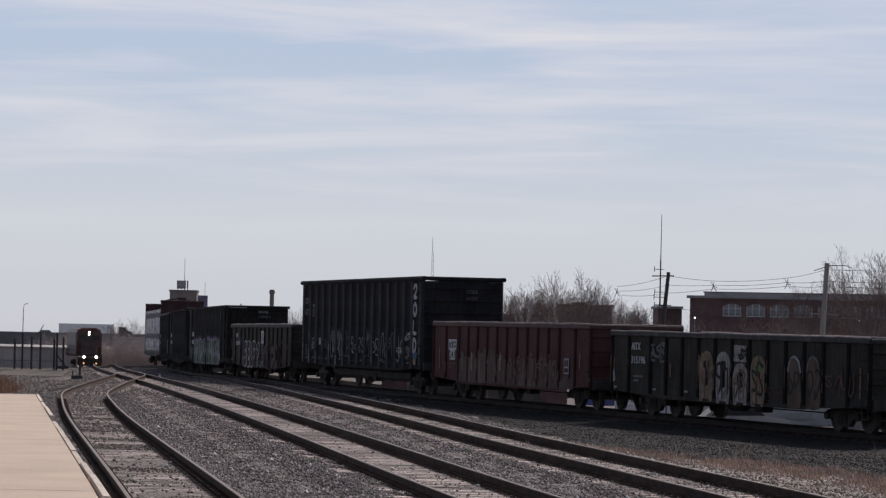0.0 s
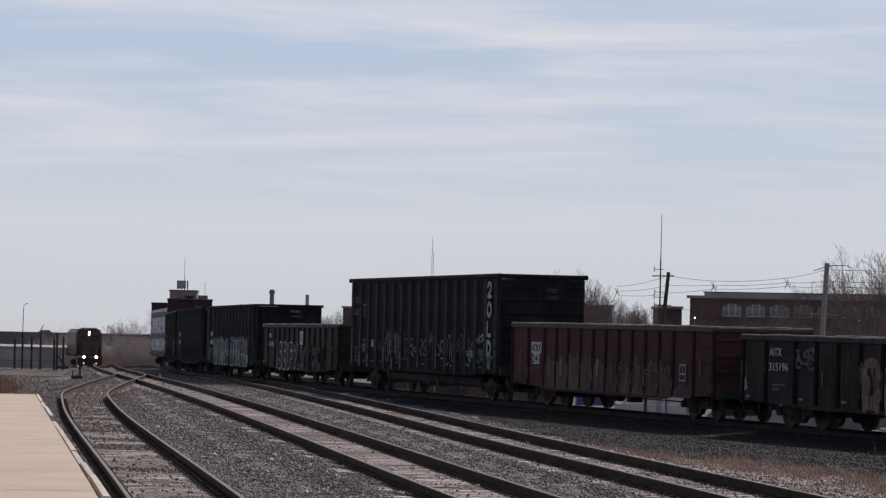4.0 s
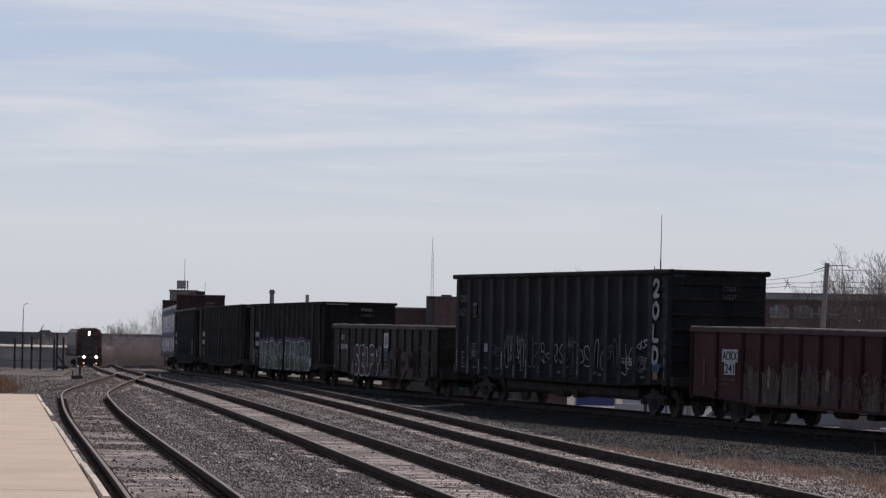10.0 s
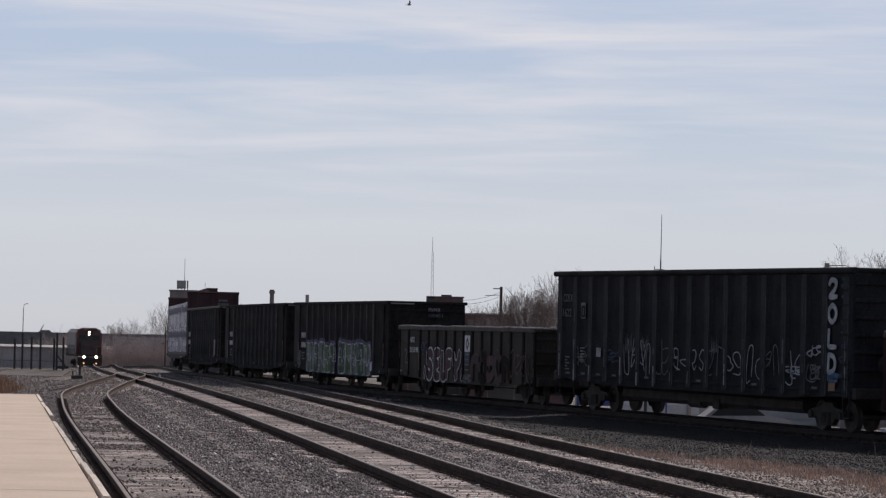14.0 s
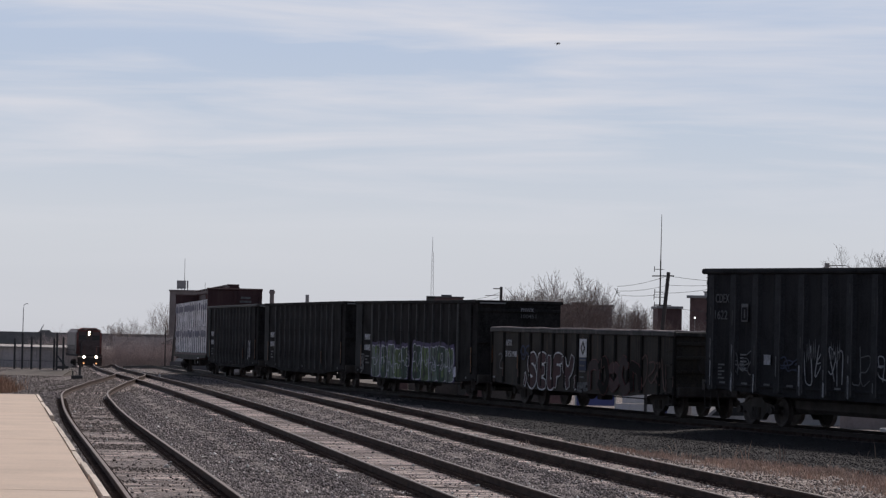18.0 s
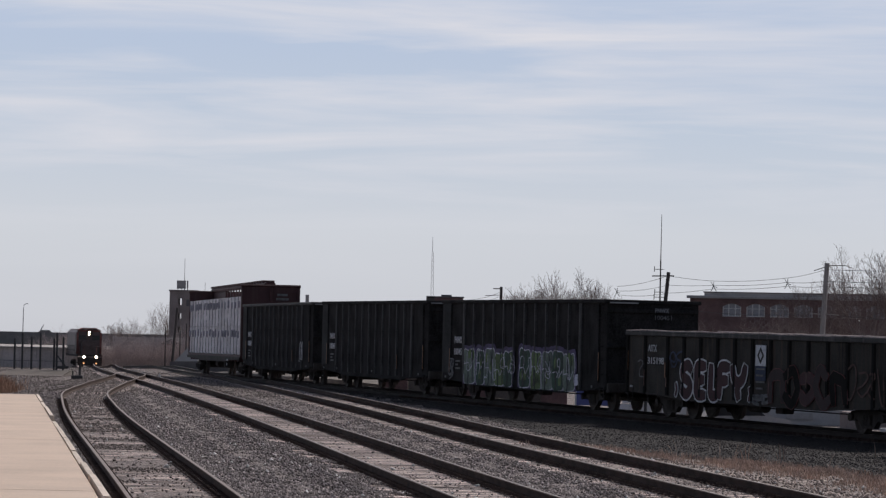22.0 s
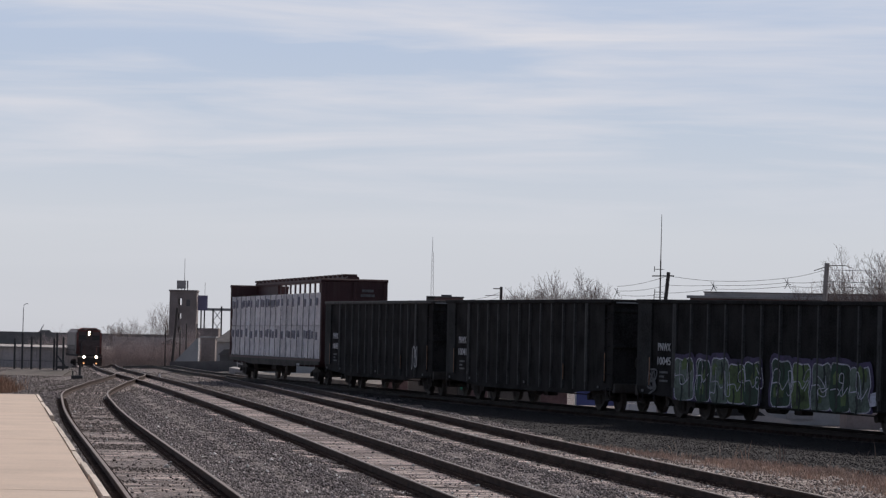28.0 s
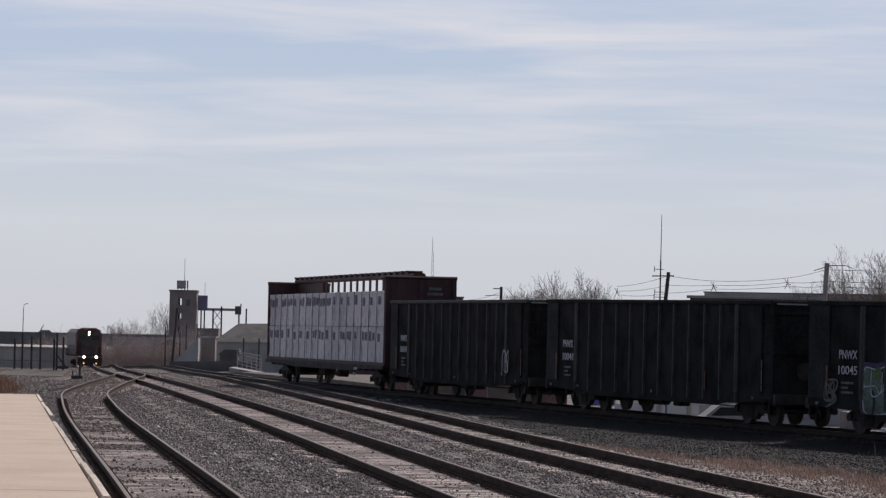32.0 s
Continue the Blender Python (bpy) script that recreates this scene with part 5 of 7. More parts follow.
    for s in (-1, 1):
        for i in range(n):
            for k in range(2):
                x = -half + 0.20 + span * i
                me = meshes[(i * 3 + k * 2 + (s > 0)) % 7]
                m = pose(x + 0.02, -0.22, dz + 0.01 + k * 1.40) if s < 0 else pose(x + span - 0.03, 0.22, dz + 0.01 + k * 1.40, 0, 0, 180)
                pk = part("wrapped_pack", me, None, car, "lumber in white printed plastic wrap", m)
                if s < 0:
                    for q in (0.38, 0.76):
                        if q > 0.5 and rng.random() < 0.65:
                            continue
                        part("printed_mark", ink[(i * 7 + k * 2 + int(q * 5)) % 6], None, pk, m=pose(w * q + rng.uniform(-0.07, 0.07), 0, rng.uniform(-0.03, 0.03)))
    # thin dark cables added at the seams in place of their shadow
    cab = Shape()
    cab.rod((0, 0, dz), (0, 0.03, dz + 2.80), 0.012, n=6)
    cme = cab.mesh("tie_down_cable", STEELDARK)
    for i in range(n + 1):
        part("tie_down_cable", cme, None, car, m=pose(-half + 0.16 + span * i, -1.39, 0))
    st = Shape()
    for x in np.arange(-half + 0.20 + span / 2, half, span):
        st.box(x - 0.02, x + 0.02, -h + 0.0, -h + 0.02, dz, dz + 0.05)
    part("strap_winches", st, STEELDARK, car)
    cs = Shape()
    cs.box(-half + 0.1, half - 0.1, -0.2, 0.2, 0.70, dz - 0.165)
    cs.rod((-2.4, -0.8, 0.60), (-1.2, -0.8, 0.60), 0.18, n=12)
    cs.box(1.2, 1.7, -0.95, -0.55, 0.42, 0.74, 0.03)
    part("underframe", cs, STEELDARK, car)
    small_print(car, half - 5.2, -h - 0.06, 0.78, 2, 0.7, PALEGREY, 0.10)
    nb = Shape()
    nb.box(half + 0.082, half + 0.088, 0.30, 0.80, 3.94, 4.05)
    part("end_mark_bar", nb, STENCILDIM, car)
    nb = Shape()
    nb.box(half + 0.082, half + 0.088, 0.25, 0.85, 3.74, 3.85)
    part("end_number_bar", nb, STENCILDIM, car)
    running_gear(car, half, half - 2.6)
    MOVERS.append((car, at + half, half - 2.6))
    return car


centerbeam(-102.95)

# ---------- platform ----------


def platform_edge(y):
    return 0.69 - 0.1325 * y


PLATFORM = thing("platform", "long pale concrete station platform with timber edge boards", "platform", kind="structure")
_y = 49.5
while _y > -15:
    y0 = _y - (10.7 if _y > 49 else 9.2)
    e0, e1 = platform_edge(y0), platform_edge(_y)
    for k in (0, 1):
        sh = Shape()
        a0, a1, b0, b1 = e0 - 0.053 - 3.24 * k, e1 - 0.053 - 3.24 * k, e0 - 3.28 - 3.2 * k, e1 - 3.28 - 3.2 * k
        vs = [(b0, y0 + 0.007, 1.05), (a0, y0 + 0.007, 1.05), (a1, _y - 0.007, 1.05), (b1, _y - 0.007, 1.05)]
        vs += [(v[0], v[1], 1.19) for v in vs] + [(b0 + 0.01, y0 + 0.015, 1.2), (a0 - 0.01, y0 + 0.015, 1.2), (a1 - 0.01, _y - 0.015, 1.2), (b1 + 0.01, _y - 0.015, 1.2)]
        sh.add(vs, [(3, 2, 1, 0)] + [(i, (i + 1) % 4, 4 + (i + 1) % 4, 4 + i) for i in range(4)] + [(4 + i, 4 + (i + 1) % 4, 8 + (i + 1) % 4, 8 + i) for i in range(4)] + [(8, 9, 10, 11)])
        part("concrete_slab", sh, CONCRETE, PLATFORM)
    _y = y0
sh = Shape()
sh.prism([(platform_edge(-17) - 0.35, -17.0), (platform_edge(49.4) - 0.35, 49.4), (platform_edge(49.4) - 6.2, 49.4), (platform_edge(-17) - 6.2, -17.0)], "z", -0.45, 1.04)
part("support_wall", sh, WALLGREY, PLATFORM)
for a, b, dz, dx in ((49.5, 45.0, 0.004, 0.0), (44.99, 41.9, -0.01, 0.004), (41.88, 37.6, 0.006, 0.008), (35.9, 33.4, -0.012, 0.004), (33.38, 30.3, 0.004, 0.0), (30.28, 27.2, 0.0, 0.006), (27.18, 24.6, -0.008, 0.008), (24.58, 22.5, 0.01, 0.012), (22.46, 19.6, 0.012, 0.018), (19.5, 16.6, 0.0, 0.008), (16.5, 13.5, 0.0, 0.0), (13.4, 10.4, 0.0, 0.01), (10.3, 7.3, 0.0, 0.0), (7.2, 4.2, 0.0, 0.0), (4.1, 1.1, 0.0, 0.0), (1.0, -3.0, 0.0, 0.0), (-3.1, -8.0, 0.0, 0.0)):
    sh = Shape()
    ea, eb = platform_edge(a) + dx, platform_edge(b) + dx
    prof = [(-0.05, 0.94), (0.0, 0.94), (0.0, 1.185 + dz), (-0.015, 1.2 + dz), (-0.05, 1.2 + dz)]
    vs = [(eb + x, b, z) for x, z in prof] + [(ea + x, a, z) for x, z in prof]
    sh.add(vs, [(i, (i + 1) % 5, 5 + (i + 1) % 5, 5 + i) for i in range(5)] + [(4, 3, 2, 1, 0), (5, 6, 7, 8, 9)])
    part("edge_board", sh, EDGE, PLATFORM)

# ---------- trees and brush ----------


def limb(rng, p, d, length, r, depth, trunk, twig, most):
    """A tapered limb that curves upwards and throws side shoots on alternate sides, finer and finer."""
    segs = (7, 5, 4, 2)[min(depth, 3)]
    turn = rng.uniform(0, 6.28)
    for i in range(segs):
        q = p + d * (length / segs)
        r0, r1 = r * (1 - 0.75 * i / segs), r * (1 - 0.75 * (i + 1) / segs)
        (trunk if depth == 0 else twig).rod(p, q, max(r0, 0.012), max(r1, 0.009), n=6 if depth == 0 else 3)
        if depth < most and i >= (2 if depth == 0 else 1):
            for _ in range(3 if depth == 0 else (2 if depth == 1 else 1)):
                turn += 2.4
                u = d.orthogonal().normalized()
                side = u * math.cos(turn) + d.cross(u) * math.sin(turn)
                a = rng.uniform(0.35, 0.78)
                e = (d * math.cos(a) + side * math.sin(a) + Vector((0, 0, 0.12))).normalized()
                limb(rng, q, e, length * (1.0 - 0.55 * i / segs) * rng.uniform(0.42, 0.64), max(r1 * 0.55, 0.013), depth + 1, trunk, twig, most)
        p = q
        d = (d + Vector((rng.uniform(-0.13, 0.13), rng.uniform(-0.13, 0.13), rng.uniform(0.02, 0.12)))).normalized()


def bare_tree(x, y, z, seed, high=10.0, most=3, spread=0.6, stems=6):
    """Several limbs fanning out of one short stem, with a wide crown of fine twigs."""
    rng = random.Random(seed)
    a, b = Shape(), Shape()
    a.rod((0, 0, -0.3), (0, 0, high * 0.16), high * 0.022, high * 0.019, n=8)
    for k in range(stems):
        out = spread * (0.25 + 0.75 * k / max(1, stems - 1))
        t = k * 2.4 + rng.uniform(-0.4, 0.4)
        d = Vector((math.cos(t) * out, math.sin(t) * out, 1)).normalized()
        limb(rng, Vector((0, 0, high * (0.10 + 0.05 * rng.random()))), d, high * rng.uniform(0.78, 0.92), high * 0.010, 0, a, b, most)
    k = high / max(v[2] for v in b.v)
    a.v = [(v[0] * k, v[1] * k, v[2] * k) for v in a.v]
    b.v = [(v[0] * k, v[1] * k, v[2] * k) for v in b.v]
    t = thing("tree", "leafless grey-brown tree with a wide crown of fine twigs", "tree", "bare trees", m=pose(x, y, z))
    part("trunk", a, BARK, t)
    part("crown", b, BARK, t)
    return t


_TREES = [bare_tree(7.0, 305, -1.6, 60, 8.2, 3, 0.85, 9), bare_tree(11.4, 302, -1.6, 62, 10.3, 3, 1.05, 11), bare_tree(37.6, 296, -1.6, 63, 12.6, 3, 0.8, 9)]
for src, top, x, y, g, high, rz in ((0, 8.2, 16.6, 300, -1.6, 7.4, 40), (0, 8.2, 18.2, 306, -1.6, 6.6, 100), (1, 10.3, 14.2, 306, -1.6, 9.2, 70), (0, 8.2, 9.2, 308, -1.6, 8.8, 160), (0, 8.2, 4.4, 312, -1.6, 7.0, 200), (1, 10.3, 34.8, 306, -1.6, 9.8, 20), (2, 12.6, 41.5, 300, -1.6, 12.8, 140), (1, 10.3, -21.5, 545, -3.5, 10.2, 30), (0, 8.2, -24.0, 540, -3.5, 8.4, 0), (0, 8.2, -14.8, 520, -3.4, 9.6, 90)):
    copy_thing(_TREES[src], pose(x, y, g, 0, 0, rz) @ Matrix.Scale(high / top, 4))


bare_tree(-46.2, 575, -3.5, 64, 10.5, 2)
bare_tree(-52.0, 560, -3.5, 65, 8.0, 2, 0.9, 7)
bare_tree(-47.5, 572, -3.5, 67, 9.0, 2)
bare_tree(-57.5, 600, -3.6, 66, 6.6, 2)


def thicket(x0, x1, y, z, high, n, seed, label, material=BRUSH):
    """A band of bare shrubs: many crossing stems."""
    rng = random.Random(seed)
    sh = Shape()
    for i in range(n):
        x, yy = rng.uniform(x0, x1), y + rng.uniform(-3, 3)
        h = high * rng.uniform(0.35, 1.0) * (0.8 + 0.35 * noise.noise((x * 0.35, seed, 0)))
        p = Vector((x, yy, z))
        d = Vector((rng.uniform(-0.45, 0.45), rng.uniform(-0.2, 0.2), 1)).normalized()
        for k in range(5):
            q = p + d * h / 5
            sh.rod(p, q, 0.030 - 0.005 * k, 0.025 - 0.005 * k, n=3)
            for _ in range(3 if k else 1):
                e = Vector((rng.uniform(-1, 1), rng.uniform(-0.5, 0.5), rng.uniform(0.1, 1.3))).normalized()
                w = q + e * h * rng.uniform(0.10, 0.26)
                sh.rod(q, w, 0.013, 0.008, n=3)
                f = (e + Vector((rng.uniform(-0.7, 0.7), 0, rng.uniform(0, 0.5)))).normalized()
                sh.rod(w, w + f * h * rng.uniform(0.06, 0.16), 0.009, 0.006, n=3)
            p, d = q, (d + Vector((rng.uniform(-0.35, 0.35), 0, 0.08))).normalized()
    solid("brush", sh, material, label, "brush", kind="stuff")


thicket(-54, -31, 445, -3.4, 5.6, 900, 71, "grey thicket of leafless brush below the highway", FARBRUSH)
thicket(22, 44, 285, -1.8, 6.6, 620, 72, "leafless brush in front of the brick mill")
thicket(2, 22, 292, -1.8, 5.8, 700, 73, "leafless undergrowth beneath bare trees")
thicket(-19.5, -16.5, 300, -1.6, 1.3, 50, 74, "leafless brush beside the low sheds")


def grass(name, spots, seed, label, hmin, hmax, blades=12, material=DRYGRASS):
    rng = random.Random(seed)
    vs, fs = [], []
    for x, y, k in spots:
        z = float(terrain(np.array([x]), np.array([y]))[0]) - 0.03
        for b in range(blades):
            a, h = rng.uniform(0, 6.28), rng.uniform(hmin, hmax) * k
            bx, by = x + rng.gauss(0, 0.10), y + rng.gauss(0, 0.10)
            lean = rng.uniform(0.1, 0.7) * h
            w = 0.008 + 0.006 * rng.random()
            px, py = -math.sin(a) * w, math.cos(a) * w
            cx, cy = math.cos(a) * lean, math.sin(a) * lean
            n = len(vs)
            vs += [(bx - px, by - py, z), (bx + px, by + py, z), (bx + px * 0.7 + cx * 0.35, by + py * 0.7 + cy * 0.35, z + h * 0.6), (bx - px * 0.7 + cx * 0.35, by - py * 0.7 + cy * 0.35, z + h * 0.6), (bx + cx, by + cy, z + h)]
            fs += [(n, n + 1, n + 2, n + 3), (n + 3, n + 2, n + 4)]
    sh = Shape()
    sh.v, sh.f, sh.mi = vs, fs, [0] * len(fs)
    solid(name, sh, material, label, "grass", kind="stuff")


def _spots():
    rng = random.Random(17)
    out = []
    for _ in range(2300):
        y = rng.uniform(52, 70) if rng.random() < 0.85 else rng.uniform(69, 76)
        c = float(np.interp(y, LINE_C[:, 1], LINE_C[:, 0]))
        e = c + float(np.interp(y, [40, 60, 64, 70, 73, 80], [5.4, 4.9, 4.6, 3.7, 2.3, 2.0]))
        d = rng.gauss(-0.05, 0.75)
        if noise.noise((y * 0.5, d, 3)) > -0.25:
            out.append((e + d, y, rng.uniform(0.5, 1.1)))
    return out


grass("dry_grass", _spots(), 18, "band of dry straw-coloured grass between the tracks", 0.05, 0.16, 10)
_r2 = random.Random(19)
grass("dry_grass", [(-17.35 + _r2.gauss(0, 0.42), 129 + _r2.gauss(0, 2.0), _r2.uniform(0.4, 1.1)) for i in range(600)], 20, "clump of dry reddish straw beyond the platform end", 0.25, 0.72, 18, REDSTRAW)
grass("weeds", [(7.0 + _r2.uniform(-2.5, 5.5), 72 + _r2.uniform(-8, 8), _r2.uniform(0.4, 1.3)) for i in range(14)], 21, "sparse dry weed stems on dark gravel", 0.15, 0.5, 3)

# ---------- left distance: viaduct, sheds, tower, locomotive ----------
viaduct = thing("highway_viaduct", "long dark highway viaduct with a solid parapet", "viaduct", kind="structure")
sh = Shape()
sh.box(-420, 420, 900, 900.6, -2.3, 0.95)
part("parapet_girder", sh, VIADUCT, viaduct)
sh = Shape()
sh.box(-420, 420, 900.61, 916, -1.3, -0.5)
part("deck", sh, VIADUCT, viaduct)
for x in np.arange(-400, 401, 32.0):
    sh = Shape()
    sh.box(x - 1.2, x + 1.2, 902, 913, -3.9, -1.31, 0.2)
    part("pier", sh, WALLGREY, viaduct)
sh = Shape()
sh.prism([(-107.4, 0.96), (-106.6, 1.5), (-104.4, 1.55), (-103.8, 0.96)], "y", 899.9, 900.5)
part("parapet_hump", sh, VIADUCT, viaduct)
cb = thing("crane_boom", "thin slanted grey crane boom beyond the viaduct", "crane")
sh = Shape()
sh.rod((-111.5, 925, -3.0), (-110.1, 925, 0.6), 0.25, 0.2, n=6)
sh.rod((-110.1, 925, 0.6), (-108.9, 925, 3.0), 0.2, 0.1, n=6)
part("boom", sh, GALV, cb)
sh = Shape()
sh.box(-112.6, -110.4, 924, 926.5, -3.6, -2.6, 0.1)
part("base", sh, DARKROOF, cb)
shed = thing("long_shed", "long low brown-grey shed with a pale eave", "shed")
sh = Shape()
sh.box(-63, -46.2, 430, 440, -3.4, -0.45)
part("wall", sh, SHEDBROWN, shed)
sh = Shape()
sh.prism([(429.6, -0.44), (440.4, -0.44), (440.4, -0.36), (435, 0.0), (429.6, -0.30)], "x", -63.3, -46.0)
part("roof", sh, WALLGREY, shed)
wall = Shape()
wall.box(-44, -19, 455, 455.5, -3.6, 1.15)
for x in np.arange(-44, -19, 4.0):
    wall.box(x - 0.2, x + 0.2, 454.8, 454.999, -3.6, 1.3)
solid("retaining_wall", wall, WALLGREY, "stained grey concrete retaining wall", "wall", kind="structure")

fence = thing("yard_fence", "black iron post fence on a low earth mound", "fence")
for x, top in ((-23.33, 1.53), (-22.91, 1.85), (-22.41, 1.64), (-21.92, 1.87), (-21.17, 1.57), (-21.02, 1.88), (-20.67, 1.64)):
    sh = Shape()
    sh.box(x - 0.055, x + 0.055, 184.95, 185.06, -0.6, top, 0.02)
    sh.rod((x, 185.0, top), (x, 185.0, top + 0.06), 0.06, 0.02, n=8)
    part("post", sh, BLACKIRON, fence)
for z in (0.35, 1.25):
    sh = Shape()
    sh.rod((-25.2, 185, z), (-20.67, 185, z), 0.012, n=6)
    part("wire", sh, BLACKIRON, fence)
sh = Shape()
sh.add([(-24.6, 179.5, -0.55), (-20.4, 179.5, -0.55), (-20.2, 184.4, -0.16), (-23.4, 184.4, -0.12), (-23.4, 185.7, -0.10), (-20.2, 185.7, -0.14), (-20.0, 188.0, -0.7), (-24.6, 188.0, -0.7)], [(0, 1, 2, 3), (3, 2, 5, 4), (4, 5, 6, 7), (0, 3, 4, 7), (1, 6, 5, 2), (0, 7, 6, 1)])
part("mound", sh, EARTH, fence)
sh = Shape()
sh.box(-21.0, -20.3, 184.4, 184.5, -0.05, 0.10)
sh.rod((-21.0, 184.5, 0.75), (-20.45, 184.5, 0.05), 0.05, n=6)
part("gate_brace", sh, BLACKIRON, fence)
lamp = thing("street_lamp", "slender street lamp with a curved arm", "street lamp")
sh = Shape()
sh.rod((-52.05, 420, -3.2), (-52.0, 420, 4.6), 0.075, 0.045, n=8)
part("pole", sh, GALV, lamp)
sh = Shape()
pts = [(-52.0, 4.6), (-51.96, 4.85), (-51.85, 5.05), (-51.6, 5.10)]
for a, b in zip(pts, pts[1:]):
    sh.rod((a[0], 420, a[1]), (b[0], 420, b[1]), 0.035, n=6)
sh.box(-51.7, -51.45, 419.9, 420.1, 5.05, 5.13)
part("arm", sh, GALV, lamp)
sw = thing("switch_stand", "small black switch stand beside the siding", "switch stand")
sh = Shape()
sh.box(-18.0, -17.45, 164.8, 165.2, -0.35, -0.12, 0.03)
part("base", sh, BLACKIRON, sw)
sh = Shape()
sh.rod((-17.6, 165, -0.12), (-17.6, 165, 0.42), 0.05, n=8)
sh.rod((-17.95, 165, -0.12), (-17.95, 165, 0.1), 0.04, n=8)
part("mast", sh, BLACKIRON, sw)
sw2 = Shape()
sw2.box(-14.0, -13.9, 167.95, 168.05, -0.3, -0.06, 0.02)
sw2.rod((-13.95, 168, -0.06), (-13.95, 168, 0.02), 0.03, n=8)
solid("switch_marker", sw2, WHITEPAINT, "small white switch marker between the rails", "marker")


def locomotive():
    a = math.atan2(-1.0, 0.195)
    lo = thing("locomotive", "brown-red diesel locomotive with lit headlights, standing", "locomotive", m=pose(-42.75, 412, -2.52, 0, 0, math.degrees(a)))
    sh = Shape()
    sh.box(-17.5, -0.2, -1.52, 1.52, 1.25, 1.5, 0.03)
    part("underframe", sh, STEELDARK, lo)
    sh = Shape()
    sh.prism([(-1.55, 1.5), (1.55, 1.5), (1.55, 3.95), (1.3, 4.5), (0.8, 4.68), (-0.8, 4.68), (-1.3, 4.5), (-1.55, 3.95)], "x", -4.0, -2.0)
    part("cab", sh, LOCONOSE, lo)
    sh = Shape()
    sh.prism([(-1.0, 1.5), (1.0, 1.5), (1.0, 2.9), (0.75, 3.15), (-0.75, 3.15), (-1.0, 2.9)], "x", -1.98, -0.55)
    part("nose", sh, LOCONOSE, lo)
    for y in (-1.35, -0.75, 0.75, 1.35):
        sh = Shape()
        sh.rod((-0.2, y, 1.3), (-0.2, y, 2.55), 0.03, n=6)
        part("grab_post", sh, LOCORED, lo)
    for y in (-1.42, 1.42):
        sh = Shape()
        sh.box(-1.99, -1.94, y - 0.12, y + 0.12, 1.6, 4.2)
        part("cab_corner_stripe", sh, LOCORED, lo)
        sh = Shape()
        for k in range(4):
            sh.box(-0.45, -0.15, y - 0.16, y + 0.16, 0.35 + 0.3 * k, 0.39 + 0.3 * k)
        part("front_steps", sh, LOCORED, lo)
    sh = Shape()
    sh.rod((-0.2, -1.35, 2.5), (-0.2, 1.35, 2.5), 0.03, n=6)
    part("front_handrail", sh, LOCONOSE, lo)
    sh = Shape()
    sh.prism([(-1.32, 4.5), (-0.8, 4.69), (0.8, 4.69), (1.32, 4.5), (0.8, 4.78), (-0.8, 4.78)], "x", -4.05, -1.9)
    part("roof_edge", sh, LOCOEDGE, lo)
    sh = Shape()
    sh.box(-1.99, -1.95, -1.4, 1.4, 4.28, 4.55)
    part("number_board", sh, LOCORED, lo)
    for y0, y1 in ((-1.3, -0.35), (0.35, 1.3)):
        sh = Shape()
        sh.box(-1.995, -1.97, y0, y1, 3.30, 3.85)
        part("windshield", sh, GLASSDARK, lo)
    sh = Shape()
    sh.box(-1.995, -1.93, -0.42, 0.42, 3.98, 4.42, 0.05)
    part("headlight_housing", sh, STEELDARK, lo)
    for z in (3.98, 4.22):
        sh = Shape()
        sh.lathe([(-1.929, 0.0), (-1.929, 0.11), (-1.91, 0.09), (-1.90, 0.0)], "x", 14, at=(0, 0, z))
        part("headlight", sh, BEAM, lo, "lit headlight")
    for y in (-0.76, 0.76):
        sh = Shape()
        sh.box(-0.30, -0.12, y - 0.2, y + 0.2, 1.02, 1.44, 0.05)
        # orange box colour stands in for the warm glow round the lamp
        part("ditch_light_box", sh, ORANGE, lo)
        sh = Shape()
        sh.lathe([(-0.119, 0.0), (-0.119, 0.15), (-0.10, 0.12), (-0.09, 0.0)], "x", 14, at=(0, y, 1.23))
        part("ditch_light", sh, BEAM, lo, "lit ditch light")
        sh = Shape()
        sh.lathe([(-0.10, 0.0), (-0.10, 0.09), (-0.08, 0.07), (-0.08, 0.0)], "x", 12, at=(0, y, 0.45))
        part("marker_light", sh, LAMPDIM, lo, "dim orange marker light")
    sh = Shape()
    sh.prism([(-1.45, 0.15), (1.45, 0.15), (1.5, 1.2), (-1.5, 1.2)], "x", -0.5, -0.32)
    part("pilot", sh, STEELDARK, lo)
    sh = Shape()
    sh.prism([(-1.42, 1.5), (1.42, 1.5), (1.42, 4.2), (1.0, 4.62), (-1.0, 4.62), (-1.42, 4.2)], "x", -17.0, -4.02)
    part("long_hood", sh, LOCOGREY, lo)
    for s in (-1, 1):
        sh = Shape()
        for z in (2.0, 2.55):
            sh.rod((-17.2, s * 1.5, z), (-0.25, s * 1.5, z), 0.02, n=6)
        for x in np.arange(-17, 0, 1.7):
            sh.rod((x, s * 1.5, 1.5), (x, s * 1.5, 2.56), 0.02, n=6)
        part("handrail", sh, STEELDARK, lo)
    for x in (-3.2, -14.0):
        tk = new("truck")
        tk.parent, tk.matrix_basis = lo, pose(x, 0, 0)
        for y in (-1.0, 1.0):
            part("side_frame", _SIDEFRAME, None, tk, m=pose(0, y, 0))
        for dx in (-0.89, 0.89):
            part("wheelset", _WHEELSET, None, tk, m=pose(dx, 0, WHEEL_R))
    part("coupler", _COUPLER, None, lo, m=pose(-0.5, 0, 0))


locomotive()


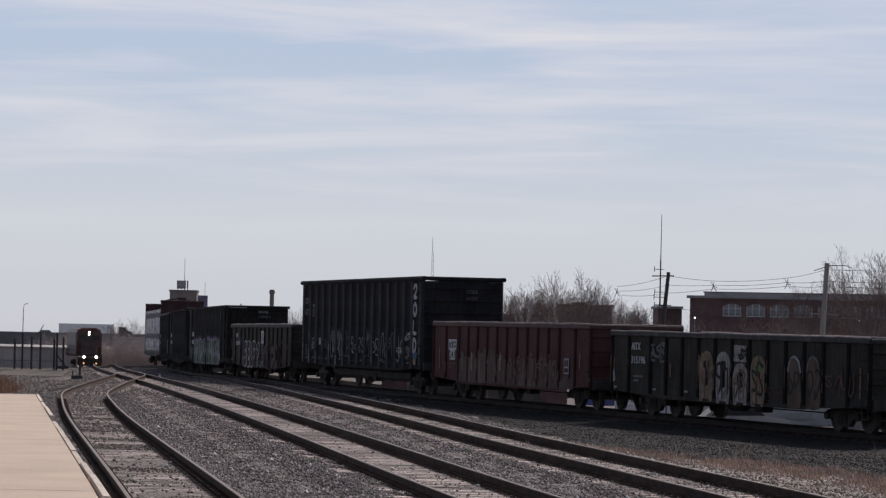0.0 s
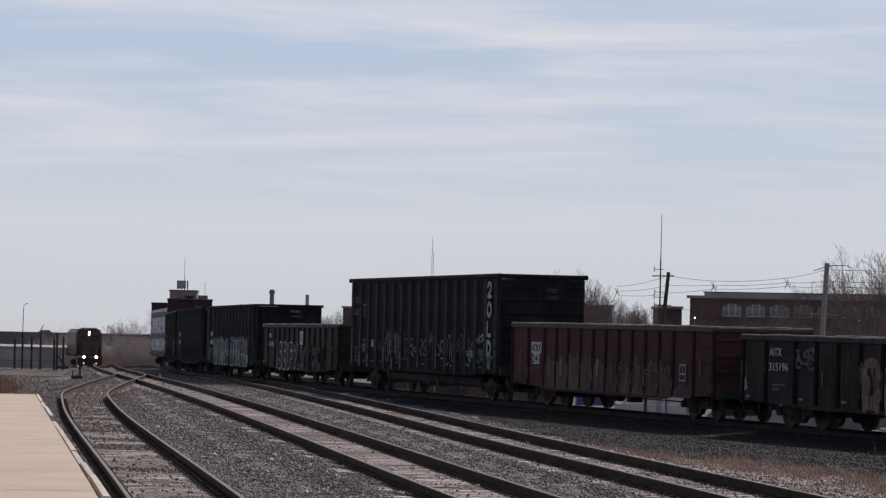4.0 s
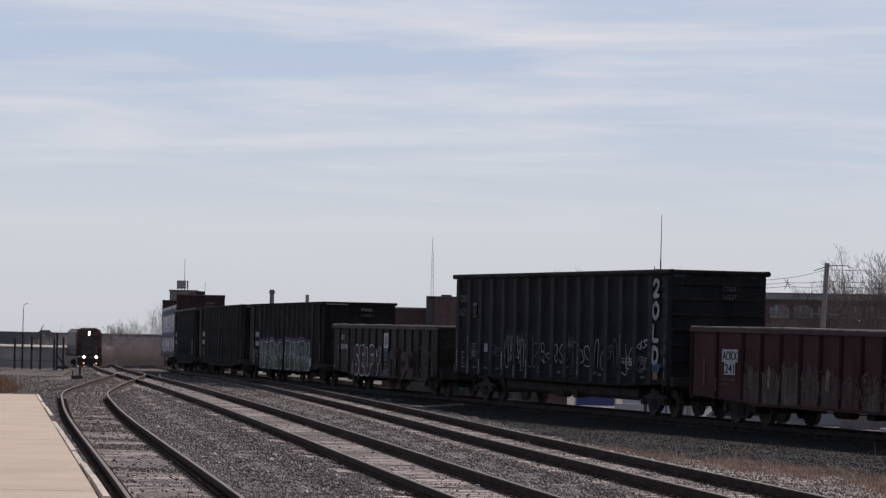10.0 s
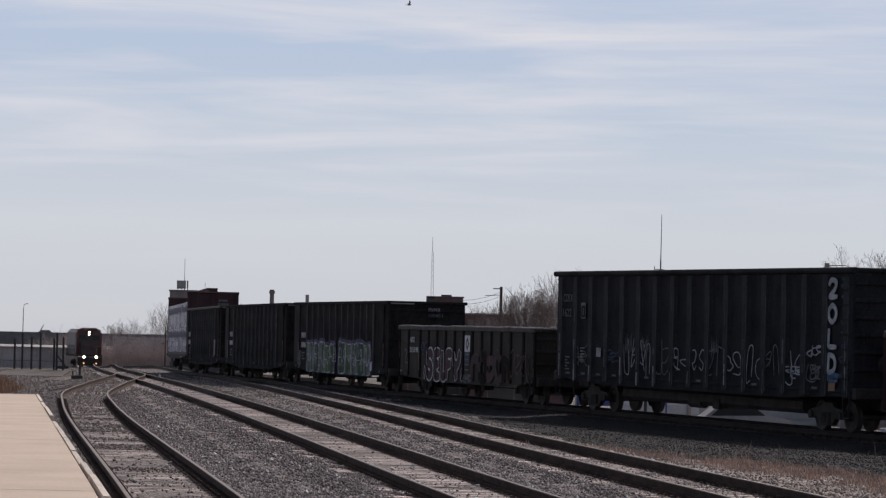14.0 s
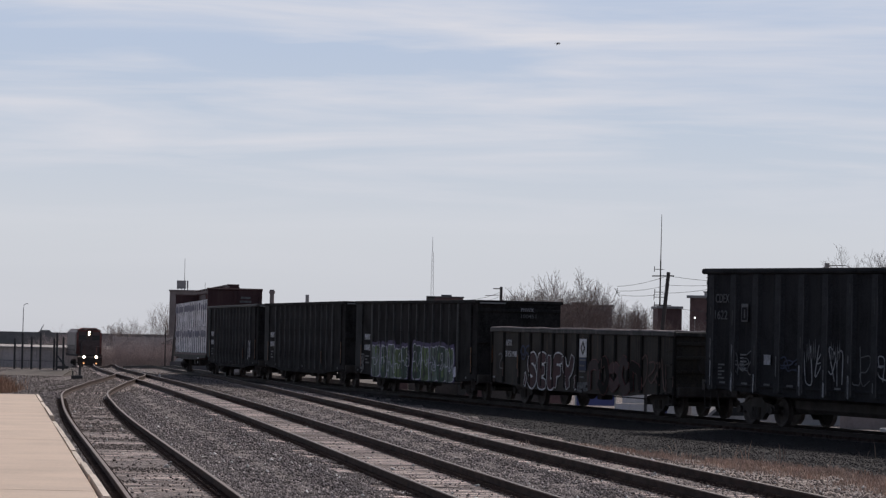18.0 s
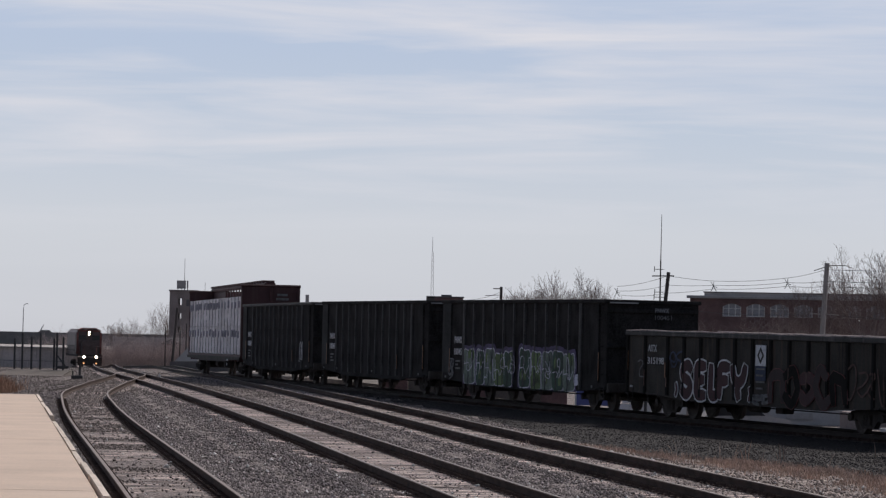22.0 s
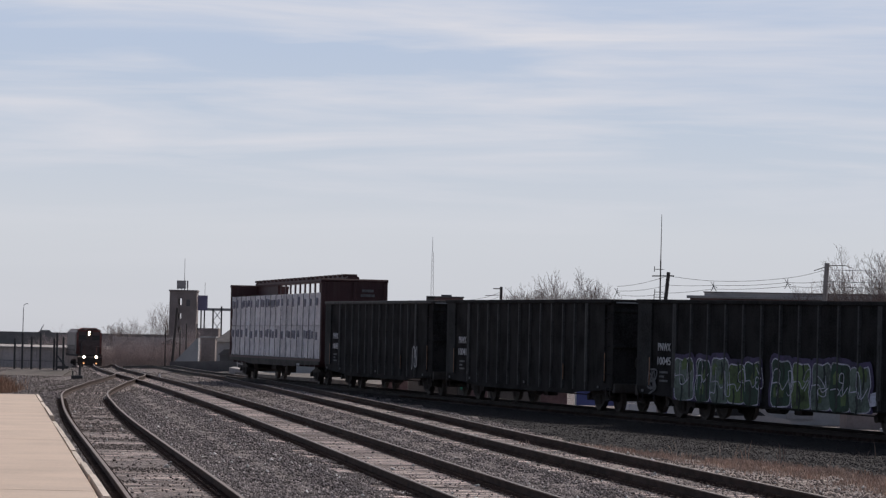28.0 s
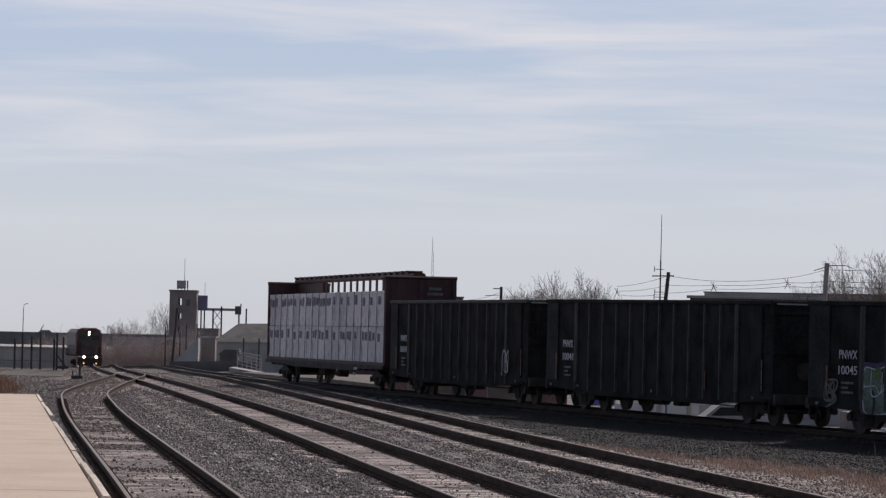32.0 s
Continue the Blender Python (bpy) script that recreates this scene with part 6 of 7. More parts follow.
def watch_tower():
    t = thing("watch_tower", "square brown masonry tower with open window slots", "tower")
    x0, x1, y0, y1, zb, zt = -45.0, -40.55, 558, 562.4, -3.5, 8.6
    for yy in (y0, y1 - 0.4):
        sh = Shape()
        sl, sr = -43.55, -43.0
        sh.box(x0, sl, yy, yy + 0.4, zb, zt)
        sh.box(sr, x1, yy, yy + 0.4, zb, zt)
        for a, b in ((zb, 1.9), (2.7, 4.1), (5.0, 6.4), (7.5, zt)):
            sh.box(sl, sr, yy, yy + 0.4, a, b)
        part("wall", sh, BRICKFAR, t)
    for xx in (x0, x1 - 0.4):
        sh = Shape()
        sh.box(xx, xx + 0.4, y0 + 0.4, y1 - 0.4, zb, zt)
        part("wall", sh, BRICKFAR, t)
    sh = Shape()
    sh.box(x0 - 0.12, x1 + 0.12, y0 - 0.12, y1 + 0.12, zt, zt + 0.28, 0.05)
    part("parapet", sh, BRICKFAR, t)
    sh = Shape()
    sh.box(-42.2, -41.6, y0 - 0.06, y0 + 0.0, 6.2, 7.3)
    part("shutter", sh, DARKROOF, t)
    sh = Shape()
    for x in (-43.8, -43.2, -42.7, -42.2):
        sh.rod((x, 560, zt + 0.28), (x, 560, 9.2), 0.06, n=6)
    part("sign_legs", sh, BLACKIRON, t)
    sh = Shape()
    sh.box(-44.0, -42.5, 559.9, 560.1, 9.1, 10.45)
    sh.box(-42.35, -42.1, 559.9, 560.1, 9.1, 10.45)
    part("roof_sign", sh, ROOFGREY, t)
    sh = Shape()
    sh.rod((-42.75, 560, zt), (-42.75, 560, 14.1), 0.05, 0.03, n=6)
    part("antenna", sh, BLACKIRON, t)


watch_tower()
bb = thing("billboard", "weathered blue-grey billboard on steel posts beside the tower", "billboard")
sh = Shape()
sh.box(-40.45, -38.85, 560, 560.2, 5.55, 8.05)
part("panel", sh, BILLBLUE, bb)
for x in (-39.9, -39.35):
    sh = Shape()
    sh.rod((x, 560.3, -3.4), (x, 560.3, 6.5), 0.12, n=8)
    part("post", sh, BLACKIRON, bb)
sh = Shape()
sh.rod((-39.34, 560.3, 8.05), (-39.34, 560.3, 10.2), 0.03, n=6)
part("mast", sh, BLACKIRON, bb)
gt = thing("sign_gantry", "steel highway sign gantry with lattice legs", "sign gantry")
for x, top in ((-40.6, 6.1), (-39.1, 6.6), (-36.0, 6.0), (-34.7, 6.3)):
    sh = Shape()
    sh.box(x - 0.13, x + 0.13, 599.9, 600.2, -3.5, top)
    part("leg", sh, BLACKIRON, gt)
sh = Shape()
for i in range(4):
    z = -2 + i * 2
    sh.rod((-40.6, 600, z), (-39.1, 600, z + 2), 0.06, n=5)
    sh.rod((-39.1, 600, z), (-40.6, 600, z + 2), 0.06, n=5)
part("leg_lattice", sh, BLACKIRON, gt)
sh = Shape()
sh.box(-42.5, -35.6, 599.95, 600.1, 5.8, 6.25)
part("beam", sh, GALV, gt)
sh = Shape()
sh.box(-36.7, -35.6, 599.6, 599.8, 5.2, 6.7)
sh.box(-35.75, -35.55, 599.6, 599.8, 6.7, 7.1)
part("sign_panel", sh, DARKROOF, gt)
lp = Shape()
lp.rod((-30.3, 380, -3.0), (-29.75, 380, 4.72), 0.16, 0.12, n=8)
solid("leaning_pole", lp, POLEDARK, "leaning dark timber pole", "pole")
for i, x in enumerate((-34.0, -33.2, -35.9, -31.8)):
    q = Shape()
    q.rod((x, 440, -3.4), (x, 440, 2.6 + 0.5 * (i % 2)), 0.09, 0.07, n=7)
    solid("fence_pole", q, POLEDARK, "thin dark timber pole in the brush", "pole", "poles in the brush")
hs = thing("hipped_shed", "long pale-walled shed under a grey hipped slate roof", "shed", "low sheds")
sh = Shape()
sh.box(-26.8, -14.5, 402, 412, -3.2, 0.92)
part("wall", sh, PALEROOF, hs)
sh = Shape()
sh.add([(-27.1, 401.6, 0.93), (-14.2, 401.6, 0.93), (-14.2, 412.4, 0.93), (-27.1, 412.4, 0.93), (-24.4, 406, 3.15), (-17.0, 406, 3.3), (-17.0, 408, 3.3), (-24.4, 408, 3.15)], [(3, 2, 1, 0), (0, 1, 5, 4), (1, 2, 6, 5), (2, 3, 7, 6), (3, 0, 4, 7), (4, 5, 6, 7)])
part("roof", sh, SLATE, hs)
for x0, x1 in ((-22.6, -21.6), (-19.8, -18.6)):
    sh = Shape()
    sh.box(x0, x1, 401.94, 401.995, -2.6, 0.1)
    part("door", sh, ROOFGREY, hs)
hut = thing("brown_hut", "square brown-grey hut between the ramp and the shed", "shed", "low sheds")
sh = Shape()
sh.box(-28.16, -26.55, 397, 400, -3.0, 1.35)
part("wall", sh, BRICKFAR, hut)
sh = Shape()
sh.box(-28.3, -26.45, 396.8, 400.2, 1.36, 1.55)
part("roof", sh, ROOFGREY, hut)
hut = thing("lean_to_hut", "low dark grey hut with a sloping roof", "shed", "low sheds")
sh = Shape()
sh.prism([(-25.5, -3.0), (-23.4, -3.0), (-23.4, -0.4), (-25.5, -0.55)], "y", 390, 392.5)
part("wall", sh, SLATE, hut)
sh = Shape()
sh.prism([(-25.75, -0.55), (-23.2, -0.38), (-23.3, 0.12), (-25.0, 0.12)], "y", 389.8, 392.7)
part("roof", sh, SLATE, hut)
ramp = Shape()
ramp.prism([(-31.6, -2.2), (-28.4, 1.2), (-28.17, 1.35), (-28.17, -2.2)], "y", 392, 395)
solid("concrete_ramp", ramp, PALEROOF, "pale concrete ramp beside the sheds", "ramp")
ho = thing("brick_house", "small reddish brick house in the brush", "house")
sh = Shape()
sh.box(-37.4, -34.9, 452, 454.4, -3.4, 0.3)
part("wall", sh, BRICK, ho)
sh = Shape()
sh.prism([(-37.7, 0.3), (-34.6, 0.3), (-36.1, 1.0)], "y", 451.8, 454.5)
part("roof", sh, SLATE, ho)
for x0 in (-37.0, -35.8):
    sh = Shape()
    sh.box(x0, x0 + 0.55, 451.94, 451.995, -1.9, -0.9)
    part("window", sh, WINDOWGLASS, ho)
th = Shape()
th.box(-39.3, -35.95, 545, 550, -3.5, 2.62)
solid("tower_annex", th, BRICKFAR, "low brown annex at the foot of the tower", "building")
lw = Shape()
lw.prism([(-21.0, -0.24), (-15.9, -0.11), (-14.2, -0.20), (-14.2, -1.5), (-21.0, -1.5)], "y", 262, 262.4)
solid("low_wall", lw, SLATE, "low dark wall beyond the main track", "wall", kind="structure")
rg = thing("ramp_railing", "grey metal railing along a sloping walkway", "railing")
for i in range(6):
    x = -13.35 + i * 0.33
    sh = Shape()
    sh.rod((x, 222 - i * 0.4, -0.9), (x, 222 - i * 0.4, 0.88 - i * 0.052), 0.035, n=6)
    part("post", sh, ROOFGREY, rg)
for k in range(5):
    sh = Shape()
    sh.rod((-13.4, 222, 0.88 - 0.19 * k), (-11.6, 220, 0.60 - 0.22 * k), 0.03, n=6)
    part("rail", sh, ROOFGREY, rg)
for i, x in enumerate((-13.03, -12.01)):
    q = Shape()
    q.rod((x, 223, -1.0), (x, 223, 1.75), 0.055, n=8)
    solid("walkway_post", q, BLACKIRON, "dark upright post behind the railing", "post", "walkway posts")
wk = Shape()
wk.prism([(-13.5, -0.12), (-11.6, -0.42), (-11.6, -1.2), (-13.6, -1.2)], "y", 216, 221.5)
solid("walkway_kerb", wk, WALLGREY, "pale concrete walkway kerb", "kerb")

# ---------- middle distance ----------
ch = thing("brick_chimney", "brown brick chimney with a corbelled crown", "chimney")
sh = Shape()
sh.box(-25.5, -24.88, 500, 500.7, -3.4, 7.9)
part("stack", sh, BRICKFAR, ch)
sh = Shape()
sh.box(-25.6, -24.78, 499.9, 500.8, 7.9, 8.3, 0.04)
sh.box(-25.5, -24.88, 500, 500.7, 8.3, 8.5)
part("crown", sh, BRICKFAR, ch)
s2 = Shape()
s2.box(-20.2, -19.7, 500, 500.5, -3.4, 7.85)
solid("vent_stack", s2, ROOFGREY, "thin grey vent stack", "chimney")
mb = thing("brick_block", "red-brown brick block with a flat roof and roof plant", "building")
sh = Shape()
sh.box(-0.9, 2.65, 420, 432, -3, 6.95)
part("wall", sh, BRICK, mb)
sh = Shape()
sh.box(-1.95, -0.91, 420.5, 432, -3, 6.85)
part("side_wall", sh, DARKROOF, mb)
sh = Shape()
sh.box(-1.95, 2.75, 419.9, 432.1, 6.96, 7.1)
part("roof", sh, DARKROOF, mb)
sh = Shape()
sh.box(-0.1, 1.2, 424, 427, 7.11, 7.35)
part("roof_plant", sh, DARKROOF, mb)
lb = thing("low_mill", "long low brick mill with a flat roof and pale windows", "building")
sh = Shape()
sh.box(-12.5, -2.0, 428, 440, -3, 5.5)
sh.box(2.8, 9.2, 424, 440, -3, 4.9)
part("wall", sh, BRICK, lb)
sh = Shape()
sh.box(-12.7, -2.0, 427.8, 440.2, 5.51, 5.7)
sh.box(2.8, 9.4, 423.8, 440.2, 4.91, 5.1)
part("roof", sh, ROOFGREY, lb)
for i in range(5):
    sh = Shape()
    sh.box(3.3 + i * 1.15, 4.0 + i * 1.15, 423.94, 423.99, 3.2, 4.3)
    part("window", sh, WINDOWGLASS, lb)


fb = thing("flat_roofed_block", "grey-brown flat-roofed block behind bare trees", "building")
sh = Shape()
sh.box(14.9, 21.2, 420, 434, -3, 6.2)
part("wall", sh, HAZEBRICK, fb)
sh = Shape()
sh.box(14.7, 21.4, 419.8, 434.2, 6.21, 6.45)
part("roof", sh, SLATE, fb)
sh = Shape()
sh.box(16.5, 18.2, 424, 428, 6.46, 6.75)
part("roof_plant", sh, SLATE, fb)


def lattice_mast(name, x, y, z0, z1, w, label, solid_from=None):
    m = thing(name, label, "antenna mast")
    for a in range(3):
        ang = a * 2.094
        sh = Shape()
        sh.rod((x + w * math.cos(ang), y + w * math.sin(ang), z0), (x + w * 0.35 * math.cos(ang), y + w * 0.35 * math.sin(ang), z1), 0.035, 0.02, n=5)
        part("leg", sh, GALV, m)
    sh = Shape()
    n = int((z1 - z0) / 0.9)
    for i in range(n):
        for a in range(3):
            f0, f1 = 1 - 0.65 * i / n, 1 - 0.65 * (i + 1) / n
            za, zb = z0 + (z1 - z0) * i / n, z0 + (z1 - z0) * (i + 1) / n
            p, q = a * 2.094, (a + 1) * 2.094
            sh.rod((x + w * f0 * math.cos(p), y + w * f0 * math.sin(p), za), (x + w * f1 * math.cos(q), y + w * f1 * math.sin(q), zb), 0.018, n=3)
    part("bracing", sh, GALV, m)


lattice_mast("lattice_mast", -1.85, 600, -3.5, 17.0, 0.55, "slim galvanised lattice antenna mast")
sh = Shape()
sh.rod((-1.85, 600, 17.0), (-1.85, 600, 19.7), 0.05, 0.03, n=6)
solid("mast_whip", sh, GALV, "thin whip antenna on the lattice mast", "antenna")
am = thing("antenna_mast", "tall thin steel antenna mast with small dipoles", "antenna mast")
sh = Shape()
sh.rod((25.8, 400, -3), (25.83, 400, 11.6), 0.11, 0.08, n=8)
sh.rod((25.83, 400, 11.6), (25.85, 400, 17.1), 0.06, 0.03, n=6)
part("mast", sh, POLEDARK, am)
for z, w in ((10.6, 0.9), (7.9, 0.8), (7.3, 0.9), (6.4, 0.8)):
    sh = Shape()
    sh.rod((25.83 - w * 0.8, 400, z), (25.83 + w * 0.5, 400, z), 0.04, n=5)
    sh.rod((25.83 - w * 0.8, 400, z - 0.3), (25.83 - w * 0.8, 400, z + 0.35), 0.05, n=5)
    part("dipole", sh, POLEDARK, am)


def utility_pole(p, q, r, material, label, arms):
    t = thing("utility_pole", label, "utility pole", "utility poles")
    sh = Shape()
    sh.rod(p, q, r, r * 0.8, n=10)
    part("pole", sh, material, t)
    for a, b, rr in arms:
        sh = Shape()
        sh.rod(a, b, rr, n=6)
        part("arm", sh, material, t)


utility_pole((18.5, 290, -2.2), (19.42, 290, 8.06), 0.2, POLEDARK, "leaning dark timber utility pole", (((18.0, 290, 7.7), (19.9, 290, 7.75), 0.05), ((18.2, 290, 5.2), (19.7, 290, 5.2), 0.04)))
utility_pole((29.1, 260, -1.6), (29.61, 260, 8.4), 0.24, POLEWOOD, "grey timber utility pole with a lamp arm", (((29.5, 260, 8.2), (31.0, 260, 8.25), 0.035), ((31.0, 260, 8.25), (31.5, 260, 8.05), 0.03), ((29.5, 260, 8.1), (28.6, 260, 7.8), 0.035), ((28.3, 260, 4.5), (30.6, 260, 4.4), 0.04)))
utility_pole((5.7, 330, -2), (5.78, 330, 7.1), 0.17, POLEDARK, "dark timber utility pole among bare trees", (((5.0, 330, 6.9), (5.8, 330, 6.9), 0.05), ((4.2, 330, 6.2), (5.8, 330, 6.3), 0.03)))


def wire(a, b, sag, name="overhead_wire"):
    a, b = Vector(a), Vector(b)
    sh = Shape()
    pts = [a.lerp(b, i / 12) - Vector((0, 0, sag * 4 * (i / 12) * (1 - i / 12))) for i in range(13)]
    d = (b - a).to_2d().normalized()
    sh.sweep([(p, (-d.y, d.x)) for p in pts], [(-0.016, 0.0), (0.0, -0.016), (0.016, 0.0), (0.0, 0.016)])
    return solid(name, sh, BLACKIRON, "thin dark overhead cable", "cable", "overhead cables")


_P1, _S1, _S2, _P2 = (19.35, 290), (22.5, 280), (27.4, 268), (29.5, 260)
for z1, zs, z2 in ((7.75, 7.2, 7.9), (6.95, 6.85, 7.0), (6.25, 6.55, 6.6)):
    wire((*_P1, z1), (*_S1, zs), 0.06)
    wire((*_S1, zs), (*_S2, zs + 0.15), 0.12)
    wire((*_S2, zs + 0.15), (*_P2, z2), 0.08)
    wire((*_P1, z1), (15.8, 305, 6.6 + (z1 - 7.0) * 0.5), 0.18)
    wire((*_P2, z2), (42, 235, z2 + 0.1), 0.25)
wire((29.4, 260, 4.45), (42, 240, 4.2), 0.3)
wire((18.6, 290, 5.2), (28.3, 260, 4.5), 0.4)
wire((5.78, 330, 6.6), (1.5, 345, 5.9), 0.3)
wire((5.78, 330, 6.2), (1.5, 345, 5.5), 0.3)
for x, y, z in ((22.5, 280, 6.75), (27.4, 268, 6.9), (15.8, 305, 6.45)):
    sp = Shape()
    for dx, dz in ((0.02, 0.40), (-0.22, 0.36), (-0.12, -0.10), (0.30, -0.08), (0.24, -0.40), (-0.22, -0.42)):
        sp.rod((x, y, z), (x + dx, y, z + dz), 0.026, n=5)
    solid("cable_spacer", sp, BLACKIRON, "dark cross-shaped spacer on the overhead cables", "cable spacer", "cable spacers")


def brick_mill():
    """A brick mill with arched windows; its front turns a little away."""
    b = thing("brick_mill", "two-storey red brick mill with arched windows and a pale cornice", "building", m=pose(25.2, 343, 0, 0, 0, -14.0))
    L, z0, z1 = 26.0, -2.5, 6.55
    xs = [4.3 + 2.42 * i for i in range(8)]
    w = 0.95
    sh = Shape()
    sh.box(0, L, 0, 0.4, z0, 4.75)
    sh.box(0, L, 0, 0.4, 6.12, z1)
    edges = [0.0] + [v for x in xs for v in (x - w, x + w)] + [L]
    for a, c in zip(edges[::2], edges[1::2]):
        sh.box(a, c, 0, 0.4, 4.75, 6.12)
    part("front_wall", sh, BRICK, b)
    sh = Shape()
    sh.box(0, 0.4, 0.4, 16, z0, z1)
    part("side_wall", sh, BRICK, b)
    for x in xs:
        wn = new("window")
        wn.parent, wn.matrix_basis = b, pose(x, 0.12, 4.75)
        sh = Shape()
        sh.box(-w, w, 0.08, 0.12, 0, 1.37)
        part("pane", sh, WINDOWGLASS, wn)
        sh = Shape()
        for u in (-w + 0.05, -0.34, 0.34, w - 0.05):
            sh.box(u - 0.05, u + 0.05, 0.02, 0.079, 0, 1.37)
        sh.box(-w, w, 0.01, 0.07, 0.0, 0.09)
        sh.box(-w, w, 0.01, 0.07, 0.78, 0.84)
        part("frame", sh, WALLWHITE, wn)
        sh = Shape()
        pts = [(-w, 1.37), (-w, 1.0)] + [(-w + 2 * w * i / 8, 1.0 + 0.33 * math.sin(math.pi * i / 8)) for i in range(1, 8)] + [(w, 1.0), (w, 1.37)]
        sh.prism(pts, "y", -0.10, -0.02)
        part("arch", sh, BRICK, wn)
    sh = Shape()
    sh.box(-0.3, L + 0.3, -0.3, 0.5, z1, z1 + 0.28, 0.05)
    part("cornice", sh, ROOFGREY, b)
    sh = Shape()
    sh.box(0.2, L, 0.5, 16, z1, z1 + 0.2)
    sh.box(1.2, L - 6, 1.5, 14, z1 + 0.2, z1 + 0.62)
    part("roof", sh, ROOFGREY, b)
    sh = Shape()
    sh.box(1.1, L - 5.9, 1.4, 14.1, z1 + 0.62, z1 + 0.72)
    part("roof_edge", sh, DARKROOF, b)


brick_mill()
ax = thing("mill_annex", "narrow brown annex beside the brick mill", "building")
sh = Shape()
sh.box(22.4, 24.9, 350, 358, -2.5, 5.5)
part("wall", sh, BRICK, ax)
sh = Shape()
sh.box(22.2, 25.0, 349.8, 358.2, 5.5, 5.75)
part("roof", sh, ROOFGREY, ax)
for i, (x, z) in enumerate(((24.0, 4.4), (39.6, 4.4))):
    pl = Shape()
    pl.lathe([(-0.06, 0.0), (-0.06, 0.07), (0.06, 0.07), (0.06, 0.0)], "y", 10, at=(x, 319.9, z))
    lt = thing("yard_light", "small white lamp on a thin post", "lamp", "small lamps")
    part("lamp_head", pl, WHITELED, lt)
    pp = Shape()
    pp.rod((x, 320, -2.3), (x, 320, z + 0.05), 0.04, n=6)
    part("post", pp, POLEWOOD, lt)

# ---------- yard beyond the main track, seen beneath the cars ----------
bank = Shape()
_bp = [(-16.5, 238.0, -0.75), (-12.5, 212.0, -0.42), (-8.6, 186.0, -0.22), (-5.4, 166.0, -0.10), (-2.75, 151.0, -0.05)]
_bv = []
for i, (x, y, z) in enumerate(_bp):
    _bv += [(x - 0.2, y - 0.2, -2.4), (x, y, z + 0.05 * (i % 2)), (x + 1.1, y + 0.9, z + 0.08), (x + 3.0, y + 2.0, -2.4)]
bank.add(_bv, [(i * 4 + j, i * 4 + (j + 1) % 4, i * 4 + 4 + (j + 1) % 4, i * 4 + 4 + j) for i in range(len(_bp) - 1) for j in range(4)] + [(3, 2, 1, 0), tuple(len(_bv) - 4 + j for j in range(4))])
solid("earth_bank", bank, EARTH, "low bank of bare brown earth beyond the main track", "bank", kind="structure")
yw = thing("yard_wall", "low brown-grey block wall beyond the main track", "wall", kind="structure")
for i in range(7):
    sh = Shape()
    sh.box(-2.6 + i * 1.18, -1.43 + i * 1.18, 150, 150.3, -1.9, 0.45, 0.02)
    part("wall_panel", sh, EARTH if i % 3 else BRICK, yw)
bp = thing("blue_banner_board", "blue sign board with a line of pale lettering", "sign board")
sh = Shape()
sh.box(6.0, 7.72, 149, 149.1, -0.75, 0.25)
part("panel", sh, BLUEPANEL, bp)
sh = Shape()
for k in range(6):
    sh.box(6.35 + k * 0.2, 6.48 + k * 0.2, 148.98, 148.995, -0.12, -0.02)
part("lettering_bars", sh, WALLWHITE, bp)
sh = Shape()
sh.box(5.95, 6.02, 148.96, 149.14, -1.9, 0.3)
part("frame_post", sh, WALLWHITE, bp)
sh = Shape()
sh.box(7.7, 7.77, 148.96, 149.14, -1.9, 0.3)
part("frame_post", sh, WALLWHITE, bp)
ww = thing("white_block_wall", "pale painted block wall with visible courses", "wall", kind="structure")
for r in range(5):
    for c in range(6):
        sh = Shape()
        x = 7.8 + c * 0.62 + (0.31 if r % 2 else 0)
        sh.box(x, x + 0.605, 150.0, 150.25, -1.9 + r * 0.42, -1.49 + r * 0.42 - 0.015)
        part("block", sh, WALLWHITE, ww)
for x, m, r in ((8.95, BLACKIRON, 0.07), (9.55, WALLGREY, 0.13), (9.85, BLUEPANEL, 0.04), (10.85, POLEWOOD, 0.12)):
    sh = Shape()
    sh.rod((x, 147, -1.9), (x, 147, 2.2), r, n=10)
    solid("yard_post", sh, m, "upright post in the yard", "post", "yard posts")
ps = thing("pale_warehouse", "low pale warehouse wall with dark window bands", "building")
sh = Shape()
sh.box(11.3, 19.0, 152, 160, -2.2, 0.55)
part("wall", sh, PALEROOF, ps)
sh = Shape()
sh.box(11.1, 19.2, 151.8, 160.2, 0.56, 0.75)
part("roof", sh, SLATE, ps)
for x0, x1 in ((13.9, 14.8), (15.6, 16.8)):
    sh = Shape()
    sh.box(x0, x1, 151.93, 151.995, -1.25, -0.95)
    part("window", sh, ROOFGREY, ps)
bx = Shape()
bx.box(17.6, 23.5, 146, 148.5, -2.3, -0.75, 0.05)
solid("brick_bin", bx, BRICKFAR, "low brown brick bin", "bin")
bs = thing("bollard_bucket", "pale round bucket on the yard ground", "bucket")
sh = Shape()
sh.lathe([(-1.9, 0.0), (-1.9, 0.22), (-1.35, 0.27), (-1.33, 0.25), (-1.38, 0.0)], "z", 14, at=(18.9, 143, 0))
part("body", sh, WALLWHITE, bs)


ds = thing("dwarf_signal", "low black dwarf signal with a small green lens", "signal")
sh = Shape()
sh.box(0.75, 1.15, 149.40, 149.62, -0.42, 0.14, 0.03)
part("housing", sh, BLACKIRON, ds)
sh = Shape()
sh.rod((0.95, 149.51, -2.1), (0.95, 149.51, -0.42), 0.05, n=8)
part("mast", sh, BLACKIRON, ds)
sh = Shape()
sh.lathe([(149.398, 0.0), (149.398, 0.065), (149.385, 0.05), (149.38, 0.0)], "y", 12, at=(0.95, 0, -0.11))
part("lens", sh, GREENLAMP, ds, "green glass lens")


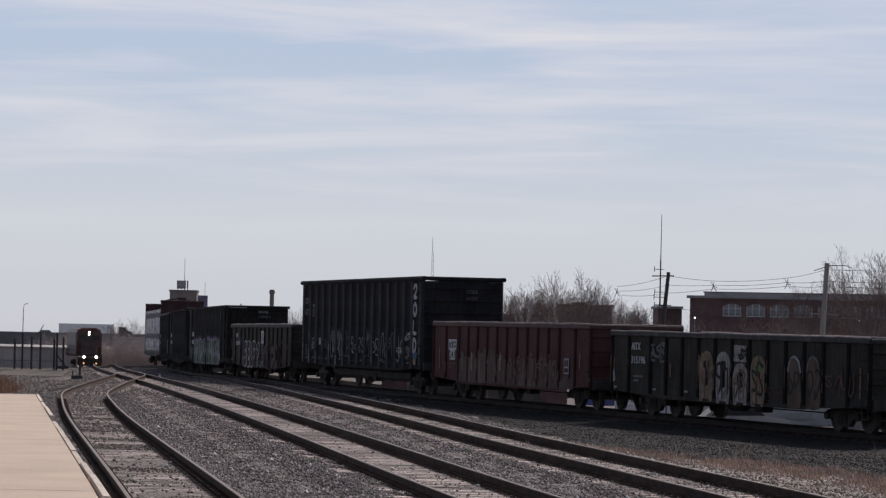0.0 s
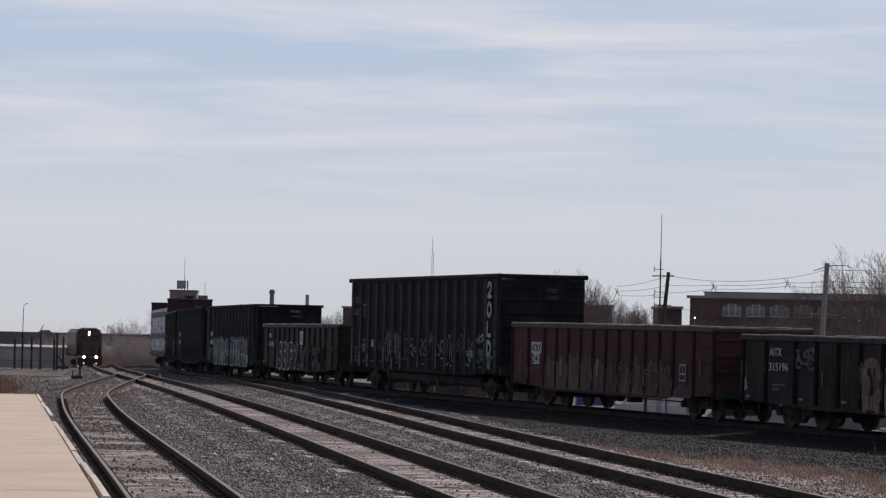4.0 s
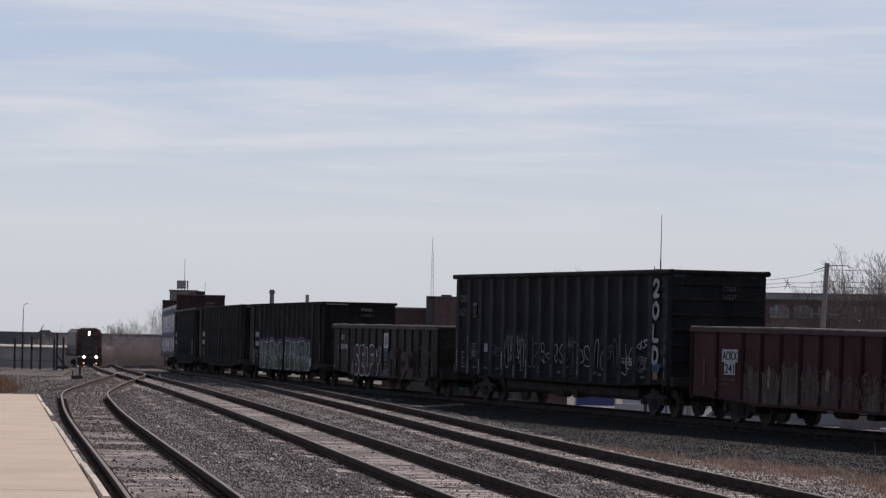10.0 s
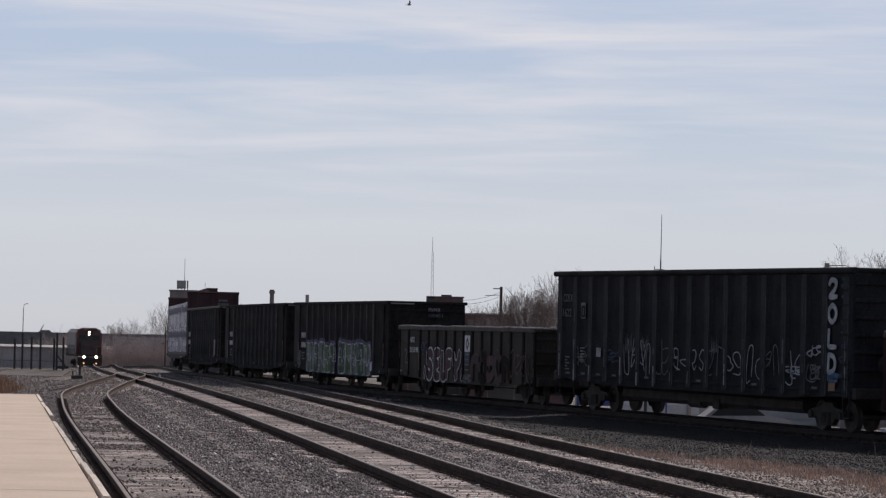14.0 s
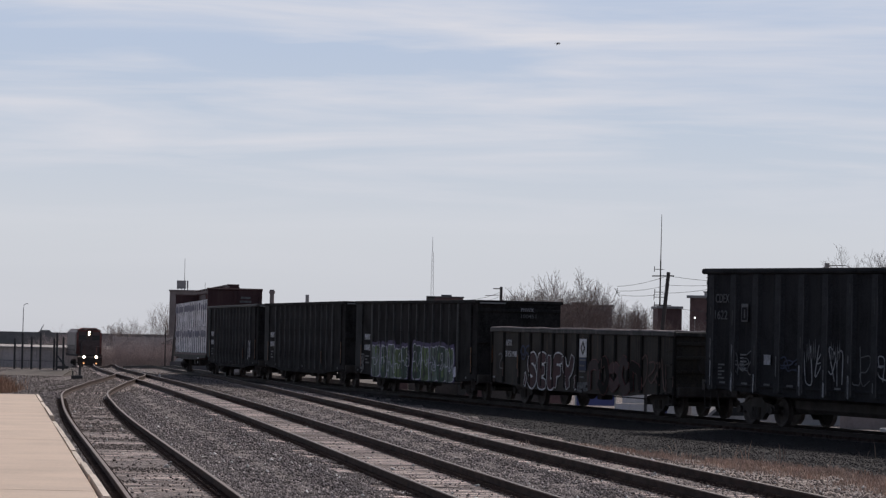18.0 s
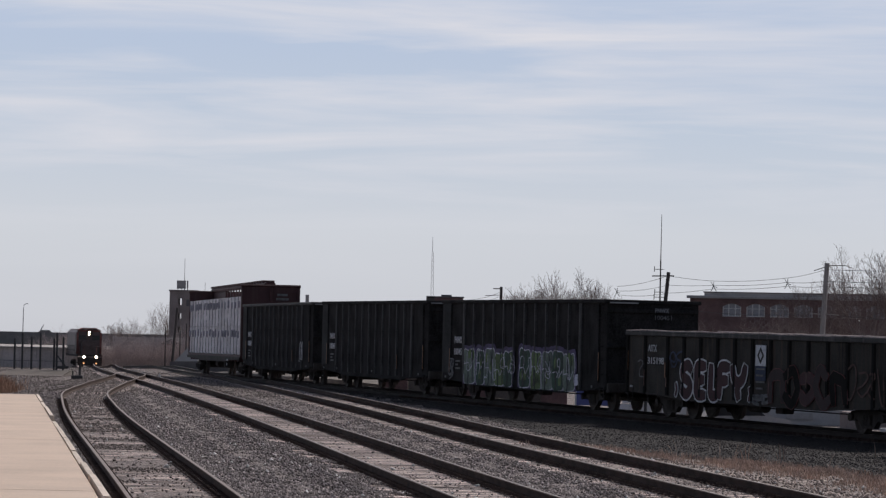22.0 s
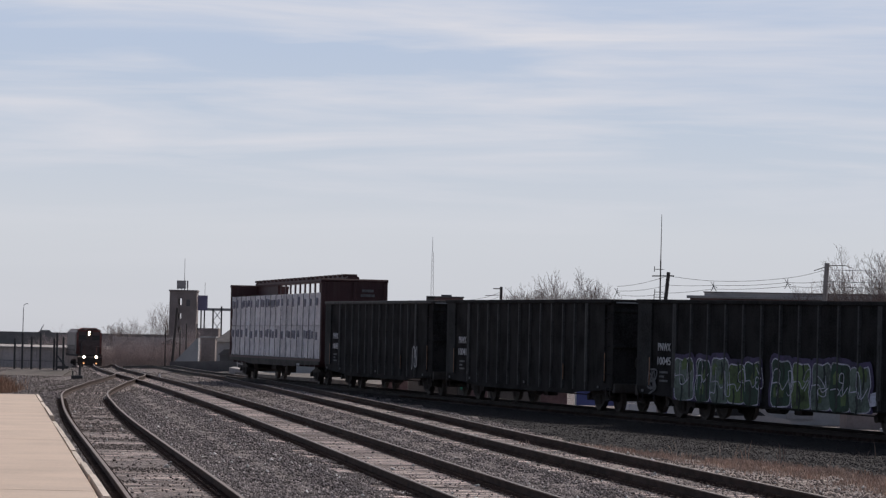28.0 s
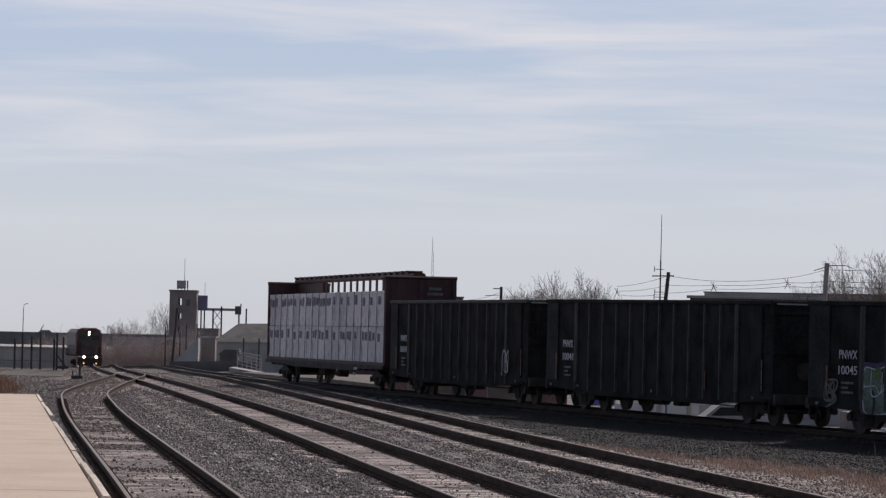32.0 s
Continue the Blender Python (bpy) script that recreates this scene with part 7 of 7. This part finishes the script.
def parked_car(x, y, z, yaw, paint, label, name="parked_car"):
    c = thing(name, label, "car", m=pose(x, y, z, 0, 0, yaw))
    sh = Shape()
    sh.prism([(-2.2, 0.35), (-2.25, 0.75), (-1.5, 0.95), (-0.9, 1.42), (0.7, 1.45), (1.4, 1.0), (2.15, 0.85), (2.25, 0.4)], "y", -0.85, 0.85)
    part("body", sh, paint, c)
    for s in (-1, 1):
        sh = Shape()
        sh.prism([(-1.25, 0.98), (-0.85, 1.34), (0.62, 1.36), (1.1, 1.02)], "y", s * 0.855 - 0.004, s * 0.855 + 0.004)
        part("side_window", sh, GLASSDARK, c)
        for wx in (-1.4, 1.4):
            sh = Shape()
            sh.lathe([(-0.1, 0.0), (-0.1, 0.32), (0.1, 0.32), (0.1, 0.0)], "y", 14, at=(0, 0, 0))
            part("wheel", sh, RUBBER, c, m=pose(wx, s * 0.8, 0.32))
    return c


parked_car(12.7, 144.5, -1.95, 5, ROOFGREY, "grey parked car beyond the main track")

# highway traffic
truck = thing("semi_trailer_truck", "white box trailer drawn by a dark tractor on the highway", "truck")
sh = Shape()
sh.box(-16.2, -1.4, -1.25, 1.25, 0.9, 3.9, 0.05)
part("trailer", sh, TRAILERWHITE, truck)
sh = Shape()
sh.prism([(0.0, 0.5), (0.0, 3.3), (1.7, 3.2), (2.2, 2.2), (3.4, 2.0), (3.5, 0.5)], "y", -1.2, 1.2)
part("tractor", sh, CARPAINT, truck)
for x in (-15.2, -13.9, -1.0, 0.3, 2.7):
    sh = Shape()
    sh.lathe([(-1.2, 0.0), (-1.2, 0.5), (1.2, 0.5), (1.2, 0.0)], "y", 14)
    part("wheel_pair", sh, RUBBER, truck, m=pose(x, 0, 0.5))
hcars = [parked_car(-300, 906, -0.5, 0, CARPAINT, "dark car driving on the highway", "highway_car") for _ in range(2)]

# ---------- bird ----------
bird = thing("bird", "dark grey gull-like bird in flight", "bird")
sh = Shape()
sh.lathe([(-0.26, 0.0), (-0.18, 0.045), (-0.02, 0.08), (0.12, 0.07), (0.2, 0.045), (0.27, 0.02), (0.31, 0.0)], "x", 10)
sh.prism([(-0.42, -0.08), (-0.22, -0.03), (-0.22, 0.03), (-0.42, 0.08)], "z", -0.01, 0.01)
part("body", sh, FEATHER, bird)
BWINGS = []
for s in (-1, 1):
    sh = Shape()
    sh.prism([(0.10, 0.0), (0.14, s * 0.28), (0.02, s * 0.66), (-0.06, s * 0.70), (-0.06, s * 0.35), (-0.10, 0.0)], "z", -0.012, 0.012)
    BWINGS.append((part("wing", sh, FEATHER, bird, m=pose(0, s * 0.05, 0.02)), s))

# ---------- ties, tie plates and loose stones ----------


def tie_meshes(wood):
    out = []
    for v in range(5):
        r = random.Random(v)
        sh = Shape()
        hw = 0.115
        vs = []
        for x in (-1.3, -0.45, 0.5, 1.3):
            a, b = hw + r.uniform(-0.012, 0.006), hw + r.uniform(-0.012, 0.006)
            t = r.uniform(-0.012, 0.006)
            vs += [(x, -a, -0.17), (x, -a, t - 0.02), (x, -a + 0.02, t), (x, b - 0.02, t), (x, b, t - 0.02), (x, b, -0.17)]
        fs = [(i * 6 + j, i * 6 + (j + 1) % 6, (i + 1) * 6 + (j + 1) % 6, (i + 1) * 6 + j) for i in range(3) for j in range(6)] + [(5, 4, 3, 2, 1, 0), (18, 19, 20, 21, 22, 23)]
        sh.add(vs, fs)
        out.append(sh.mesh("tie", wood))
    return out


_TIES, _TIESDARK = tie_meshes(TIE), tie_meshes(TIEDARK)


def lay_ties(track, line, y_lo, y_hi, plates_to, seed, most=300, sunk=0.0, kinds=None):
    rng = random.Random(seed)
    d = np.r_[0, np.cumsum(np.hypot(*np.diff(line[:, :2], axis=0).T))]
    s, count, pl = 0.0, 0, Shape()
    while s < d[-1]:
        x, y, z = (float(np.interp(s, d, line[:, k])) for k in range(3))
        x2, y2 = float(np.interp(s + 0.3, d, line[:, 0])), float(np.interp(s + 0.3, d, line[:, 1]))
        s += 0.53 + rng.uniform(-0.03, 0.03)
        if not y_lo < y < y_hi:
            continue
        yaw = math.atan2(y2 - y, x2 - x)
        if count < most:
            t = new("tie", (kinds or _TIES)[rng.randrange(5)])
            t.parent = track
            t.matrix_basis = Matrix.Translation((x, y, z - 0.172 - sunk + rng.uniform(-0.008, 0.004))) @ Euler((0, 0, yaw - math.pi / 2 + rng.gauss(0, 0.012))).to_matrix().to_4x4() @ Matrix.Translation((rng.uniform(-0.06, 0.06), 0, 0))
            count += 1
        if y < plates_to:
            R = Euler((0, 0, yaw - math.pi / 2)).to_matrix()
            for sx in (-0.7525, 0.7525):
                for bx in ((sx - 0.18, sx + 0.18, -0.09, 0.09, -0.172, -0.155), (sx - 0.135, sx - 0.085, 0.02, 0.055, -0.156, -0.115), (sx + 0.085, sx + 0.135, -0.055, -0.02, -0.156, -0.115), (sx - 0.14, sx + 0.14, 0.12, 0.165, -0.215, -0.11), (sx - 0.14, sx + 0.14, -0.165, -0.12, -0.215, -0.11)):
                    n = len(pl.v)
                    pl.box(*bx)
                    for i in range(n, len(pl.v)):
                        q = R @ Vector(pl.v[i])
                        pl.v[i] = (q.x + x, q.y + y, q.z + z)
    ob = part("tie_plates", pl, RAILSIDE, track)
    tagged(ob, "rusty tie plates, spikes and rail anchors", kind="stuff")


lay_ties(TRACK_A, LINE_A, 40, 200, 110, 1, 300, 0.014)
lay_ties(TRACK_B, LINE_B, 42, 202, 120, 2, 300)
lay_ties(TRACK_C, LINE_C, 44, 184, 120, 3, 265, 0.010)
lay_ties(TRACK_D, LINE_D, 84, 215, 130, 4, 270, 0.0, _TIESDARK)


def loose_stones(name, n, y0, y1, material, seed, keep, label, rmin, rmax, lift=0.0):
    """Angular stones strewn over the ballast, one joined mesh."""
    rng = np.random.default_rng(seed)
    y = y0 * (y1 / y0) ** rng.random(n)
    x = (rng.random(n) * 2 - 1) * 0.138 * y
    ok = keep(x, y)
    x, y = x[ok], y[ok]
    n = len(x)
    z = terrain(x, y) + lift
    r = rmin + (rmax - rmin) * rng.random(n) ** 1.6
    base = np.array([(1, 0, 0), (-1, 0, 0), (0, 1, 0), (0, -1, 0), (0, 0, 0.8), (0, 0, -0.8)])
    ang = rng.random(n) * 6.283
    v = base[None] * (0.7 + 0.6 * rng.random((n, 6, 1))) * r[:, None, None] + rng.normal(0, 0.2, (n, 6, 3)) * r[:, None, None]
    c, s = np.cos(ang)[:, None], np.sin(ang)[:, None]
    vx, vy = v[..., 0] * c - v[..., 1] * s, v[..., 0] * s + v[..., 1] * c
    co = np.stack((vx + x[:, None], vy + y[:, None], v[..., 2] + (z + r * 0.45)[:, None]), 2).reshape(-1, 3)
    tri = np.array([(0, 2, 4), (2, 1, 4), (1, 3, 4), (3, 0, 4), (2, 0, 5), (1, 2, 5), (3, 1, 5), (0, 3, 5)])
    idx = (tri[None] + (np.arange(n) * 6)[:, None, None]).reshape(-1)
    me = bpy.data.meshes.new(name)
    me.vertices.add(len(co))
    me.vertices.foreach_set("co", co.ravel())
    me.loops.add(len(idx))
    me.loops.foreach_set("vertex_index", idx)
    me.polygons.add(len(idx) // 3)
    me.polygons.foreach_set("loop_start", np.arange(0, len(idx), 3))
    me.polygons.foreach_set("loop_total", np.full(len(idx) // 3, 3))
    me.materials.append(material)
    me.update(calc_edges=True)
    me.validate()
    tagged(new(name, me), label, "gravel", kind="stuff")


def stone_material(name, lo, hi):
    m = bpy.data.materials.new(name)
    m.use_nodes = True
    nt = m.node_tree
    b = nt.nodes["Principled BSDF"]
    b.inputs["Roughness"].default_value, b.inputs["Specular IOR Level"].default_value = 0.88, 0.3
    g = nt.nodes.new("ShaderNodeNewGeometry")
    rg = nt.nodes.new("ShaderNodeValToRGB")
    e = rg.color_ramp.elements
    e[0].color, e[1].color = (*lo, 1), (*hi, 1)
    mid = e.new(0.75)
    mid.color = (*[(a + c) * 0.38 for a, c in zip(lo, hi)], 1)
    nt.links.new(g.outputs["Random Per Island"], rg.inputs[0])
    nt.links.new(rg.outputs[0], b.inputs["Base Color"])
    return m


PEBBLE = stone_material("ballast_pebbles", (0.088, 0.077, 0.076), (0.57, 0.505, 0.500))
PEBBLEPALE = stone_material("dusty_pebbles", (0.15, 0.122, 0.110), (0.66, 0.55, 0.50))
PEBBLEFAR = stone_material("far_pebbles", (0.065, 0.056, 0.053), (0.40, 0.345, 0.33))
PEBBLEDARK = stone_material("dark_pebbles", (0.033, 0.030, 0.034), (0.074, 0.066, 0.073))


def _dark_edge(y):
    return np.interp(y, LINE_C[:, 1], LINE_C[:, 0]) + np.interp(y, [40, 60, 64, 70, 73, 80, 95, 112, 130, 140], [5.4, 4.9, 4.6, 3.7, 2.3, 2.0, 2.6, 3.2, 2.6, 2.2])


def off_ties(x, y):
    """Between the tracks: away from the strip that the ties of each track cover, but for a few stones."""
    ok = x > 0.69 - 0.1325 * y + 0.1
    for line, w in ((LINE_A, 0.8), (LINE_B, 1.35), (LINE_C, 1.3)):
        d = abs(x - np.interp(y, line[:, 1], line[:, 0]))
        ok &= (d > w) | (np.random.default_rng(9).random(len(x)) < 0.05)
    return ok & (x < _dark_edge(y))


def far_bed(x, y):
    """The bed of the yard beyond the nearer ballast, off the rails, on this side of the main line."""
    ok = x > -0.125 * y - 9.0
    for line, w in ((LINE_A, 1.1), (LINE_B, 1.1), (LINE_C, 1.1)):
        ok &= (abs(x - np.interp(y, line[:, 1], line[:, 0])) > w) | (y > line[-1, 1]) | (np.random.default_rng(10).random(len(x)) < 0.3)
    return ok & (x < np.interp(y, LINE_D[np.argsort(LINE_D[:, 1]), 1], LINE_D[np.argsort(LINE_D[:, 1]), 0]) - 1.6)


loose_stones("loose_ballast", 100000, 124, 250, PEBBLEFAR, 6, far_bed, "loose grey crushed-stone ballast farther along the yard", 0.014, 0.034)
loose_stones("loose_ballast", 26000, 46, 86, PEBBLEPALE, 7, lambda x, y: off_ties(x, y) & (x > np.interp(y, LINE_C[:, 1], LINE_C[:, 0]) + 1.4), "loose dusty pale gravel beside the yard track", 0.014, 0.034)
loose_stones("loose_ballast", 190000, 40, 125, PEBBLE, 1, lambda x, y: off_ties(x, y) & ((x < np.interp(y, LINE_C[:, 1], LINE_C[:, 0]) + 1.4) | (y > 84)), "loose grey crushed-stone ballast", 0.013, 0.032)
loose_stones("dark_gravel", 80000, 48, 140, PEBBLEDARK, 2, lambda x, y: (x > _dark_edge(y)) & (x < np.interp(y, LINE_D[np.argsort(LINE_D[:, 1]), 1], LINE_D[np.argsort(LINE_D[:, 1]), 0]) - 1.5), "loose dark cinder gravel", 0.010, 0.026)

def on_ties(x, y):
    ok = np.zeros(len(x), bool)
    for line in (LINE_A, LINE_B):
        d = abs(x - np.interp(y, line[:, 1], line[:, 0]))
        ok |= (d < 1.35) & (abs(d - 0.75) > 0.07) & (np.sin(y * 1.7 + x) + np.sin(y * 0.61 + x * 3.0) > 0.1)
    return ok


def shoulder(x, y):
    """Ballast heaped over the tie ends of the two nearer tracks, with some ends left bare."""
    ok = np.zeros(len(x), bool)
    for line, bare in ((LINE_A, -2.0), (LINE_B, -0.2)):
        d = abs(x - np.interp(y, line[:, 1], line[:, 0]))
        ok |= (d > 0.86) & (d < 1.5) & ((np.sin(y * 2.3 + x * 2) + np.sin(y * 0.83) > bare) | (d > 1.25))
    return ok & (x > 0.69 - 0.1325 * y + 0.1)


def siding_fill(x, y):
    """Crushed stone between the siding's rails: it buries the ties farther off and lies in drifts nearer."""
    d = abs(x - np.interp(y, LINE_A[:, 1], LINE_A[:, 0]))
    drift = np.sin(y * 1.3 + x * 0.7) + np.sin(y * 0.47 + 1.0) + np.clip((y - 72) / 16, -1.4, 2.0)
    return (d < 0.66) & (drift > 0.15) & (y < 190)


loose_stones("loose_ballast", 210000, 42, 190, PEBBLEFAR, 14, siding_fill, "ballast drifted over the siding's ties", 0.010, 0.024, 0.012)
loose_stones("loose_ballast", 330000, 40, 125, PEBBLE, 12, shoulder, "ballast heaped over tie ends", 0.013, 0.030, 0.014)
loose_stones("tie_litter", 42000, 44, 125, PEBBLEPALE, 11, lambda x, y: (abs(x - np.interp(y, LINE_C[:, 1], LINE_C[:, 0])) < 1.4) & (abs(abs(x - np.interp(y, LINE_C[:, 1], LINE_C[:, 0])) - 0.75) > 0.07), "pale gravel spilled over half-buried ties", 0.010, 0.022, 0.0)
loose_stones("tie_litter", 13000, 41, 120, PEBBLEPALE, 8, on_ties, "pale stones and splinters strewn over the ties", 0.008, 0.020, 0.010)
loose_stones("pale_litter", 620, 42, 110, WALLWHITE, 5, lambda x, y: (x > -0.125 * y + 1.5) & (x < _dark_edge(y)), "scattered small white stones and litter", 0.02, 0.05)


def more_motions():
    # the lorry on the highway
    walk(truck, [(t, pose(-86.5 + 21.5 * t, 908, -0.5)) for t in (0.0, 8.0, 16.0, 24.0, 32.0)])
    for c, (t0, x0) in zip(hcars, ((11.0, -112.0), (13.2, -114.5))):
        walk(c, [(t, pose(x0 + 24.0 * (t - t0), 907 + t0 * 0.3, -0.5)) for t in (0.0, 8.0, 16.0, 24.0, 32.0)])
    path = [(0.0, -190.0, 22.0), (10.9, -40.73, 26.38), (11.2, -36.52, 26.87), (11.6, -30.91, 27.59), (12.0, -25.5, 28.4), (12.5, -19.1, 29.74), (13.0, -12.69, 30.68), (13.5, -7.98, 31.38), (14.0, -3.47, 31.58), (14.5, -0.04, 31.04), (16.2, 4.4, 30.13), (18.0, 9.86, 28.44), (18.6, 14.46, 29.34), (19.0, 18.47, 29.67), (19.5, 21.88, 30.1), (20.0, 25.89, 30.38), (20.5, 29.9, 30.67), (21.0, 33.53, 30.44), (21.5, 37.35, 30.22), (22.0, 41.57, 30.11), (32.0, 125.0, 33.0)]
    walk(bird, [(t, pose(x * 1.25, 375, 2.18 + (z - 2.18) * 1.25, 12 * math.sin(t * 2.1), -4, 12)) for t, x, z in path])
    for w, s in BWINGS:
        o = w.matrix_basis.translation.copy()
        walk(w, [(k * 0.2, Matrix.Translation(o) @ pose(0, 0, 0, s * (18 + 34 * math.sin(k * 0.2 * 9.0)))) for k in range(161)])

# ---------- everything that moves ----------


def motions():
    for car, mid, tr in MOVERS:
        rows = []
        for k in range(0, 33):
            s = come(float(k)) + mid
            a, b = main_line(s - tr), main_line(s + tr)
            d = b - a
            p = (a + b) / 2
            yaw, pitch = math.atan2(d.y, d.x), -math.atan2(d.z, math.hypot(d.x, d.y))
            rows.append((float(k), Matrix.Translation(p) @ Euler((0, pitch, yaw)).to_matrix().to_4x4()))
        walk(car, rows)
    for w in WHEELSETS:
        x = w.matrix_basis.translation.copy()
        rows = [(k * 0.2, Matrix.Translation(x) @ Matrix.Rotation((come(k * 0.2) / WHEEL_R) % (2 * math.pi), 4, "Y")) for k in range(161)]
        walk(w, rows)
    more_motions()


motions()
